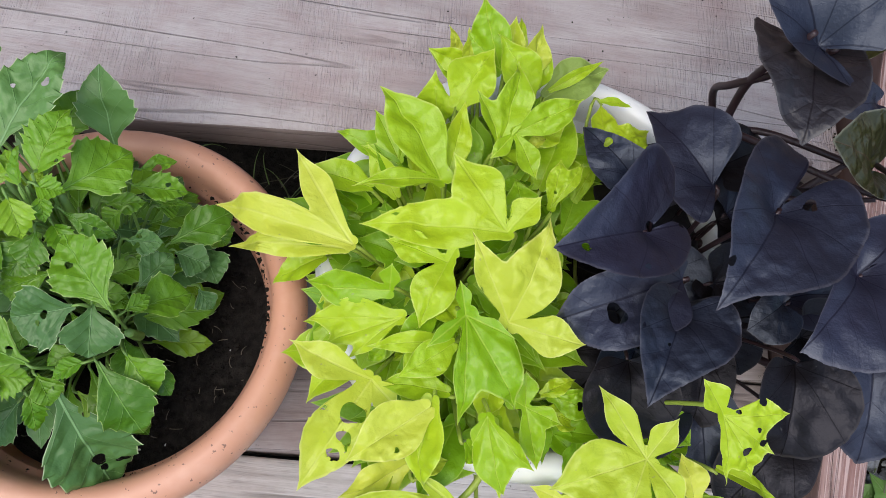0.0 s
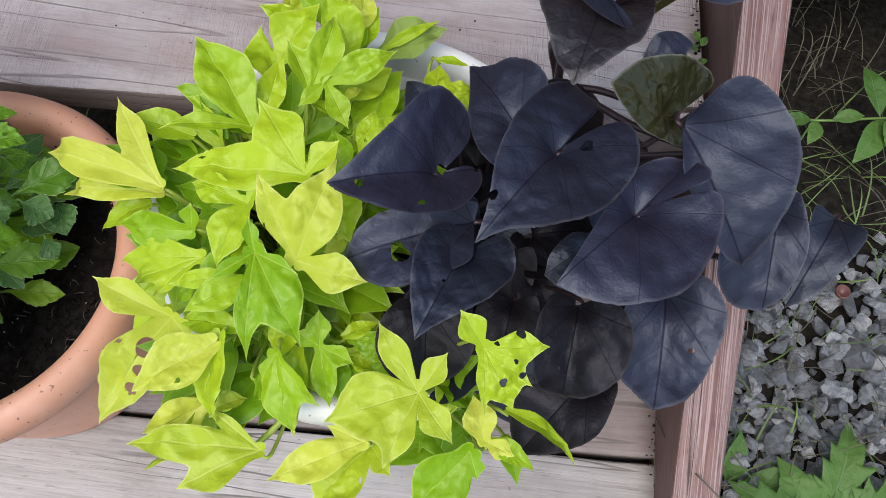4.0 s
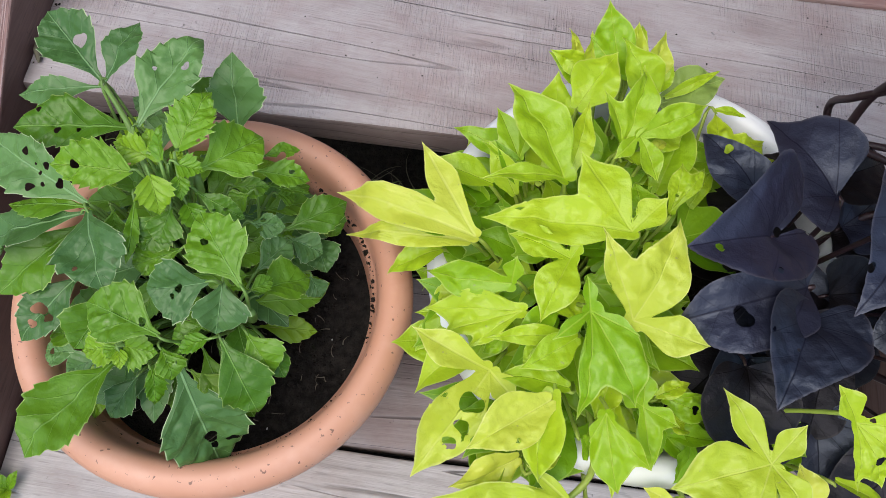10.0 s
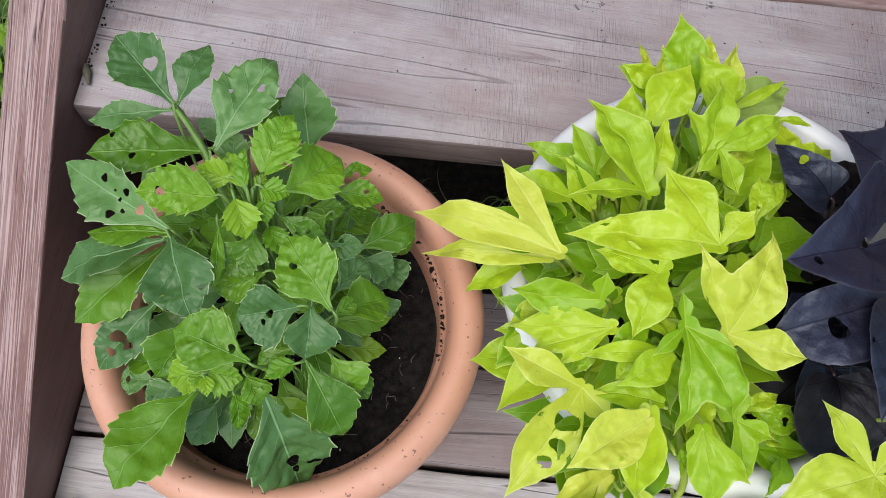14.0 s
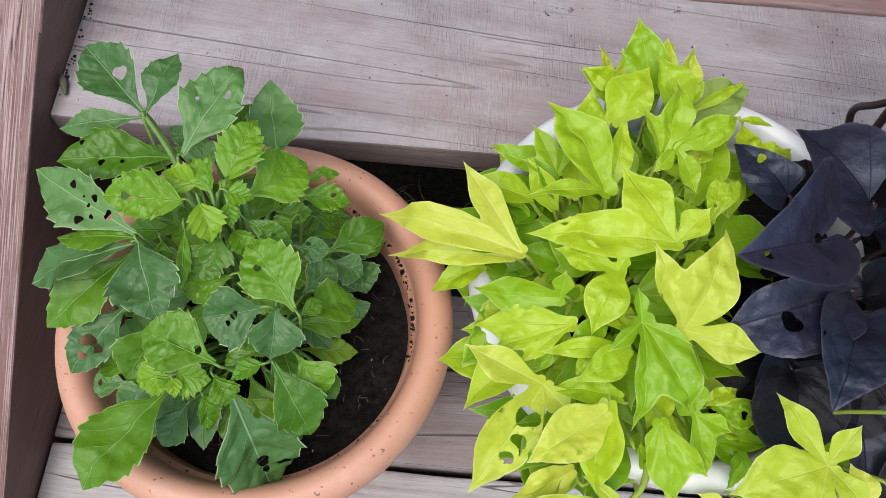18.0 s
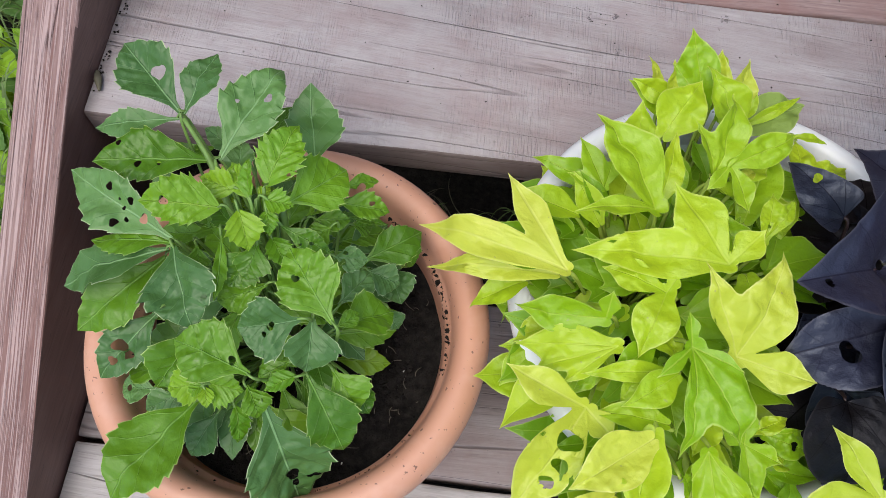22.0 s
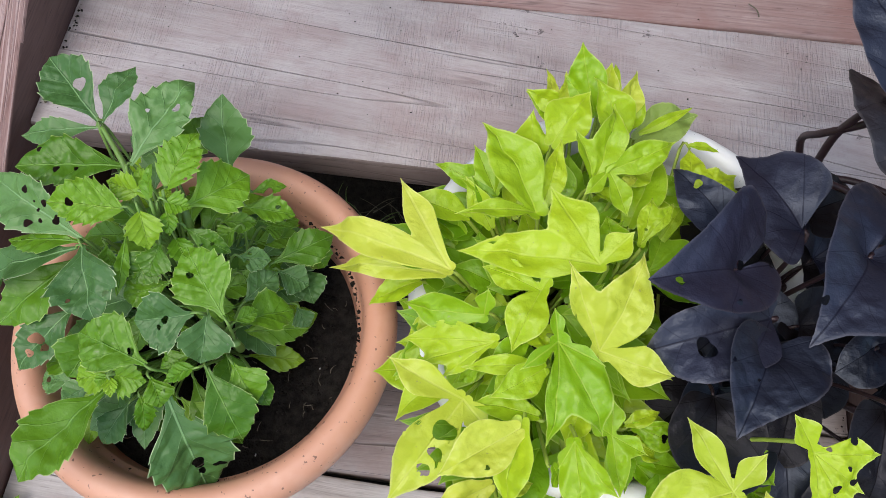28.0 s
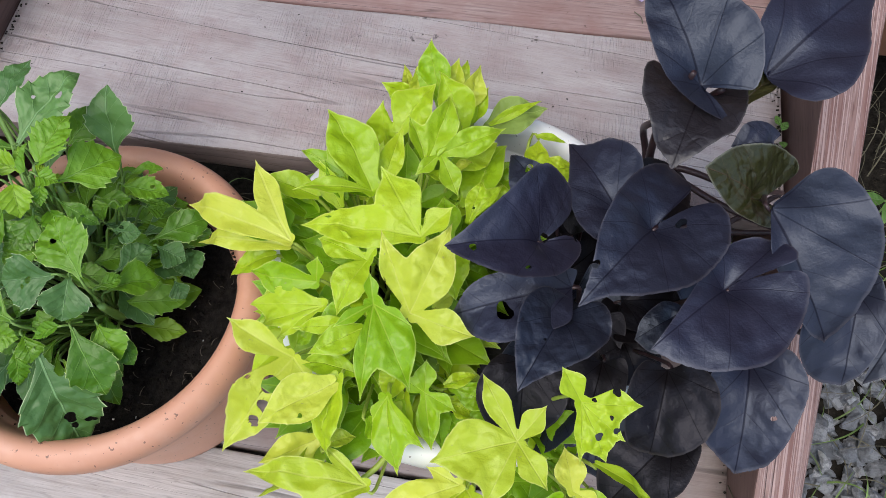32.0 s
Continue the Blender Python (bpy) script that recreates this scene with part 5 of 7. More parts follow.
vine_leaf(lime_vine, (0.134, 0.163, 0.346), (0.098, 0.140, 0.340), (0.077, -0.366, 0.927), 0.283, [], M_LIME, arch=0.130, fold=0.430, wave=0.12, seed=28, twist=0.13, cup=0.25, root=(0.132, 0.215, 0.200), stem=M_STEM_LIME)
vine_leaf(lime_vine, (0.099, 0.183, 0.332), (0.029, 0.184, 0.306), (-0.344, -0.208, 0.916), 0.192, [(17, 0.86, 0.105), (36, 0.66, 0.092)], M_LIME, arch=0.082, fold=0.223, wave=0.12, seed=29, twist=-0.13, root=(0.117, 0.223, 0.200), stem=M_STEM_LIME)
vine_leaf(lime_vine, (0.089, 0.201, 0.336), (0.026, 0.210, 0.318), (-0.300, -0.606, 0.737), 0.216, [(-100, 0.34, 0.119)], M_LIME, arch=0.097, fold=0.254, wave=0.12, seed=30, twist=-0.12, root=(0.114, 0.231, 0.200), stem=M_STEM_LIME)
vine_leaf(lime_vine, (0.060, 0.233, 0.336), (-0.053, 0.270, 0.306), (-0.283, -0.089, 0.955), 0.118, [(-40, 0.69, 0.100)], M_LIME_PALE, arch=0.115, fold=0.454, wave=0.12, seed=31, twist=0.02, root=(0.102, 0.243, 0.200), stem=M_STEM_LIME)
vine_leaf(lime_vine, (0.054, 0.235, 0.322), (-0.046, 0.244, 0.285), (-0.358, -0.165, 0.919), 0.097, [], M_LIME_PALE, arch=0.120, fold=0.273, wave=0.12, seed=32, twist=-0.05, holes=[(0.865, 0.042, 0.028)], label="insect-chewed leaf", root=(0.100, 0.244, 0.200), stem=M_STEM_LIME)
vine_leaf(lime_vine, (0.033, 0.237, 0.292), (-0.006, 0.217, 0.276), (-0.336, -0.089, 0.938), 0.261, [], M_LIME, arch=0.118, fold=0.371, wave=0.12, seed=33, twist=-0.02, root=(0.091, 0.245, 0.200), stem=M_STEM_LIME)
vine_leaf(lime_vine, (0.128, 0.221, 0.346), (0.111, 0.174, 0.338), (-0.127, -0.118, 0.985), 0.319, [(-88, 0.94, 0.237), (168, 0.27, 0.106)], M_LIME, arch=0.134, fold=0.331, wave=0.12, seed=34, twist=0.12, root=(0.129, 0.239, 0.200), stem=M_STEM_LIME)
vine_leaf(lime_vine, (0.130, 0.167, 0.338), (0.075, 0.162, 0.326), (-0.196, -0.154, 0.968), 0.134, [], M_LIME, arch=0.114, fold=0.426, wave=0.12, seed=35, twist=-0.10, root=(0.130, 0.217, 0.200), stem=M_STEM_LIME)
vine_leaf(lime_vine, (0.190, 0.243, 0.332), (0.202, 0.205, 0.326), (-0.247, -0.226, 0.942), 0.476, [], M_LIME, arch=0.126, fold=0.245, wave=0.12, seed=36, twist=-0.01, root=(0.154, 0.247, 0.200), stem=M_STEM_LIME)
vine_leaf(lime_vine, (0.186, 0.198, 0.324), (0.199, 0.214, 0.322), (0.329, -0.145, 0.933), 0.334, [], M_LIME_PALE, arch=0.146, fold=0.454, wave=0.12, seed=37, twist=-0.08, root=(0.152, 0.229, 0.200), stem=M_STEM_LIME)
vine_leaf(lime_vine, (0.122, 0.199, 0.335), (0.141, 0.173, 0.330), (0.319, 0.053, 0.946), 0.384, [], M_LIME, arch=0.125, fold=0.250, wave=0.12, seed=38, twist=-0.07, root=(0.127, 0.230, 0.200), stem=M_STEM_LIME)
vine_leaf(lime_vine, (0.081, 0.141, 0.318), (0.034, 0.065, 0.286), (-0.073, -0.347, 0.935), 0.208, [(-83, 0.66, 0.131), (79, 0.29, 0.108)], M_LIME_PALE, arch=0.121, fold=0.316, wave=0.12, seed=39, twist=-0.11, holes=[(0.407, -0.240, 0.039), (0.258, 0.029, 0.082), (0.433, 0.077, 0.055), (0.588, 0.076, 0.050), (0.488, 0.135, 0.023), (0.465, 0.196, 0.023), (0.313, -0.161, 0.016)], label="insect-chewed leaf", root=(0.110, 0.206, 0.200), stem=M_STEM_LIME)
vine_leaf(lime_vine, (0.120, 0.120, 0.336), (0.071, 0.086, 0.320), (-0.146, -0.242, 0.959), 0.306, [], M_LIME_PALE, arch=0.126, fold=0.366, wave=0.12, seed=40, twist=-0.09, cup=0.2, holes=[(0.447, 0.192, 0.027)], label="insect-chewed leaf", root=(0.126, 0.198, 0.200), stem=M_STEM_LIME)
vine_leaf(lime_vine, (0.123, 0.125, 0.336), (0.122, 0.071, 0.302), (-0.442, -0.479, 0.759), 0.286, [], M_LIME, arch=0.126, fold=0.349, wave=0.12, seed=41, twist=0.08, root=(0.127, 0.200, 0.200), stem=M_STEM_LIME)
vine_leaf(lime_vine, (0.133, 0.134, 0.328), (0.083, 0.139, 0.318), (-0.192, 0.049, 0.980), 0.215, [], M_LIME, arch=0.118, fold=0.444, wave=0.12, seed=42, twist=0.12, root=(0.131, 0.204, 0.200), stem=M_STEM_LIME)
vine_leaf(lime_vine, (0.162, 0.120, 0.326), (0.178, 0.070, 0.300), (-0.226, -0.506, 0.832), 0.246, [(31, 0.83, 0.140), (-38, 0.37, 0.093)], M_LIME, arch=0.141, fold=0.384, wave=0.12, seed=43, twist=-0.06, root=(0.143, 0.198, 0.200), stem=M_STEM_LIME)
vine_leaf(lime_vine, (0.189, 0.129, 0.318), (0.200, 0.089, 0.300), (0.117, -0.374, 0.920), 0.206, [(54, 0.61, 0.179), (-132, 0.47, 0.149), (171, 0.58, 0.196)], M_LIME, arch=0.053, fold=0.406, wave=0.12, seed=44, twist=0.13, root=(0.154, 0.202, 0.200), stem=M_STEM_LIME)
vine_leaf(lime_vine, (0.203, 0.142, 0.302), (0.228, 0.155, 0.300), (0.090, -0.021, 0.996), 0.243, [], M_LIME, arch=0.080, fold=0.312, wave=0.12, seed=45, twist=-0.00, holes=[(0.548, -0.412, 0.064)], label="insect-chewed leaf", root=(0.159, 0.207, 0.200), stem=M_STEM_LIME)
vine_leaf(lime_vine, (0.204, 0.129, 0.298), (0.235, 0.123, 0.290), (0.292, 0.278, 0.915), 0.386, [(26, 0.86, 0.158)], M_LIME, arch=0.093, fold=0.328, wave=0.12, seed=46, twist=-0.00, holes=[(0.623, 0.174, 0.082)], label="insect-chewed leaf", root=(0.160, 0.201, 0.200), stem=M_STEM_LIME)
vine_leaf(lime_vine, (0.172, 0.128, 0.305), (0.176, 0.068, 0.290), (-0.178, -0.251, 0.951), 0.190, [], M_LIME, arch=0.079, fold=0.447, wave=0.12, seed=47, twist=0.12, root=(0.147, 0.201, 0.200), stem=M_STEM_LIME)
vine_leaf(lime_vine, (0.122, 0.187, 0.334), (0.094, 0.161, 0.326), (-0.111, -0.181, 0.977), 0.250, [], M_LIME, arch=0.098, fold=0.473, wave=0.12, seed=48, twist=0.06, root=(0.127, 0.225, 0.200), stem=M_STEM_LIME)
vine_leaf(lime_vine, (0.112, 0.164, 0.330), (0.103, 0.144, 0.322), (-0.213, -0.266, 0.940), 0.226, [], M_LIME, arch=0.146, fold=0.468, wave=0.12, seed=49, twist=-0.01, root=(0.123, 0.216, 0.200), stem=M_STEM_LIME)
vine_leaf(lime_vine, (0.054, 0.204, 0.290), (0.030, 0.192, 0.284), (-0.267, 0.036, 0.963), 0.371, [], M_LIME_PALE, arch=0.134, fold=0.471, wave=0.12, seed=50, twist=0.05, root=(0.099, 0.232, 0.200), stem=M_STEM_LIME)
vine_leaf(lime_vine, (0.088, 0.167, 0.310), (0.075, 0.157, 0.300), (-0.178, -0.553, 0.814), 0.324, [], M_LIME, arch=0.052, fold=0.394, wave=0.12, seed=51, twist=0.09, root=(0.113, 0.217, 0.200), stem=M_STEM_LIME)
vine_leaf(lime_vine, (0.263, 0.096, 0.350), (0.202, 0.074, 0.338), (-0.142, -0.139, 0.980), 0.331, [(-76, 0.83, 0.150), (-146, 0.50, 0.143), (50, 0.80, 0.177), (109, 0.60, 0.164)], M_LIME_PALE, arch=0.079, fold=0.264, wave=0.12, seed=52, twist=0.12, root=(0.255, 0.135, 0.200), stem=M_STEM_LIME)
vine_leaf(lime_vine, (0.302, 0.122, 0.382), (0.324, 0.087, 0.366), (0.086, -0.368, 0.926), 0.322, [(-173, 0.64, 0.224), (65, 0.94, 0.253), (26, 0.85, 0.175), (-25, 0.97, 0.070)], M_LIME, arch=0.128, fold=0.320, wave=0.12, seed=53, twist=0.02, holes=[(0.538, 0.028, 0.062), (0.351, 0.317, 0.035), (0.022, 0.185, 0.035), (0.029, 0.551, 0.074), (0.582, 0.321, 0.047)], label="insect-chewed leaf", root=(0.271, 0.145, 0.200), stem=M_STEM_LIME)
vine_leaf(lime_vine, (0.310, 0.076, 0.302), (0.300, 0.106, 0.310), (0.073, -0.236, 0.969), 0.378, [(-129, 0.71, 0.238)], M_LIME_PALE, arch=0.083, fold=0.412, wave=0.12, seed=54, twist=0.08, root=(0.274, 0.126, 0.200), stem=M_STEM_LIME)
vine_leaf(lime_vine, (0.325, 0.097, 0.310), (0.376, 0.066, 0.296), (0.396, 0.257, 0.881), 0.127, [], M_LIME, arch=0.116, fold=0.444, wave=0.12, seed=55, twist=-0.09, root=(0.280, 0.135, 0.200), stem=M_STEM_LIME)
vine_leaf(lime_vine, (0.312, 0.077, 0.298), (0.348, 0.060, 0.288), (0.267, -0.011, 0.964), 0.194, [], M_LIME, arch=0.148, fold=0.474, wave=0.12, seed=56, twist=0.09, holes=[(0.450, -0.220, 0.029)], label="insect-chewed leaf", root=(0.275, 0.127, 0.200), stem=M_STEM_LIME)
vine_leaf(lime_vine, (0.301, 0.069, 0.296), (0.261, 0.028, 0.276), (0.037, -0.470, 0.882), 0.351, [(61, 0.34, 0.129)], M_LIME, arch=0.096, fold=0.309, wave=0.12, seed=57, twist=0.04, root=(0.270, 0.123, 0.200), stem=M_STEM_LIME)
vine_leaf(lime_vine, (0.225, 0.070, 0.285), (0.155, 0.038, 0.268), (-0.134, -0.217, 0.967), 0.180, [(-46, 0.37, 0.075)], M_LIME_PALE, arch=0.054, fold=0.296, wave=0.12, seed=58, twist=0.03, holes=[(0.778, -0.120, 0.035)], label="insect-chewed leaf", root=(0.168, 0.178, 0.200), stem=M_STEM_LIME)
vine_leaf(lime_vine, (0.230, 0.069, 0.275), (0.190, 0.020, 0.258), (-0.418, 0.031, 0.908), 0.347, [(86, 0.47, 0.138)], M_LIME_PALE, arch=0.056, fold=0.325, wave=0.12, seed=59, twist=-0.11, holes=[(0.310, 0.233, 0.031)], label="insect-chewed leaf", root=(0.170, 0.178, 0.200), stem=M_STEM_LIME)
vine_leaf(lime_vine, (0.154, 0.057, 0.290), (0.050, 0.055, 0.278), (-0.115, 0.023, 0.993), 0.125, [(-34, 0.45, 0.053), (30, 0.58, 0.152)], M_LIME_PALE, arch=0.117, fold=0.352, wave=0.12, seed=60, twist=-0.14, root=(0.140, 0.173, 0.200), stem=M_STEM_LIME)
vine_leaf(lime_vine, (0.107, 0.087, 0.286), (0.062, 0.062, 0.276), (0.092, -0.511, 0.855), 0.288, [], M_LIME_PALE, arch=0.075, fold=0.222, wave=0.12, seed=61, twist=-0.02, root=(0.121, 0.185, 0.200), stem=M_STEM_LIME)
vine_leaf(lime_vine, (0.104, 0.084, 0.280), (0.063, 0.037, 0.262), (0.527, -0.661, 0.533), 0.151, [], M_LIME_PALE, arch=0.143, fold=0.257, wave=0.12, seed=62, twist=-0.13, root=(0.120, 0.184, 0.200), stem=M_STEM_LIME)
vine_leaf(lime_vine, (0.119, 0.083, 0.296), (0.139, 0.093, 0.292), (0.073, 0.245, 0.967), 0.362, [], M_LIME_PALE, arch=0.134, fold=0.476, wave=0.12, seed=63, twist=0.09, root=(0.126, 0.183, 0.200), stem=M_STEM_LIME)
vine_leaf(lime_vine, (0.150, 0.102, 0.315), (0.155, 0.092, 0.300), (0.743, -0.433, 0.510), 0.511, [], M_LIME, arch=0.132, fold=0.231, wave=0.12, seed=64, twist=-0.10, root=(0.138, 0.191, 0.200), stem=M_STEM_LIME)
vine_leaf(lime_vine, (0.167, 0.147, 0.318), (0.158, 0.119, 0.305), (-0.250, -0.342, 0.906), 0.381, [], M_LIME, arch=0.050, fold=0.493, wave=0.12, seed=65, twist=0.15, root=(0.145, 0.209, 0.200), stem=M_STEM_LIME)
vine_leaf(lime_vine, (0.288, 0.131, 0.295), (0.314, 0.114, 0.290), (0.096, -0.144, 0.985), 0.463, [], M_LIME_SHADED, arch=0.065, fold=0.258, wave=0.12, seed=66, twist=0.12, root=(0.265, 0.148, 0.200), stem=M_STEM_LIME)
vine_leaf(lime_vine, (0.272, 0.118, 0.288), (0.305, 0.102, 0.278), (0.398, 0.256, 0.881), 0.389, [(43, 0.66, 0.151)], M_LIME_SHADED, arch=0.108, fold=0.422, wave=0.12, seed=67, twist=0.03, root=(0.259, 0.143, 0.200), stem=M_STEM_LIME)
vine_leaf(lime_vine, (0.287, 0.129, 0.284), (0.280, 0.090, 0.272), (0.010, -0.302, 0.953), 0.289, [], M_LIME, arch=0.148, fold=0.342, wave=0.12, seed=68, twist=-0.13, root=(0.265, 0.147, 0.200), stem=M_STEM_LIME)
vine_leaf(lime_vine, (0.313, 0.122, 0.278), (0.292, 0.102, 0.270), (-0.330, -0.036, 0.943), 0.363, [], M_LIME_SHADED, arch=0.115, fold=0.236, wave=0.12, seed=69, twist=-0.12, root=(0.275, 0.145, 0.200), stem=M_STEM_LIME)
vine_leaf(lime_vine, (0.230, 0.111, 0.292), (0.220, 0.085, 0.280), (0.372, -0.504, 0.779), 0.407, [], M_LIME_SHADED, arch=0.144, fold=0.252, wave=0.12, seed=70, twist=-0.08, root=(0.170, 0.194, 0.200), stem=M_STEM_LIME)
vine_leaf(lime_vine, (0.190, 0.127, 0.300), (0.207, 0.094, 0.285), (0.478, -0.139, 0.867), 0.303, [], M_LIME_SHADED, arch=0.142, fold=0.396, wave=0.12, seed=71, twist=-0.01, root=(0.154, 0.201, 0.200), stem=M_STEM_LIME)
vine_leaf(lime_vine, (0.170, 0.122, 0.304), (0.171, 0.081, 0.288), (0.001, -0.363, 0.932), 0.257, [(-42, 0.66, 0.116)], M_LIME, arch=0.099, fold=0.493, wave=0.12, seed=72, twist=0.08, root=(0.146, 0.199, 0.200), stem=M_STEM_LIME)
vine_leaf(lime_vine, (0.216, 0.118, 0.292), (0.252, 0.116, 0.290), (0.062, 0.206, 0.977), 0.260, [], M_LIME_SHADED, arch=0.061, fold=0.422, wave=0.12, seed=73, twist=-0.11, root=(0.165, 0.197, 0.200), stem=M_STEM_LIME)
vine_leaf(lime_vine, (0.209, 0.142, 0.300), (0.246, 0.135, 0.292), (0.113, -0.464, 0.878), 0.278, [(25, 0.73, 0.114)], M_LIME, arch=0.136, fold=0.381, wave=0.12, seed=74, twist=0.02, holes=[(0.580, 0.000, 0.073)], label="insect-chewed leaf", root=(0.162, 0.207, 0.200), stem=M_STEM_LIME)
vine_leaf(lime_vine, (0.206, 0.121, 0.292), (0.235, 0.100, 0.280), (0.161, -0.315, 0.935), 0.234, [], M_LIME_SHADED, arch=0.135, fold=0.485, wave=0.12, seed=75, twist=-0.13, root=(0.160, 0.198, 0.200), stem=M_STEM_LIME)
vine_leaf(lime_vine, (0.129, 0.396, 0.318), (0.118, 0.433, 0.330), (0.321, -0.203, 0.925), 0.178, [], M_LIME_PALE, arch=0.058, fold=0.494, wave=0.12, seed=76, twist=0.01, root=(0.130, 0.308, 0.200), stem=M_STEM_LIME)
vine_leaf(lime_vine, (0.140, 0.386, 0.316), (0.102, 0.410, 0.326), (-0.037, -0.435, 0.900), 0.221, [], M_LIME, arch=0.111, fold=0.254, wave=0.12, seed=77, twist=-0.03, root=(0.134, 0.304, 0.200), stem=M_STEM_LIME)
vine_leaf(lime_vine, (0.169, 0.396, 0.320), (0.177, 0.443, 0.334), (0.243, -0.314, 0.918), 0.187, [], M_LIME, arch=0.117, fold=0.264, wave=0.12, seed=78, twist=0.14, root=(0.146, 0.309, 0.200), stem=M_STEM_LIME)
vine_leaf(lime_vine, (0.176, 0.386, 0.318), (0.189, 0.418, 0.328), (0.118, -0.343, 0.932), 0.217, [], M_LIME, arch=0.060, fold=0.266, wave=0.12, seed=79, twist=0.15, root=(0.148, 0.304, 0.200), stem=M_STEM_LIME)
vine_leaf(lime_vine, (0.205, 0.393, 0.305), (0.250, 0.424, 0.308), (0.170, -0.334, 0.927), 0.096, [], M_LIME, arch=0.119, fold=0.410, wave=0.12, seed=80, twist=-0.04, root=(0.160, 0.307, 0.200), stem=M_STEM_LIME)
vine_leaf(lime_vine, (0.220, 0.286, 0.302), (0.222, 0.335, 0.304), (0.031, -0.042, 0.999), 0.304, [(-25, 1.06, 0.134)], M_LIME, arch=0.125, fold=0.243, wave=0.12, seed=81, twist=-0.14, root=(0.166, 0.264, 0.200), stem=M_STEM_LIME)
vine_leaf(lime_vine, (0.190, 0.341, 0.308), (0.227, 0.354, 0.298), (0.285, -0.079, 0.955), 0.323, [], M_LIME_UNDER, arch=0.082, fold=0.240, wave=0.12, seed=82, twist=-0.12, root=(0.154, 0.286, 0.200), stem=M_STEM_LIME)

# ---- the purple vine's leaves ----
vine_leaf(dark_vine, (0.264, 0.245, 0.376), (0.193, 0.216, 0.404), (0.395, -0.085, 0.915), 0.5, None, M_BLACK, sides=(((0.87, 0.17), (0.53, 0.37), (0.05, 0.39), (-0.27, 0.22), (-0.40, 0.04), (-0.28, -0.08)), ((0.47, 0.36), (0.05, 0.64), (-0.32, 0.51), (-0.34, 0.21))), seed=149, arch=0.07, wave=0.045, rip=0.02, twist=0.0, fold=0.48, holes=[(0.768, 0.052, 0.034), (-0.054, -0.036, 0.039), (0.318, 0.305, 0.029), (-0.369, 0.014, 0.019)], label="insect-chewed leaf", root=(0.280, 0.260, 0.200), stem=M_STEM_DARK)
vine_leaf(dark_vine, (0.285, 0.191, 0.366), (0.258, 0.125, 0.374), (0.072, 0.092, 0.993), 0.5, None, M_BLACK, sides=(((0.83, 0.11), (0.59, 0.30), (0.37, 0.46), (0.06, 0.52), (-0.21, 0.37), (-0.25, 0.17)), ((0.66, 0.23), (0.30, 0.38), (0.01, 0.38), (-0.18, 0.26), (-0.23, -0.00))), seed=150, arch=0.07, wave=0.06, rip=0.02, twist=0.14, fold=0.42, holes=[(0.365, -0.309, 0.022), (0.391, -0.023, 0.016)], label="insect-chewed leaf", root=(0.288, 0.238, 0.200), stem=M_STEM_DARK)
vine_leaf(dark_vine, (0.342, 0.255, 0.404), (0.291, 0.180, 0.412), (0.102, 0.036, 0.994), 0.5, None, M_BLACK, sides=(((0.81, 0.13), (0.63, 0.35), (0.36, 0.52), (-0.04, 0.55), (-0.33, 0.45), (-0.48, 0.26), (-0.36, 0.09)), ((0.75, 0.10), (0.43, 0.28), (0.01, 0.39), (-0.38, 0.40), (-0.61, 0.29), (-0.64, 0.08), (-0.50, -0.05))), seed=151, arch=0.07, wave=0.045, rip=0.02, twist=0.06, fold=0.3, holes=[(-0.134, 0.147, 0.046), (0.676, -0.112, 0.033)], label="insect-chewed leaf", root=(0.311, 0.264, 0.200), stem=M_STEM_DARK)
vine_leaf(dark_vine, (0.396, 0.218, 0.394), (0.342, 0.159, 0.396), (0.044, -0.006, 0.999), 0.5, None, M_BLACK, sides=(((0.91, 0.25), (0.68, 0.53), (0.32, 0.70), (-0.11, 0.63), (-0.39, 0.48), (-0.48, 0.30)), ((0.52, 0.11), (0.08, 0.22), (-0.33, 0.27), (-0.60, 0.15), (-0.65, -0.08), (-0.52, -0.25))), seed=152, arch=0.07, wave=0.045, rip=0.02, twist=-0.1, fold=0.08, cone=0.26, root=(0.332, 0.249, 0.200), stem=M_STEM_DARK)
vine_leaf(dark_vine, (0.425, 0.274, 0.410), (0.477, 0.206, 0.348), (0.072, -0.640, 0.765), 0.5, None, M_BLACK, sides=(((0.84, 0.21), (0.63, 0.40), (0.40, 0.51), (0.11, 0.53), (-0.10, 0.46), (-0.20, 0.36), (-0.18, 0.18)), ((0.83, 0.10), (0.55, 0.13), (0.23, 0.10))), seed=153, arch=0.07, wave=0.045, rip=0.02, twist=-0.04, fold=0.22, cone=0.16, root=(0.470, 0.360, 0.300), stem=M_STEM_DARK)
vine_leaf(dark_vine, (0.319, 0.299, 0.350), (0.277, 0.366, 0.330), (-0.307, 0.089, 0.947), 0.5, None, M_BLACK, sides=(((0.64, 0.16), (0.29, 0.35), (-0.05, 0.43), (-0.30, 0.37), (-0.27, 0.18)), ((0.78, 0.16), (0.64, 0.37), (0.39, 0.47), (0.13, 0.40))), seed=154, arch=0.07, wave=0.045, rip=0.02, twist=0.05, fold=0.2, root=(0.302, 0.281, 0.200), stem=M_STEM_DARK)
vine_leaf(dark_vine, (0.267, 0.307, 0.330), (0.228, 0.350, 0.325), (-0.201, -0.066, 0.977), 0.5, None, M_BLACK, sides=(((0.69, 0.24), (0.40, 0.38), (-0.08, 0.35)), ((0.73, 0.13), (0.42, 0.24), (0.04, 0.27))), seed=155, arch=0.07, wave=0.045, rip=0.02, twist=-0.13, fold=0.2, holes=[(0.573, -0.053, 0.061)], label="insect-chewed leaf", root=(0.281, 0.285, 0.200), stem=M_STEM_DARK)
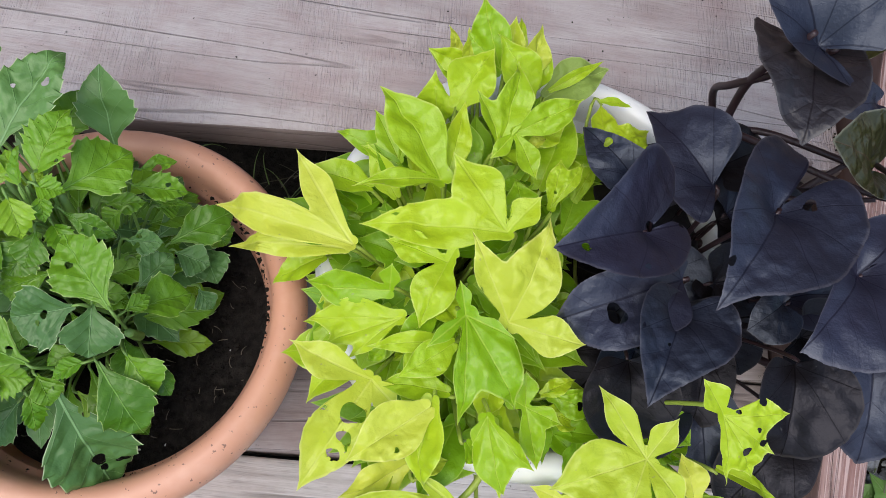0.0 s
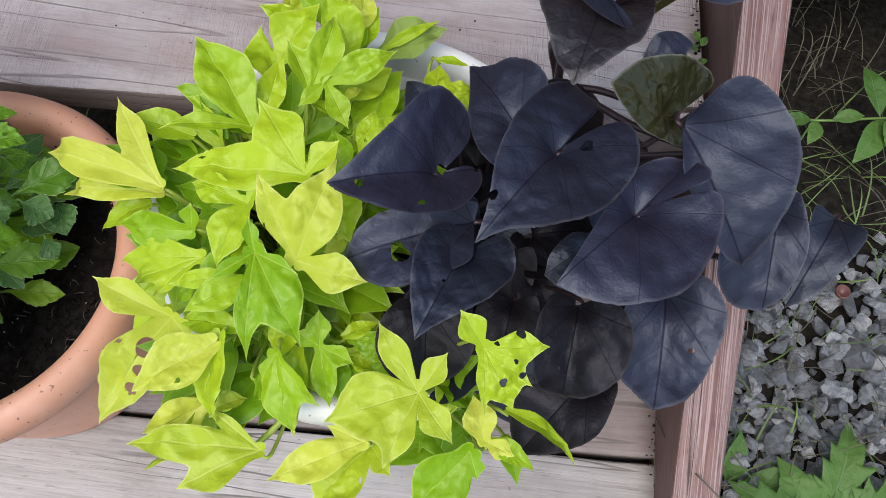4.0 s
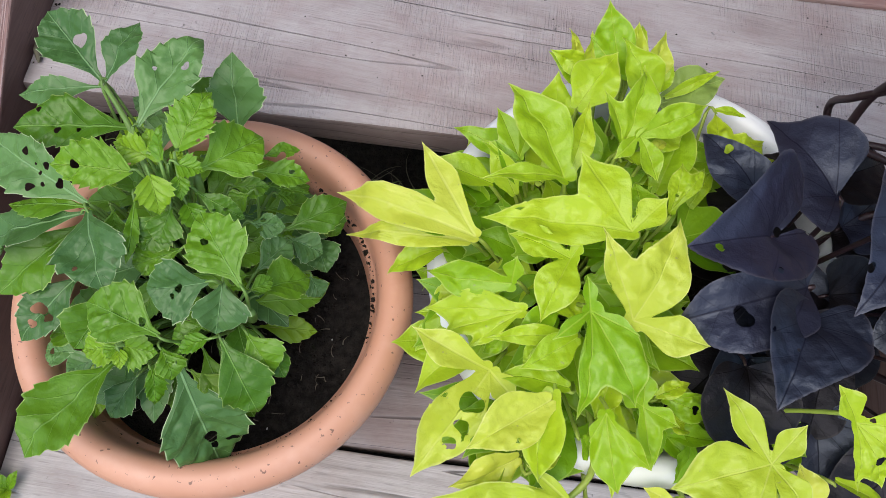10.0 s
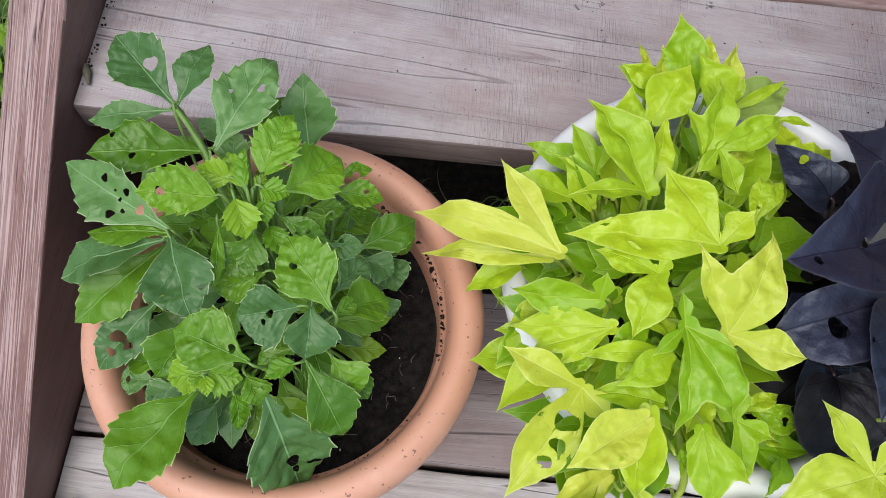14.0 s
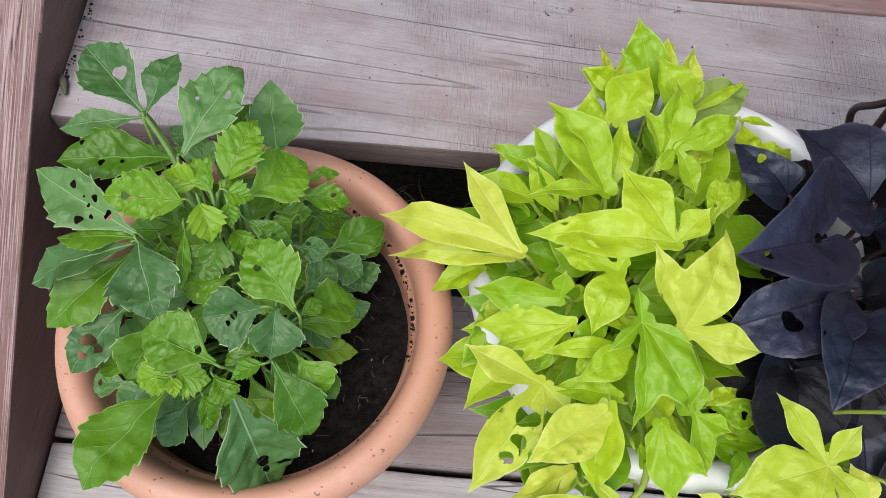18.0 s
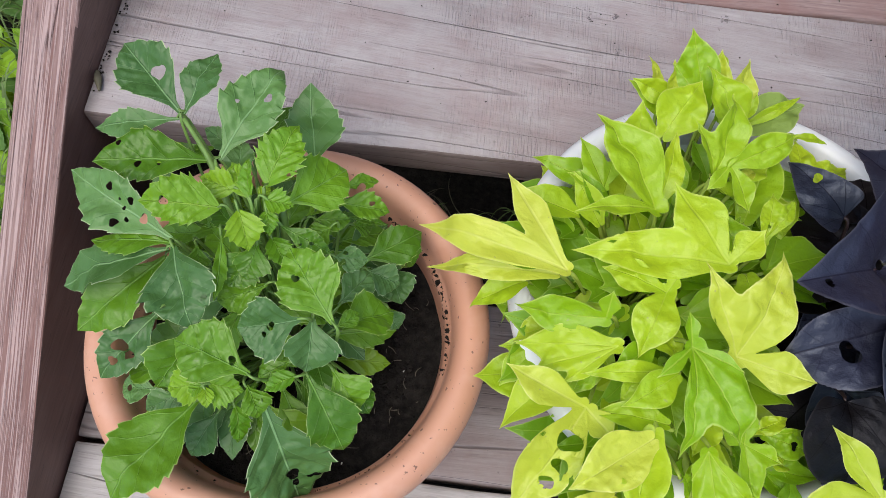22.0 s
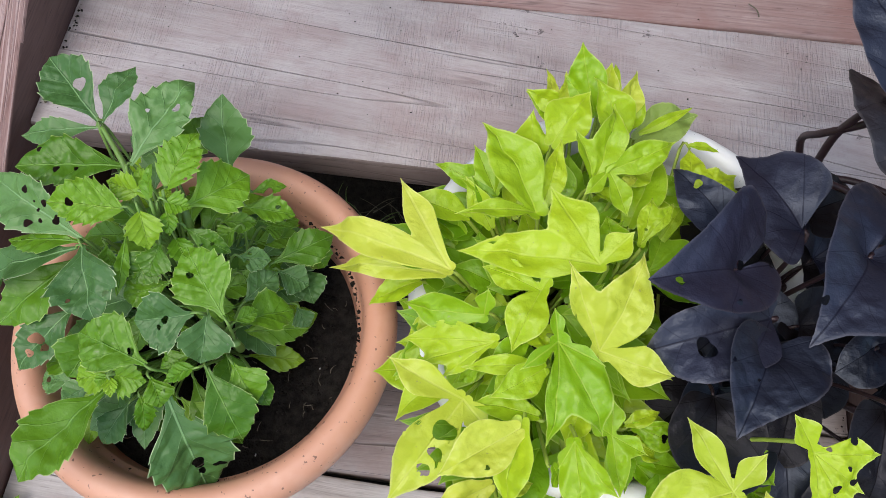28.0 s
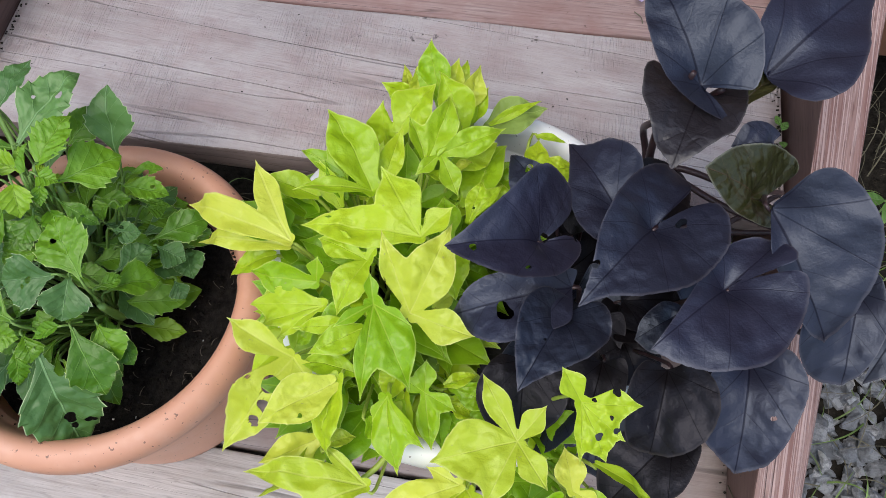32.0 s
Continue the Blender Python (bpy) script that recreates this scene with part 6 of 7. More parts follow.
vine_leaf(dark_vine, (0.290, 0.216, 0.364), (0.201, 0.182, 0.352), (-0.054, -0.207, 0.977), 0.5, None, M_BLACK, sides=(((0.86, 0.21), (0.66, 0.33), (0.36, 0.33), (0.10, 0.24)), ((0.77, 0.18), (0.50, 0.21), (0.17, 0.16), (-0.06, 0.08))), seed=156, arch=0.07, wave=0.045, rip=0.02, twist=-0.09, fold=0.4, holes=[(0.574, 0.089, 0.070)], label="insect-chewed leaf", root=(0.290, 0.248, 0.200), stem=M_STEM_DARK)
vine_leaf(dark_vine, (0.364, 0.364, 0.436), (0.323, 0.449, 0.448), (-0.152, -0.211, 0.966), 0.5, None, M_BLACK, sides=(((0.76, 0.18), (0.45, 0.26), (0.11, 0.26), (-0.20, 0.15), (-0.37, 0.01), (-0.34, -0.10)), ((0.57, 0.35), (0.23, 0.49), (-0.04, 0.46), (-0.22, 0.35), (-0.22, 0.21))), seed=157, arch=0.07, wave=0.045, rip=0.02, twist=-0.13, fold=0.22, cone=0.18)
vine_leaf(dark_vine, (0.370, 0.376, 0.412), (0.346, 0.289, 0.432), (0.049, 0.212, 0.976), 0.5, None, M_DULL, sides=(((0.83, 0.17), (0.55, 0.35), (0.15, 0.38), (-0.08, 0.27)), ((0.84, 0.20), (0.51, 0.41), (0.14, 0.49), (-0.10, 0.45), (-0.15, 0.26))), seed=158, arch=0.07, wave=0.06, rip=0.02, twist=-0.01, fold=0.2)
vine_leaf(dark_vine, (0.420, 0.391, 0.430), (0.511, 0.501, 0.412), (0.169, 0.021, 0.985), 0.5, None, M_BLACK, sides=(((0.80, 0.21), (0.48, 0.32), (0.18, 0.26), (0.02, 0.12)), ((0.69, 0.11), (0.42, 0.26), (0.15, 0.35), (-0.03, 0.30), (-0.08, 0.20), (-0.06, 0.09))), seed=159, arch=0.07, wave=0.045, rip=0.02, twist=0.01, fold=0.12, cone=0.08)
vine_leaf(dark_vine, (0.423, 0.304, 0.378), (0.370, 0.300, 0.416), (0.575, -0.287, 0.766), 0.5, None, M_BRONZE, sides=(((0.87, 0.21), (0.50, 0.37), (0.09, 0.35), (-0.23, 0.30), (-0.41, 0.01)), ((0.77, 0.29), (0.39, 0.51), (-0.11, 0.64), (-0.45, 0.62), (-0.56, 0.48))), seed=160, arch=0.07, wave=0.05, rip=0.02, twist=0.11, fold=0.1, cone=0.14)
vine_leaf(dark_vine, (0.438, 0.362, 0.372), (0.405, 0.354, 0.370), (-0.001, -0.258, 0.966), 0.5, None, M_BLACK, sides=(((0.77, 0.27), (0.30, 0.39), (-0.15, 0.20)), ((0.67, 0.44), (0.18, 0.49), (-0.21, 0.17))), seed=161, arch=0.07, wave=0.045, rip=0.02, twist=-0.14, fold=0.1)
vine_leaf(dark_vine, (0.512, 0.254, 0.338), (0.511, 0.189, 0.300), (-0.224, -0.492, 0.841), 0.5, None, M_BLACK, sides=(((0.78, 0.18), (0.38, 0.30), (0.06, 0.27), (-0.21, 0.11)), ((0.97, 0.28), (0.72, 0.47), (0.38, 0.49), (-0.04, 0.31))), seed=162, arch=0.07, wave=0.045, rip=0.02, twist=-0.11, fold=0.25, root=(0.500, 0.235, 0.285), stem=M_STEM_DARK)
vine_leaf(dark_vine, (0.579, 0.275, 0.296), (0.541, 0.203, 0.270), (-0.250, -0.209, 0.945), 0.5, None, M_BLACK, sides=(((0.75, 0.16), (0.37, 0.26), (0.03, 0.23)), ((0.67, 0.07), (0.30, 0.17), (-0.01, 0.17))), seed=163, arch=0.07, wave=0.045, rip=0.02, twist=-0.07, fold=0.25, root=(0.500, 0.235, 0.285), stem=M_STEM_DARK)
vine_leaf(dark_vine, (0.429, 0.182, 0.340), (0.429, 0.107, 0.300), (-0.154, -0.466, 0.871), 0.5, None, M_BLACK, sides=(((0.83, 0.25), (0.43, 0.40), (0.09, 0.46), (-0.16, 0.32), (-0.17, 0.11)), ((0.87, 0.15), (0.63, 0.36), (0.29, 0.37), (0.04, 0.23))), seed=164, arch=0.07, wave=0.045, rip=0.02, twist=-0.03, fold=0.3, holes=[(0.416, 0.220, 0.023)], label="insect-chewed leaf", root=(0.410, 0.150, 0.300), stem=M_STEM_DARK)
vine_leaf(dark_vine, (0.365, 0.162, 0.356), (0.359, 0.105, 0.332), (-0.141, -0.374, 0.917), 0.5, None, M_BLACK_SHADED, sides=(((0.92, 0.27), (0.63, 0.55), (0.24, 0.61), (-0.05, 0.48), (-0.15, 0.19)), ((0.95, 0.25), (0.65, 0.37), (0.20, 0.40), (-0.06, 0.23))), seed=165, arch=0.07, wave=0.06, rip=0.02, twist=-0.06, fold=0.42, root=(0.320, 0.227, 0.200), stem=M_STEM_DARK)
vine_leaf(dark_vine, (0.382, 0.128, 0.304), (0.336, 0.071, 0.276), (-0.242, -0.262, 0.934), 0.5, None, M_BLACK_SHADED, sides=(((0.71, 0.24), (0.35, 0.40), (-0.01, 0.31), (-0.14, 0.15)), ((0.81, 0.25), (0.49, 0.37), (0.13, 0.26))), seed=166, arch=0.07, wave=0.045, rip=0.02, twist=0.15, fold=0.25, root=(0.327, 0.213, 0.200), stem=M_STEM_DARK)
vine_leaf(dark_vine, (0.262, 0.165, 0.322), (0.265, 0.113, 0.300), (-0.007, -0.389, 0.921), 0.5, None, M_BLACK_SHADED, sides=(((0.89, 0.37), (0.51, 0.61), (0.08, 0.51), (-0.12, 0.25)), ((0.93, 0.39), (0.58, 0.61), (0.21, 0.57), (-0.06, 0.33))), seed=167, arch=0.07, wave=0.045, rip=0.02, twist=-0.04, fold=0.2, root=(0.279, 0.228, 0.200), stem=M_STEM_DARK)
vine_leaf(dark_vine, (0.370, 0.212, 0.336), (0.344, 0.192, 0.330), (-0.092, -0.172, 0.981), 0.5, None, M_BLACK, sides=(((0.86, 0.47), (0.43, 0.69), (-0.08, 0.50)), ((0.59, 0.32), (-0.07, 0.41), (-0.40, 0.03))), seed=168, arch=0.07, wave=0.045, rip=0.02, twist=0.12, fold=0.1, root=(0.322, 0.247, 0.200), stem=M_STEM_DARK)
vine_leaf(dark_vine, (0.325, 0.180, 0.300), (0.317, 0.127, 0.280), (-0.098, -0.339, 0.936), 0.5, None, M_BLACK_SHADED, sides=(((0.76, 0.33), (0.21, 0.39), (-0.13, 0.24)), ((0.77, 0.32), (0.34, 0.46), (-0.05, 0.28))), seed=169, arch=0.07, wave=0.045, rip=0.02, twist=0.15, fold=0.2, root=(0.304, 0.234, 0.200), stem=M_STEM_DARK)
vine_leaf(dark_vine, (0.343, 0.203, 0.290), (0.360, 0.172, 0.275), (0.044, -0.417, 0.908), 0.5, None, M_BLACK_SHADED, sides=(((0.91, 0.41), (0.49, 0.62), (-0.05, 0.52)), ((0.68, 0.50), (0.03, 0.57), (-0.34, 0.24))), seed=170, arch=0.07, wave=0.045, rip=0.02, twist=-0.06, fold=0.1, root=(0.311, 0.243, 0.200), stem=M_STEM_DARK)
vine_leaf(dark_vine, (0.405, 0.374, 0.402), (0.436, 0.409, 0.405), (-0.276, 0.162, 0.947), 0.300, [], M_BRONZE, arch=0.05, fold=0.45, wave=0.06, seed=190, label="young folded bronze-green leaf")

# ---- stems of the plants ----
for name, plant, mat, pts, rad in (
    ("stem", dahlia, M_STEM_GREEN, [(-0.165, 0.215, 0.165), (-0.175, 0.23, 0.24), (-0.196, 0.262, 0.315), (-0.215, 0.293, 0.328), (-0.240, 0.322, 0.334)], [0.0038, 0.0034, 0.0028, 0.0024, 0.0018]),
    ("stem", dahlia, M_STEM_GREEN, [(-0.16, 0.21, 0.165), (-0.15, 0.225, 0.25), (-0.148, 0.252, 0.345)], [0.005, 0.0045, 0.003]),
    ("stem", dahlia, M_STEM_GREEN, [(-0.165, 0.205, 0.165), (-0.19, 0.17, 0.22), (-0.192, 0.133, 0.285)], [0.0045, 0.004, 0.003]),
    ("stem", dahlia, M_STEM_GREEN, [(-0.15, 0.205, 0.165), (-0.115, 0.18, 0.23), (-0.098, 0.166, 0.30)], [0.0045, 0.004, 0.0032]),
    ("stem", dark_vine, M_STEM_DARK, [(0.315, 0.30, 0.20), (0.345, 0.36, 0.245), (0.356, 0.398, 0.262), (0.347, 0.412, 0.295), (0.345, 0.392, 0.335), (0.362, 0.378, 0.375), (0.385, 0.372, 0.418)], [0.0035, 0.0035, 0.0035, 0.0033, 0.0032, 0.003, 0.0025]),
    ("stem", dark_vine, M_STEM_DARK, [(0.32, 0.31, 0.20), (0.352, 0.365, 0.26), (0.352, 0.382, 0.315), (0.352, 0.384, 0.36), (0.357, 0.366, 0.44)], [0.004, 0.004, 0.0036, 0.0033, 0.0022]),
    ("stem", dark_vine, M_STEM_DARK, [(0.352, 0.372, 0.30), (0.378, 0.350, 0.315), (0.41, 0.325, 0.325), (0.45, 0.30, 0.34), (0.462, 0.29, 0.36)], [0.0034, 0.003, 0.0028, 0.0026, 0.0022]),
    ("stem", dark_vine, M_STEM_DARK, [(0.30, 0.27, 0.19), (0.38, 0.26, 0.262), (0.46, 0.25, 0.262), (0.50, 0.235, 0.285)], [0.0042, 0.0038, 0.0032, 0.0024]),
    ("stem", dark_vine, M_STEM_DARK, [(0.30, 0.25, 0.19), (0.36, 0.20, 0.255), (0.40, 0.17, 0.285), (0.41, 0.15, 0.30)], [0.0042, 0.0036, 0.003, 0.0022]),
    ("stem", dark_vine, M_STEM_DARK, [(0.30, 0.28, 0.19), (0.37, 0.30, 0.262), (0.43, 0.34, 0.265), (0.47, 0.36, 0.30)], [0.0042, 0.0036, 0.003, 0.0022]),
    ("stem", dark_vine, M_STEM_DARK, [(0.33, 0.29, 0.21), (0.375, 0.315, 0.285), (0.415, 0.312, 0.30), (0.455, 0.305, 0.325)], [0.0034, 0.003, 0.0026, 0.002]),
    ("stem", dark_vine, M_STEM_DARK, [(0.33, 0.28, 0.21), (0.385, 0.298, 0.275), (0.43, 0.288, 0.282), (0.475, 0.272, 0.30)], [0.0034, 0.003, 0.0026, 0.002]),
    ("stem", dark_vine, M_STEM_DARK, [(0.352, 0.378, 0.29), (0.385, 0.372, 0.30), (0.42, 0.352, 0.312), (0.45, 0.325, 0.33), (0.455, 0.30, 0.35)], [0.0032, 0.003, 0.0028, 0.0024, 0.002]),
    ("stem", lime_vine, M_STEM_LIME, [(0.15, 0.22, 0.19), (0.16, 0.14, 0.265), (0.165, 0.09, 0.275), (0.145, 0.062, 0.27)], [0.0034, 0.0032, 0.0028, 0.0022]),
):
    st = tube(pts, rad, name, mat, plant, sides=10)
    st.matrix_parent_inverse = Matrix.Translation(-plant.location)

# ---- the lower leaves that fill each plant ----
rf = random.Random(21)
for i in range(150):
    a, r = rf.uniform(0, 2 * math.pi), math.sqrt(rf.random())
    x, y = 0.128 + 0.084 * r * math.cos(a), 0.236 + 0.132 * r * math.sin(a)
    z = 0.318 - 0.050 * r + rf.uniform(-0.036, 0.004)
    h = a + rf.uniform(-1.0, 1.0)
    ln = rf.uniform(0.040, 0.068)
    tip = (x + ln * math.cos(h), y + ln * math.sin(h), z + ln * rf.uniform(-0.55, 0.25))
    lobes = [[], [(42, 0.66, 0.13), (-46, 0.6, 0.13)], [(55, 0.6, 0.14)], [(-40, 0.72, 0.13)], []][i % 5]
    vine_leaf(lime_vine, (x, y, z), tip, (0.4 * math.cos(a) + rf.uniform(-0.3, 0.3), 0.4 * math.sin(a) - 0.05 + rf.uniform(-0.3, 0.3), 1), rf.uniform(0.22, 0.34), lobes, (M_LIME_SHADED, M_LIME, M_LIME_SHADED)[i % 3], arch=rf.uniform(0.03, 0.14), fold=rf.uniform(0.1, 0.45), seed=300 + i, twist=rf.uniform(-0.5, 0.5), root=(0.13 + 0.4 * (x - 0.13), 0.24 + 0.4 * (y - 0.24), 0.19), stem=M_STEM_LIME)
for i in range(90):
    a, r = rf.uniform(0, 2 * math.pi), math.sqrt(rf.random())
    x, y = -0.175 + 0.074 * r * math.cos(a), 0.212 + 0.096 * r * math.sin(a)
    z = 0.292 - 0.075 * r + rf.uniform(-0.03, 0.004)
    h = a + rf.uniform(-0.8, 0.8)
    ln = rf.uniform(0.04, 0.06)
    tip = (x + ln * math.cos(h), y + ln * math.sin(h), z - ln * rf.uniform(0.0, 0.45))
    toothed_leaf(dahlia, (x, y, z), tip, (0.35 * math.cos(a), 0.35 * math.sin(a) - 0.05, 1), rf.uniform(0.24, 0.33), (M_GREEN, M_BLUEGREEN, M_GREEN, M_NEWGREEN)[i % 4], arch=rf.uniform(0.03, 0.1), fold=rf.uniform(0.1, 0.25), seed=400 + i, teeth=7, bite=0.12, root=(-0.165 + 0.3 * (x + 0.165), 0.21 + 0.3 * (y - 0.21), 0.17))
for i in range(36):
    a, r = rf.uniform(0.0, math.pi), math.sqrt(rf.random())
    x, y = -0.172 + 0.080 * r * math.cos(a), 0.250 + 0.058 * r * math.sin(a)
    z = 0.290 - 0.050 * r + rf.uniform(-0.03, 0.0)
    h, ln = a + rf.uniform(-0.9, 0.9), rf.uniform(0.038, 0.056)
    tip = (x + ln * math.cos(h), y + ln * math.sin(h), z - ln * rf.uniform(0.0, 0.4))
    toothed_leaf(dahlia, (x, y, z), tip, (0.3 * math.cos(a), 0.3 * math.sin(a), 1), rf.uniform(0.25, 0.34), (M_GREEN, M_NEWGREEN, M_GREEN, M_BLUEGREEN)[i % 4], arch=0.06, fold=0.2, seed=1100 + i, teeth=7, bite=0.13, root=(-0.165 + 0.3 * (x + 0.165), 0.21 + 0.3 * (y - 0.21), 0.17))
for i in range(30):
    x, y = 0.262 + 0.155 * rf.random(), 0.135 + 0.205 * rf.random()
    z = rf.uniform(0.255, 0.305) - 0.25 * max(0.0, x - 0.36)
    h, ln = math.degrees(math.atan2(y - 0.25, x - 0.30)) + rf.uniform(-60, 60), rf.uniform(0.045, 0.07)
    tip = (x + ln * math.cos(radians(h)), y + ln * math.sin(radians(h)), z - 0.02)
    vine_leaf(dark_vine, (x, y, z), tip, (rf.uniform(-0.4, 0.4), rf.uniform(-0.4, 0.4), 1), 0.5, None, (M_BLACK_SHADED, M_BLACK)[i % 3 == 0], arch=0.05, fold=0.25, rip=0.02, seed=500 + i, root=(0.30 + 0.4 * (x - 0.3), 0.26 + 0.4 * (y - 0.26), 0.19), stem=M_STEM_DARK)

for i in range(26):
    a = radians(25 + 150 * i / 25)
    k = rf.uniform(0.55, 0.8)
    x, y = 0.122 + 0.092 * k * math.cos(a), 0.238 + 0.112 * k * math.sin(a)
    h, ln = a + rf.uniform(-0.7, 0.7), rf.uniform(0.036, 0.052)
    z = rf.uniform(0.285, 0.322)
    vine_leaf(lime_vine, (x, y, z), (x + ln * math.cos(h), y + ln * math.sin(h), z + rf.uniform(-0.004, 0.02)), (0.3 * math.cos(a) + rf.uniform(-0.3, 0.3), 0.3 * math.sin(a) + rf.uniform(-0.3, 0.3), 1), rf.uniform(0.20, 0.28), [[], [(45, 0.7, 0.15), (-42, 0.6, 0.15)], []][i % 3], (M_LIME, M_LIME_SHADED)[i % 2], arch=0.04, fold=0.35, seed=1000 + i, twist=rf.uniform(-0.4, 0.4), root=(0.13, 0.26, 0.19), stem=M_STEM_LIME)
for i in range(18):
    x, y = rf.uniform(0.175, 0.225), rf.uniform(0.26, 0.345)
    h, ln = rf.uniform(-0.6, 1.9), rf.uniform(0.04, 0.06)
    z = rf.uniform(0.27, 0.305)
    vine_leaf(lime_vine, (x, y, z), (x + ln * math.cos(h), y + ln * math.sin(h), z + rf.uniform(-0.012, 0.012)), (rf.uniform(-0.2, 0.5), rf.uniform(-0.2, 0.4), 1), rf.uniform(0.26, 0.34), [[(45, 0.7, 0.15), (-42, 0.6, 0.15)], [], [(50, 0.7, 0.15)]][i % 3], M_LIME_SHADED, arch=0.07, fold=0.3, seed=950 + i, twist=rf.uniform(-0.4, 0.4), root=(0.17, 0.27, 0.19), stem=M_STEM_LIME)
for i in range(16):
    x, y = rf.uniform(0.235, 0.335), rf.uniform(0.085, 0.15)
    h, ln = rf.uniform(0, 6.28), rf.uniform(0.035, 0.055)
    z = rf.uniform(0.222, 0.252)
    vine_leaf(lime_vine, (x, y, z), (x + ln * math.cos(h), y + ln * math.sin(h), z + rf.uniform(-0.01, 0.006)), (rf.uniform(-0.3, 0.3), rf.uniform(-0.3, 0.3), 1), 0.26, [[(45, 0.7, 0.14), (-42, 0.6, 0.14)], []][i % 2], M_LIME_SHADED, arch=0.06, fold=0.3, seed=900 + i, twist=rf.uniform(-0.4, 0.4), root=(0.24, 0.17, 0.19), stem=M_STEM_LIME)

# ---- crumbs, perlite and scraps ----
def lump(bm, at, r, rnd, flat=0.7):
    """One small angular bit, the hull of a few random points."""
    vs = []
    for _ in range(9):
        d = Vector((rnd.gauss(0, 1), rnd.gauss(0, 1), rnd.gauss(0, 1))).normalized() * r * rnd.uniform(0.75, 1.0)
        vs.append(bm.verts.new((at[0] + d.x * 1.15, at[1] + d.y, at[2] + d.z * flat)))
    res = bmesh.ops.convex_hull(bm, input=vs)
    bmesh.ops.delete(bm, geom=[g for g in res["geom_interior"] if isinstance(g, bmesh.types.BMVert)], context="VERTS")


def scatter(name, spots, mat, label, category, seed):
    rnd = random.Random(seed)
    verts, faces = [], []
    for x, y, z, r in spots:
        bm = bmesh.new()
        lump(bm, (x, y, z), r, rnd)
        bm.verts.index_update()
        off = len(verts)
        verts += [tuple(v.co) for v in bm.verts]
        faces += [tuple(off + v.index for v in f.verts) for f in bm.faces]
        bm.free()
    return tagged(add_mesh(name, verts, faces, mat, smooth=False), label, category, kind="stuff")


rc = random.Random(8)
spots = []
for _ in range(230):
    a = radians(rc.choice((rc.uniform(-70, 75), rc.uniform(0, 60), rc.uniform(180, 330))))
    r = 0.1345 + abs(rc.gauss(0, 0.0025))
    zz = 0.2035 if r < 0.137 else 0.204 + (r - 0.137) * 2.5
    spots.append((TX + r * math.cos(a), TY + r * math.sin(a), min(zz, 0.215), rc.uniform(0.0005, 0.0008 + 0.0018 * rc.random() ** 2)))
for _ in range(240):
    a = radians(rc.gauss(28, 20))
    zz = rc.uniform(0.176, 0.206)
    spots.append((TX + 0.1335 * math.cos(a), TY + 0.1335 * math.sin(a), zz, rc.uniform(0.001, 0.0034)))
scatter("soil_crumbs", spots, M_EARTH, "dark soil crumbs stuck inside the terracotta rim", "soil crumbs", 1)
spots = [(TX + r * math.cos(a), TY + r * math.sin(a), 0.170 + rc.uniform(-0.001, 0.002), rc.uniform(0.0006, 0.0017)) for a, r in ((rc.uniform(0, 6.283), 0.122 * math.sqrt(rc.random())) for _ in range(34))]
scatter("perlite", spots, M_PERLITE, "small white perlite grains on the black soil", "perlite", 2)
spots = [(TX + r * math.cos(a), TY + r * math.sin(a), 0.168 + rc.uniform(-0.001, 0.003), rc.uniform(0.001, 0.0035)) for a, r in ((rc.uniform(0, 6.283), 0.126 * math.sqrt(rc.random())) for _ in range(1100))]
scatter("soil_crumbs", spots, M_SOIL, "loose black soil crumbs in the pot", "soil crumbs", 3)
spots = [(XR - 0.004 - abs(rc.gauss(0, 0.003)), rc.uniform(0.42, 0.62), RISE + 0.001, rc.uniform(0.0008, 0.0024)) for _ in range(70)]
spots += [(XL + 0.004 + abs(rc.gauss(0, 0.003)), rc.uniform(0.43, 0.66), RISE + 0.001, rc.uniform(0.0008, 0.0022)) for _ in range(60)]
spots += [(XR - 0.004 - abs(rc.gauss(0, 0.004)), rc.uniform(0.0, 0.25), 0.001, rc.uniform(0.0008, 0.002)) for _ in range(40)]
spots += [(rc.uniform(XL, XR), rc.uniform(0.42, 0.66), RISE + 0.0008, rc.uniform(0.0005, 0.0013)) for _ in range(70)]
scatter("dirt_crumbs", spots, M_EARTH, "dark dirt crumbs lying along the tread edges", "dirt", 4)

sprout = tagged(empty("seedling", (0.512, 0.498, RISE)), "tiny pale green seedling rooted in the tread seam", "seedling")
for i, (dx, dy, h) in enumerate(((-0.010, 0.002, 165), (0.002, 0.011, 60), (0.000, -0.013, 275), (-0.004, 0.022, 120))):
    b = (0.510 + dx * 0.3, 0.498 + dy * 0.6, RISE + 0.006)
    toothed_leaf(sprout, b, (b[0] + 0.011 * math.cos(radians(h)), b[1] + 0.011 * math.sin(radians(h)), RISE + 0.010), (0, 0, 1), 0.36, M_WEED, seed=60 + i, teeth=2, bite=0.0, fresh=True)

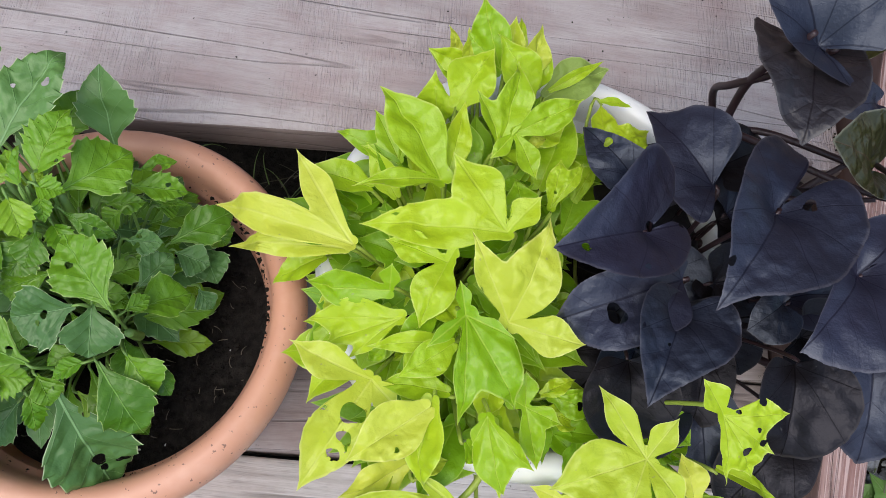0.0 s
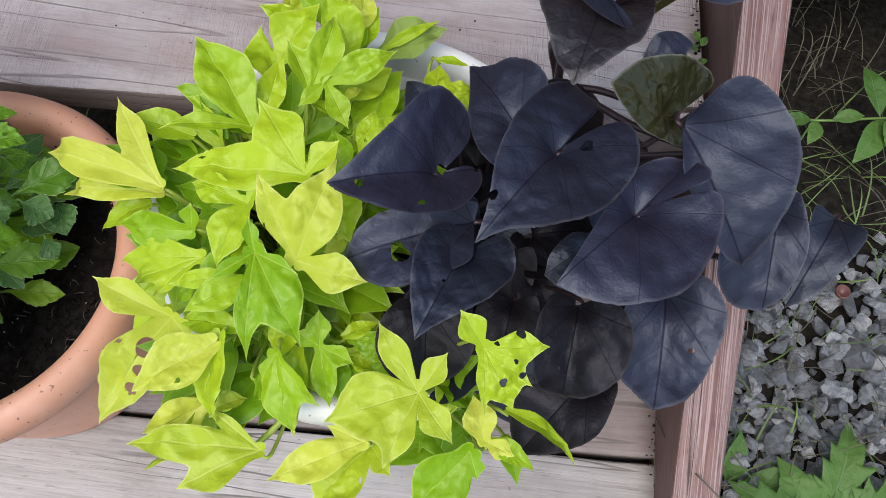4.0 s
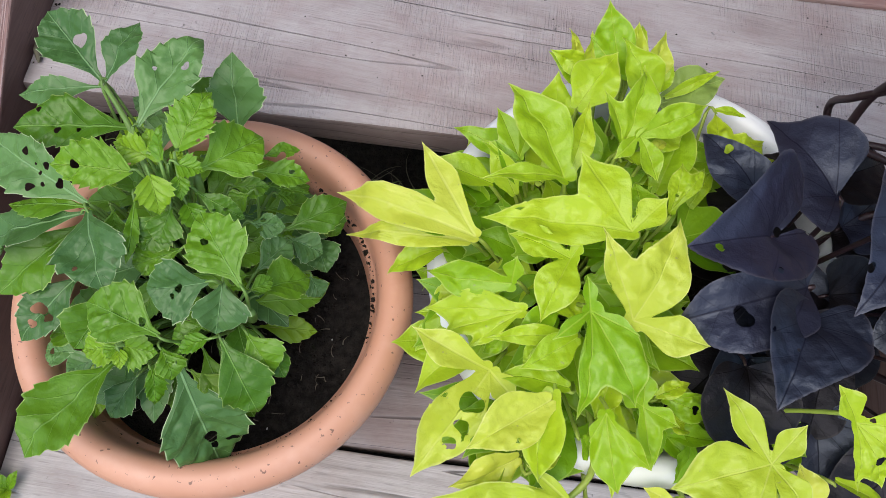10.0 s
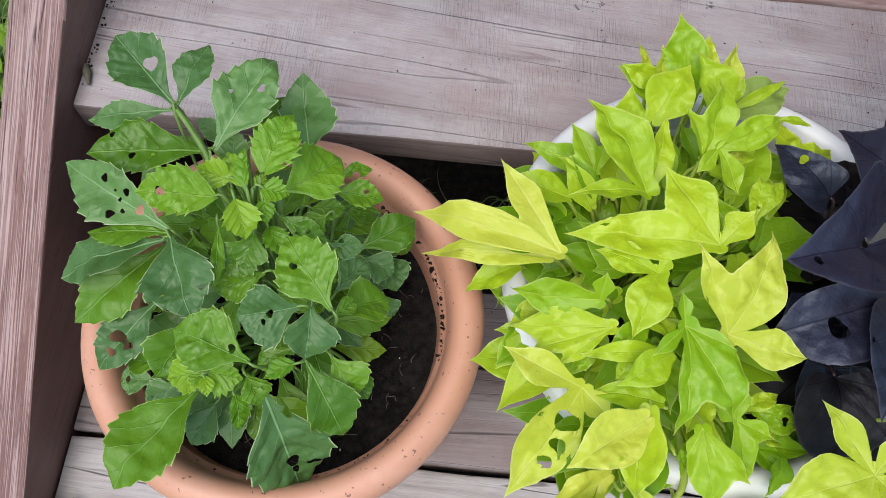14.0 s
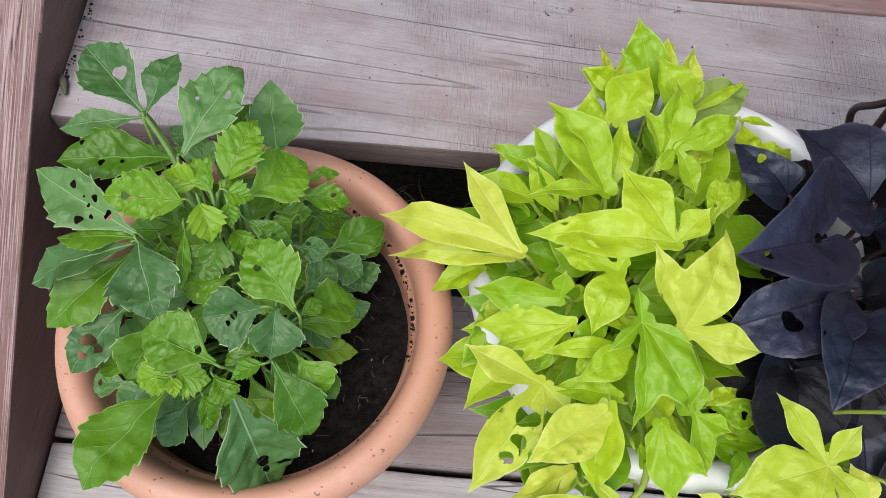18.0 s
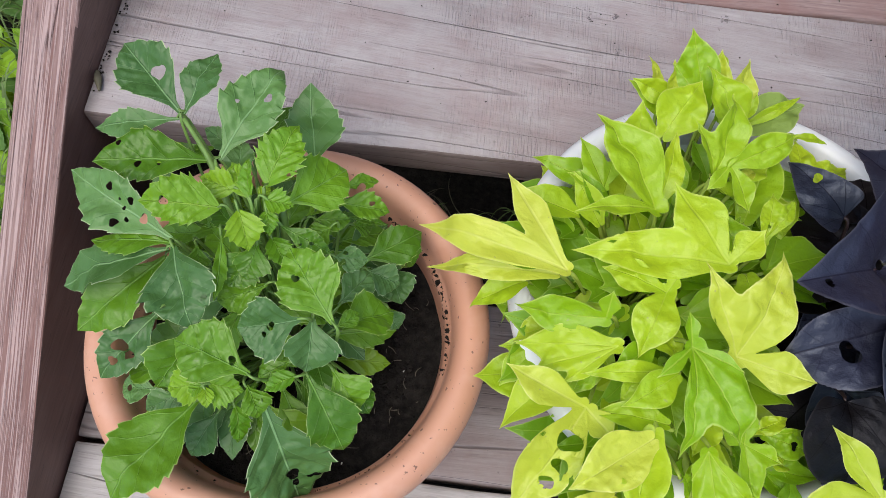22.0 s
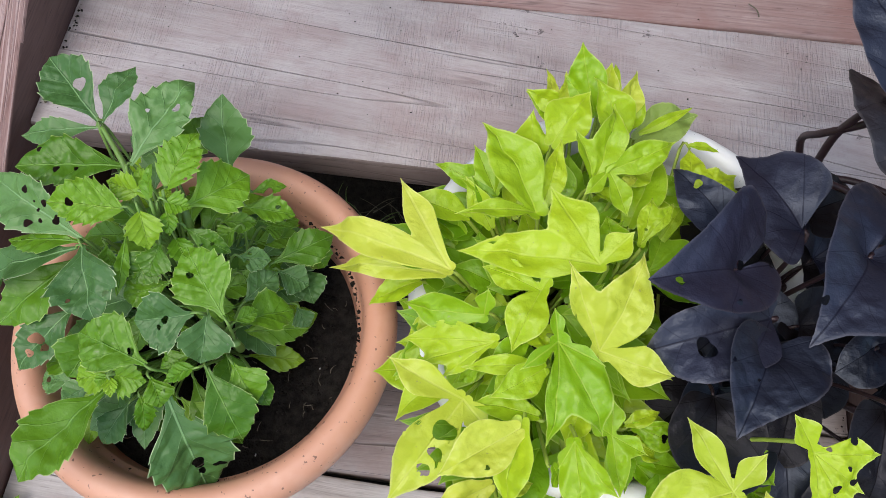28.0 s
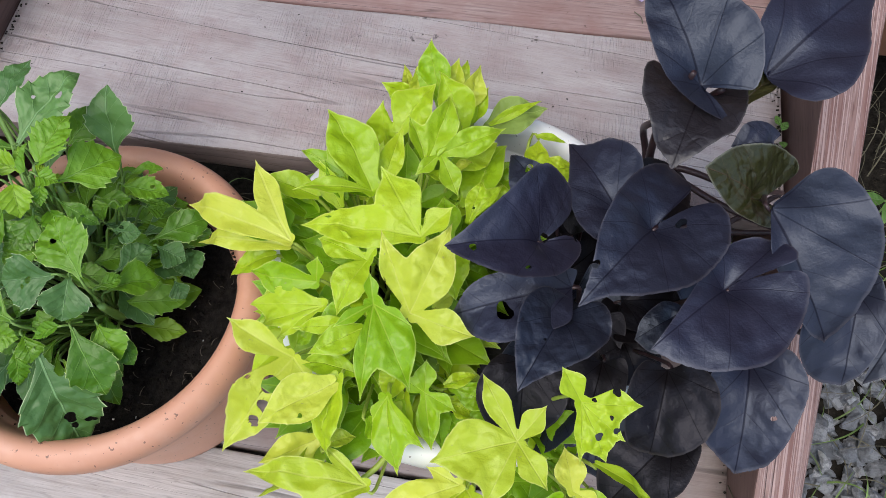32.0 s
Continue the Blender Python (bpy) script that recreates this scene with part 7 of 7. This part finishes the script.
husk = tube([(-0.401, 0.447, RISE + 0.004), (-0.397, 0.437, RISE + 0.005), (-0.392, 0.424, RISE + 0.004)], [0.0015, 0.0042, 0.0012], "husk", M_STRAW, None, sides=8)
tagged(husk, "small dry grey-brown husk lying beside the rail", "husk")
petal = tagged(empty("flower_scrap", (0.352, 0.672, RISE)), "small fallen pale purple flower on the tread", "flower")
M_PETAL = plain("pale_purple_petal", (0.50, 0.40, 0.62), 0.6)
for i in range(4):
    a = radians(40 + 75 * i)
    toothed_leaf(petal, (0.352, 0.672, RISE + 0.004), (0.352 + 0.009 * math.cos(a), 0.672 + 0.009 * math.sin(a), RISE + 0.005 + 0.002 * i), (0, 0, 1), 0.3, M_PETAL, seed=80 + i, teeth=1, bite=0.0, fresh=True)


def straw(name, pts, r, mat, label, category):
    return tagged(tube(pts, [r] * len(pts), name, mat, None, sides=5), label, category, group="dry stalks on the stairs")


straw("dry_stem", [(0.455, 0.70, RISE + 0.002), (0.462, 0.675, RISE + 0.003), (0.470, 0.655, RISE + 0.002)], 0.0008, M_STRAW, "thin dry grass stem lying on the tread", "dry grass")
straw("dry_stem", [(0.345, 0.655, RISE + 0.002), (0.353, 0.647, RISE + 0.003), (0.356, 0.638, RISE + 0.002)], 0.0006, M_STRAW, "thin dry grass stem lying on the tread", "dry grass")
straw("grass_stalk", [(0.507, 0.155, 0.02), (0.512, 0.12, 0.055), (0.533, 0.085, 0.090), (0.575, 0.05, 0.082)], 0.0008, M_STRAW, "dry grass stalk leaning over the side board", "dry grass")
straw("grass_stalk", [(0.512, 0.14, 0.004), (0.508, 0.11, 0.008), (0.511, 0.07, 0.005)], 0.0008, M_STRAW, "dry grass stalk lying in the tread seam", "dry grass")

# ---- beside the stairs: gravel, weeds, straw and grass ----
beam = part("deck_beam", board_mesh(0.60, 3.2, 0.80, 0.86, 0.0, 0.16, 0.005, 0.0012, 31, 20, 0), M_BEAM, None)
tagged(beam, "brown painted deck beam beyond the stairs", "beam", kind="structure")
for px in (0.62, 2.0, 3.15):
    tagged(part("deck_post", board_mesh(px - 0.045, px + 0.045, 0.87, 0.96, GROUND - 0.03, 0.16, 0.004, 0.001, 40, 2, 0), M_BEAM), "brown painted post under the deck", "post", kind="structure")
deck = part("deck", board_mesh(0.60, 3.2, 0.865, 2.6, 0.161, 0.195, 0.004, 0.001, 33, 20, 0), M_TREAD, None)
tagged(deck, "grey wooden deck beyond the stairs", "deck", kind="structure")

# added wall out of view: blocks low sky so leaf gloss gains dark parts
M_UNSEEN_WALL = plain("unseen_wall_brown", (0.13, 0.085, 0.065), 0.7, 0.2, 6.0)
tagged(part("wall_north", board_mesh(-5.0, 5.0, 2.75, 2.95, GROUND - 0.02, 4.6, 0.01, 0.001, 51, 8, 0), M_UNSEEN_WALL), "plain brown unseen wall, added to darken reflections in the leaves", "wall", kind="structure")

rg = random.Random(77)
stone_meshes, tmpl = [], []
for i in range(14):
    bm = bmesh.new()
    vs = []
    sx, sy, sz = rg.uniform(0.8, 1.25), rg.uniform(0.7, 1.0), rg.uniform(0.5, 0.8)
    for _ in range(11):
        d = Vector((rg.gauss(0, 1), rg.gauss(0, 1), rg.gauss(0, 1))).normalized() * rg.uniform(0.85, 1.0)
        vs.append(bm.verts.new((d.x * sx, d.y * sy, d.z * sz)))
    res = bmesh.ops.convex_hull(bm, input=vs)
    bmesh.ops.delete(bm, geom=[g for g in res["geom_interior"] if isinstance(g, bmesh.types.BMVert)], context="VERTS")
    bmesh.ops.bevel(bm, geom=list(bm.edges), offset=0.025, segments=1, affect="EDGES")
    bm.verts.index_update()
    tmpl.append(([v.co.copy() for v in bm.verts], [tuple(v.index for v in f.verts) for f in bm.faces]))
    bmesh.ops.triangulate(bm, faces=list(bm.faces))
    bmesh.ops.subdivide_edges(bm, edges=[e for e in bm.edges if e.calc_length() > 0.25], cuts=2, use_grid_fill=True)
    for v in bm.verts:
        k = 0.10 * noise.noise(v.co * 2.6 + Vector((i, 0, 0))) + 0.07 * noise.noise(v.co * 7.0)
        v.co *= 1 + k
    me = bpy.data.meshes.new("stone")
    bm.to_mesh(me)
    bm.free()
    me.materials.append(M_STONE)
    stone_meshes.append(me)

gravel = tagged(empty("gravel_bed", (0.8, 0.3, GROUND)), "bed of angular grey crushed stone beside the stairs", "gravel", kind="structure")
placed = 0
taken = []
while placed < 290:
    x, y = rg.uniform(0.575, 0.98), rg.uniform(0.02, 0.60)
    if y > 0.40 + 0.09 * rg.random():
        continue
    r = rg.choice((0.014, 0.018, 0.021, 0.025, 0.030))
    z = GROUND + 0.014 + 0.012 * rg.random()
    if any(math.hypot(x - a, y - b) < 0.62 * (r + c) for a, b, c in taken):
        r *= 0.6
        z += 0.012
    taken.append((x, y, r))
    st = new("stone", stone_meshes[placed % 14])
    st.parent = gravel
    st.matrix_parent_inverse = Matrix.Translation(-gravel.location)
    st.matrix_basis = Matrix.Translation((x, y, z)) @ Euler((rg.uniform(-0.5, 0.5), rg.uniform(-0.5, 0.5), rg.uniform(0, 6.28))).to_matrix().to_4x4() @ Matrix.Diagonal((r, r, r, 1))
    placed += 1
verts, faces = [], []
for i in range(2700):
    x, y = (rg.uniform(0.57, 1.02), rg.uniform(-0.02, 0.60)) if i < 1200 else (rg.uniform(0.57, 1.5), rg.uniform(-0.5, 0.62))
    if y > 0.41 + 0.10 * rg.random():
        continue
    r = rg.uniform(0.007, 0.016) if i < 1200 else rg.uniform(0.012, 0.024)
    m = Matrix.Translation((x, y, GROUND + 0.002 + 0.010 * rg.random())) @ Euler((rg.uniform(-0.5, 0.5), rg.uniform(-0.5, 0.5), rg.uniform(0, 6.28))).to_matrix().to_4x4() @ Matrix.Diagonal((r, r, r, 1))
    off = len(verts)
    vs, fs = tmpl[i % 14]
    verts += [tuple(m @ v) for v in vs]
    faces += [tuple(off + k for k in f) for f in fs]
small = add_mesh("small_stones", verts, faces, M_STONE, gravel, "smaller grey stones between", smooth=False)
small.matrix_parent_inverse = Matrix.Translation(-gravel.location)
small["kind"] = "stuff"

acorn = tagged(empty("acorn_cap", (0.825, 0.392, GROUND + 0.046)), "small reddish-brown acorn cap lying on the gravel", "acorn cap")
lathe([(0.0, -0.006), (0.006, -0.005), (0.0095, -0.001), (0.0105, 0.005), (0.0095, 0.0062), (0.0085, 0.005), (0.006, -0.001), (0.0, -0.002)], None, plain("red_brown_nut", (0.16, 0.07, 0.06), 0.4), "shell", acorn, steps=24)


def blades(name, spots, mat, label, seed, width=0.0014):
    """Thin bent blades, each a tapering strip."""
    rnd = random.Random(seed)
    verts, faces = [], []
    for x, y, z, ln, rise in spots:
        a = rnd.uniform(0, 2 * math.pi)
        bend = rnd.uniform(-0.8, 0.8)
        w = width * rnd.uniform(0.6, 1.3)
        n = 7
        for i in range(n + 1):
            t = i / n
            h = a + bend * t
            px = x + ln * t * math.cos(h) * (1 - 0.4 * rise)
            py = y + ln * t * math.sin(h) * (1 - 0.4 * rise)
            pz = z + ln * rise * math.sin(t * 2.2)
            ww = w * (1 - t) ** 0.6 + 0.0001
            sx, sy = -math.sin(h) * ww, math.cos(h) * ww
            verts += [(px - sx, py - sy, pz), (px, py, pz + 0.4 * ww), (px + sx, py + sy, pz)]
            if i:
                k = len(verts) - 6
                faces += [(k, k + 1, k + 4, k + 3), (k + 1, k + 2, k + 5, k + 4)]
    return tagged(add_mesh(name, verts, faces, mat), label, "grass", kind="stuff")


g = random.Random(5)
blades("dry_grass", [(g.gauss(0.83, 0.07), g.gauss(0.80, 0.08), GROUND + g.uniform(0.0, 0.04), g.uniform(0.06, 0.16), g.uniform(0.1, 0.7)) for _ in range(60)], M_STRAW, "tangle of dry straw-coloured grass under the deck edge", 1, 0.0009)
blades("dry_grass", [(g.uniform(0.57, 1.1), g.uniform(0.0, 0.65), GROUND + g.uniform(0.015, 0.035), g.uniform(0.05, 0.16), g.uniform(0.05, 0.35)) for _ in range(110)], M_STRAW, "dry grass blades lying over the gravel", 2, 0.0009)
blades("grass", [(g.uniform(0.57, 1.1), g.uniform(-0.05, 0.72), GROUND + g.uniform(0.0, 0.02), g.uniform(0.05, 0.13), g.uniform(0.1, 0.7)) for _ in range(170)], M_GRASS, "green grass blades growing through the gravel", 3, 0.0013)
blades("lawn", [(g.uniform(-1.7, -0.48), g.uniform(-0.5, 1.9), GROUND, g.uniform(0.06, 0.15), g.uniform(0.4, 1.0)) for _ in range(9000)], M_GRASS, "green lawn grass beside the stairs", 4, 0.0022)
blades("dry_grass", [(g.uniform(XL, XR), g.uniform(0.30, 0.55), GROUND + g.uniform(0.0, 0.02), g.uniform(0.04, 0.10), g.uniform(0.1, 0.6)) for _ in range(260)], M_STRAW, "sparse dry grass on the earth under the stairs", 6, 0.0009)
blades("grass", [(g.uniform(XL, XR), g.uniform(0.30, 0.55), GROUND, g.uniform(0.04, 0.10), g.uniform(0.2, 0.8)) for _ in range(200)], M_GRASS, "sparse green grass under the stairs", 7, 0.0014)

blades("soil_fibres", [(TX + r * math.cos(a), TY + r * math.sin(a), 0.1725, g.uniform(0.004, 0.014), 0.02) for a, r in ((g.uniform(0, 6.283), 0.122 * math.sqrt(g.random())) for _ in range(110))], M_FIBRE, "fine pale root fibres lying on black soil", 8, 0.00035)

weed = tagged(empty("weed", (0.80, 0.66, GROUND)), "creeping green weed with lance-shaped leaves", "weed")
stem = tube([(0.60, 0.66, GROUND + 0.02), (0.74, 0.672, -0.185), (0.82, 0.664, -0.165), (0.93, 0.675, -0.16), (1.05, 0.69, -0.19)], [0.002] * 5, "stem", M_STEM_GREEN, weed, sides=6)
stem.matrix_parent_inverse = Matrix.Translation(-weed.location)
for i, (x, y, z, h, ln, w) in enumerate(((0.745, 0.672, -0.175, 105, 0.075, 0.20), (0.755, 0.667, -0.18, 215, 0.085, 0.17), (0.80, 0.664, -0.165, 188, 0.055, 0.20), (0.81, 0.662, -0.165, 245, 0.05, 0.25), (0.83, 0.664, -0.16, 10, 0.05, 0.22), (0.90, 0.672, -0.155, 100, 0.09, 0.19),
                                           (0.905, 0.668, -0.155, 235, 0.10, 0.20), (0.915, 0.67, -0.15, 260, 0.085, 0.22), (0.93, 0.675, -0.15, 20, 0.09, 0.2), (0.94, 0.672, -0.15, 300, 0.08, 0.24), (0.62, 0.663, -0.19, 70, 0.06, 0.2), (0.63, 0.66, -0.19, 290, 0.06, 0.2))):
    a = radians(h)
    toothed_leaf(weed, (x, y, z), (x + ln * math.cos(a), y + ln * math.sin(a), z + 0.004), (0.1 * math.cos(a * 3), -0.2, 1), w, M_WEED, arch=0.08, fold=0.25, seed=600 + i, teeth=4, bite=0.03, fresh=True)
dandelion = tagged(empty("dandelion", (0.76, 0.06, GROUND)), "dandelion rosette with long jagged light green leaves", "weed")
for i, (h, ln, w, bt) in enumerate(((72, 0.15, 0.20, 0.5), (35, 0.17, 0.19, 0.55), (115, 0.10, 0.26, 0.15), (150, 0.12, 0.22, 0.4), (-20, 0.13, 0.2, 0.5), (-80, 0.14, 0.2, 0.5), (200, 0.11, 0.22, 0.4), (55, 0.09, 0.24, 0.4))):
    a = radians(h)
    b = (0.765 + 0.012 * math.cos(a), 0.055 + 0.012 * math.sin(a), GROUND + 0.02)
    toothed_leaf(dandelion, b, (b[0] + ln * math.cos(a), b[1] + ln * math.sin(a), GROUND + 0.05), (0, 0, 1), w, M_WEED, arch=0.16, fold=0.25, wave=0.06, seed=640 + i, teeth=6, bite=bt, fresh=True)
broad = tagged(empty("plantain_weed", (0.66, 0.11, GROUND)), "low weed with broad smooth green leaves in the gravel", "weed")
for i, (h, ln, w) in enumerate(((8, 0.10, 0.24), (80, 0.07, 0.2), (170, 0.06, 0.25), (260, 0.09, 0.22), (310, 0.08, 0.25))):
    a = radians(h)
    b = (0.660 + 0.008 * math.cos(a), 0.112 + 0.008 * math.sin(a), GROUND + 0.015)
    toothed_leaf(broad, b, (b[0] + ln * math.cos(a), b[1] + ln * math.sin(a), GROUND + 0.045), (0, -0.1, 1), w, M_WEED, arch=0.10, fold=0.15, seed=660 + i, teeth=4, bite=0.02, fresh=True)
edge_weed = tagged(empty("lawn_weed", (-0.56, 0.62, GROUND)), "broad-leaved green weeds along the edge of the lawn", "weed")
for i in range(260):
    x, y = -0.485 - 0.40 * g.random() ** 1.5, 0.05 + 1.0 * g.random()
    a, ln = g.uniform(0, 6.28), g.uniform(0.05, 0.10)
    toothed_leaf(edge_weed, (x, y, GROUND + 0.03), (x + ln * math.cos(a), y + ln * math.sin(a), GROUND + g.uniform(0.04, 0.09)), (0, 0, 1), g.uniform(0.24, 0.36), (M_NEWGREEN, M_WEED, M_GREEN)[i % 3], arch=0.1, fold=0.2, seed=700 + i, teeth=5, bite=0.06, fresh=True)
tiny = tagged(empty("seedling", (-0.385, 0.03, 0.0)), "small bright green shoot standing between stair and board", "seedling")
for i in range(4):
    a = radians(60 + 80 * i)
    toothed_leaf(tiny, (-0.386, 0.028, 0.004), (-0.386 + 0.022 * math.cos(a), 0.028 + 0.022 * math.sin(a), 0.018), (0, 0, 1), 0.25, M_NEWGREEN, seed=760 + i, teeth=3, bite=0.05, fresh=True)
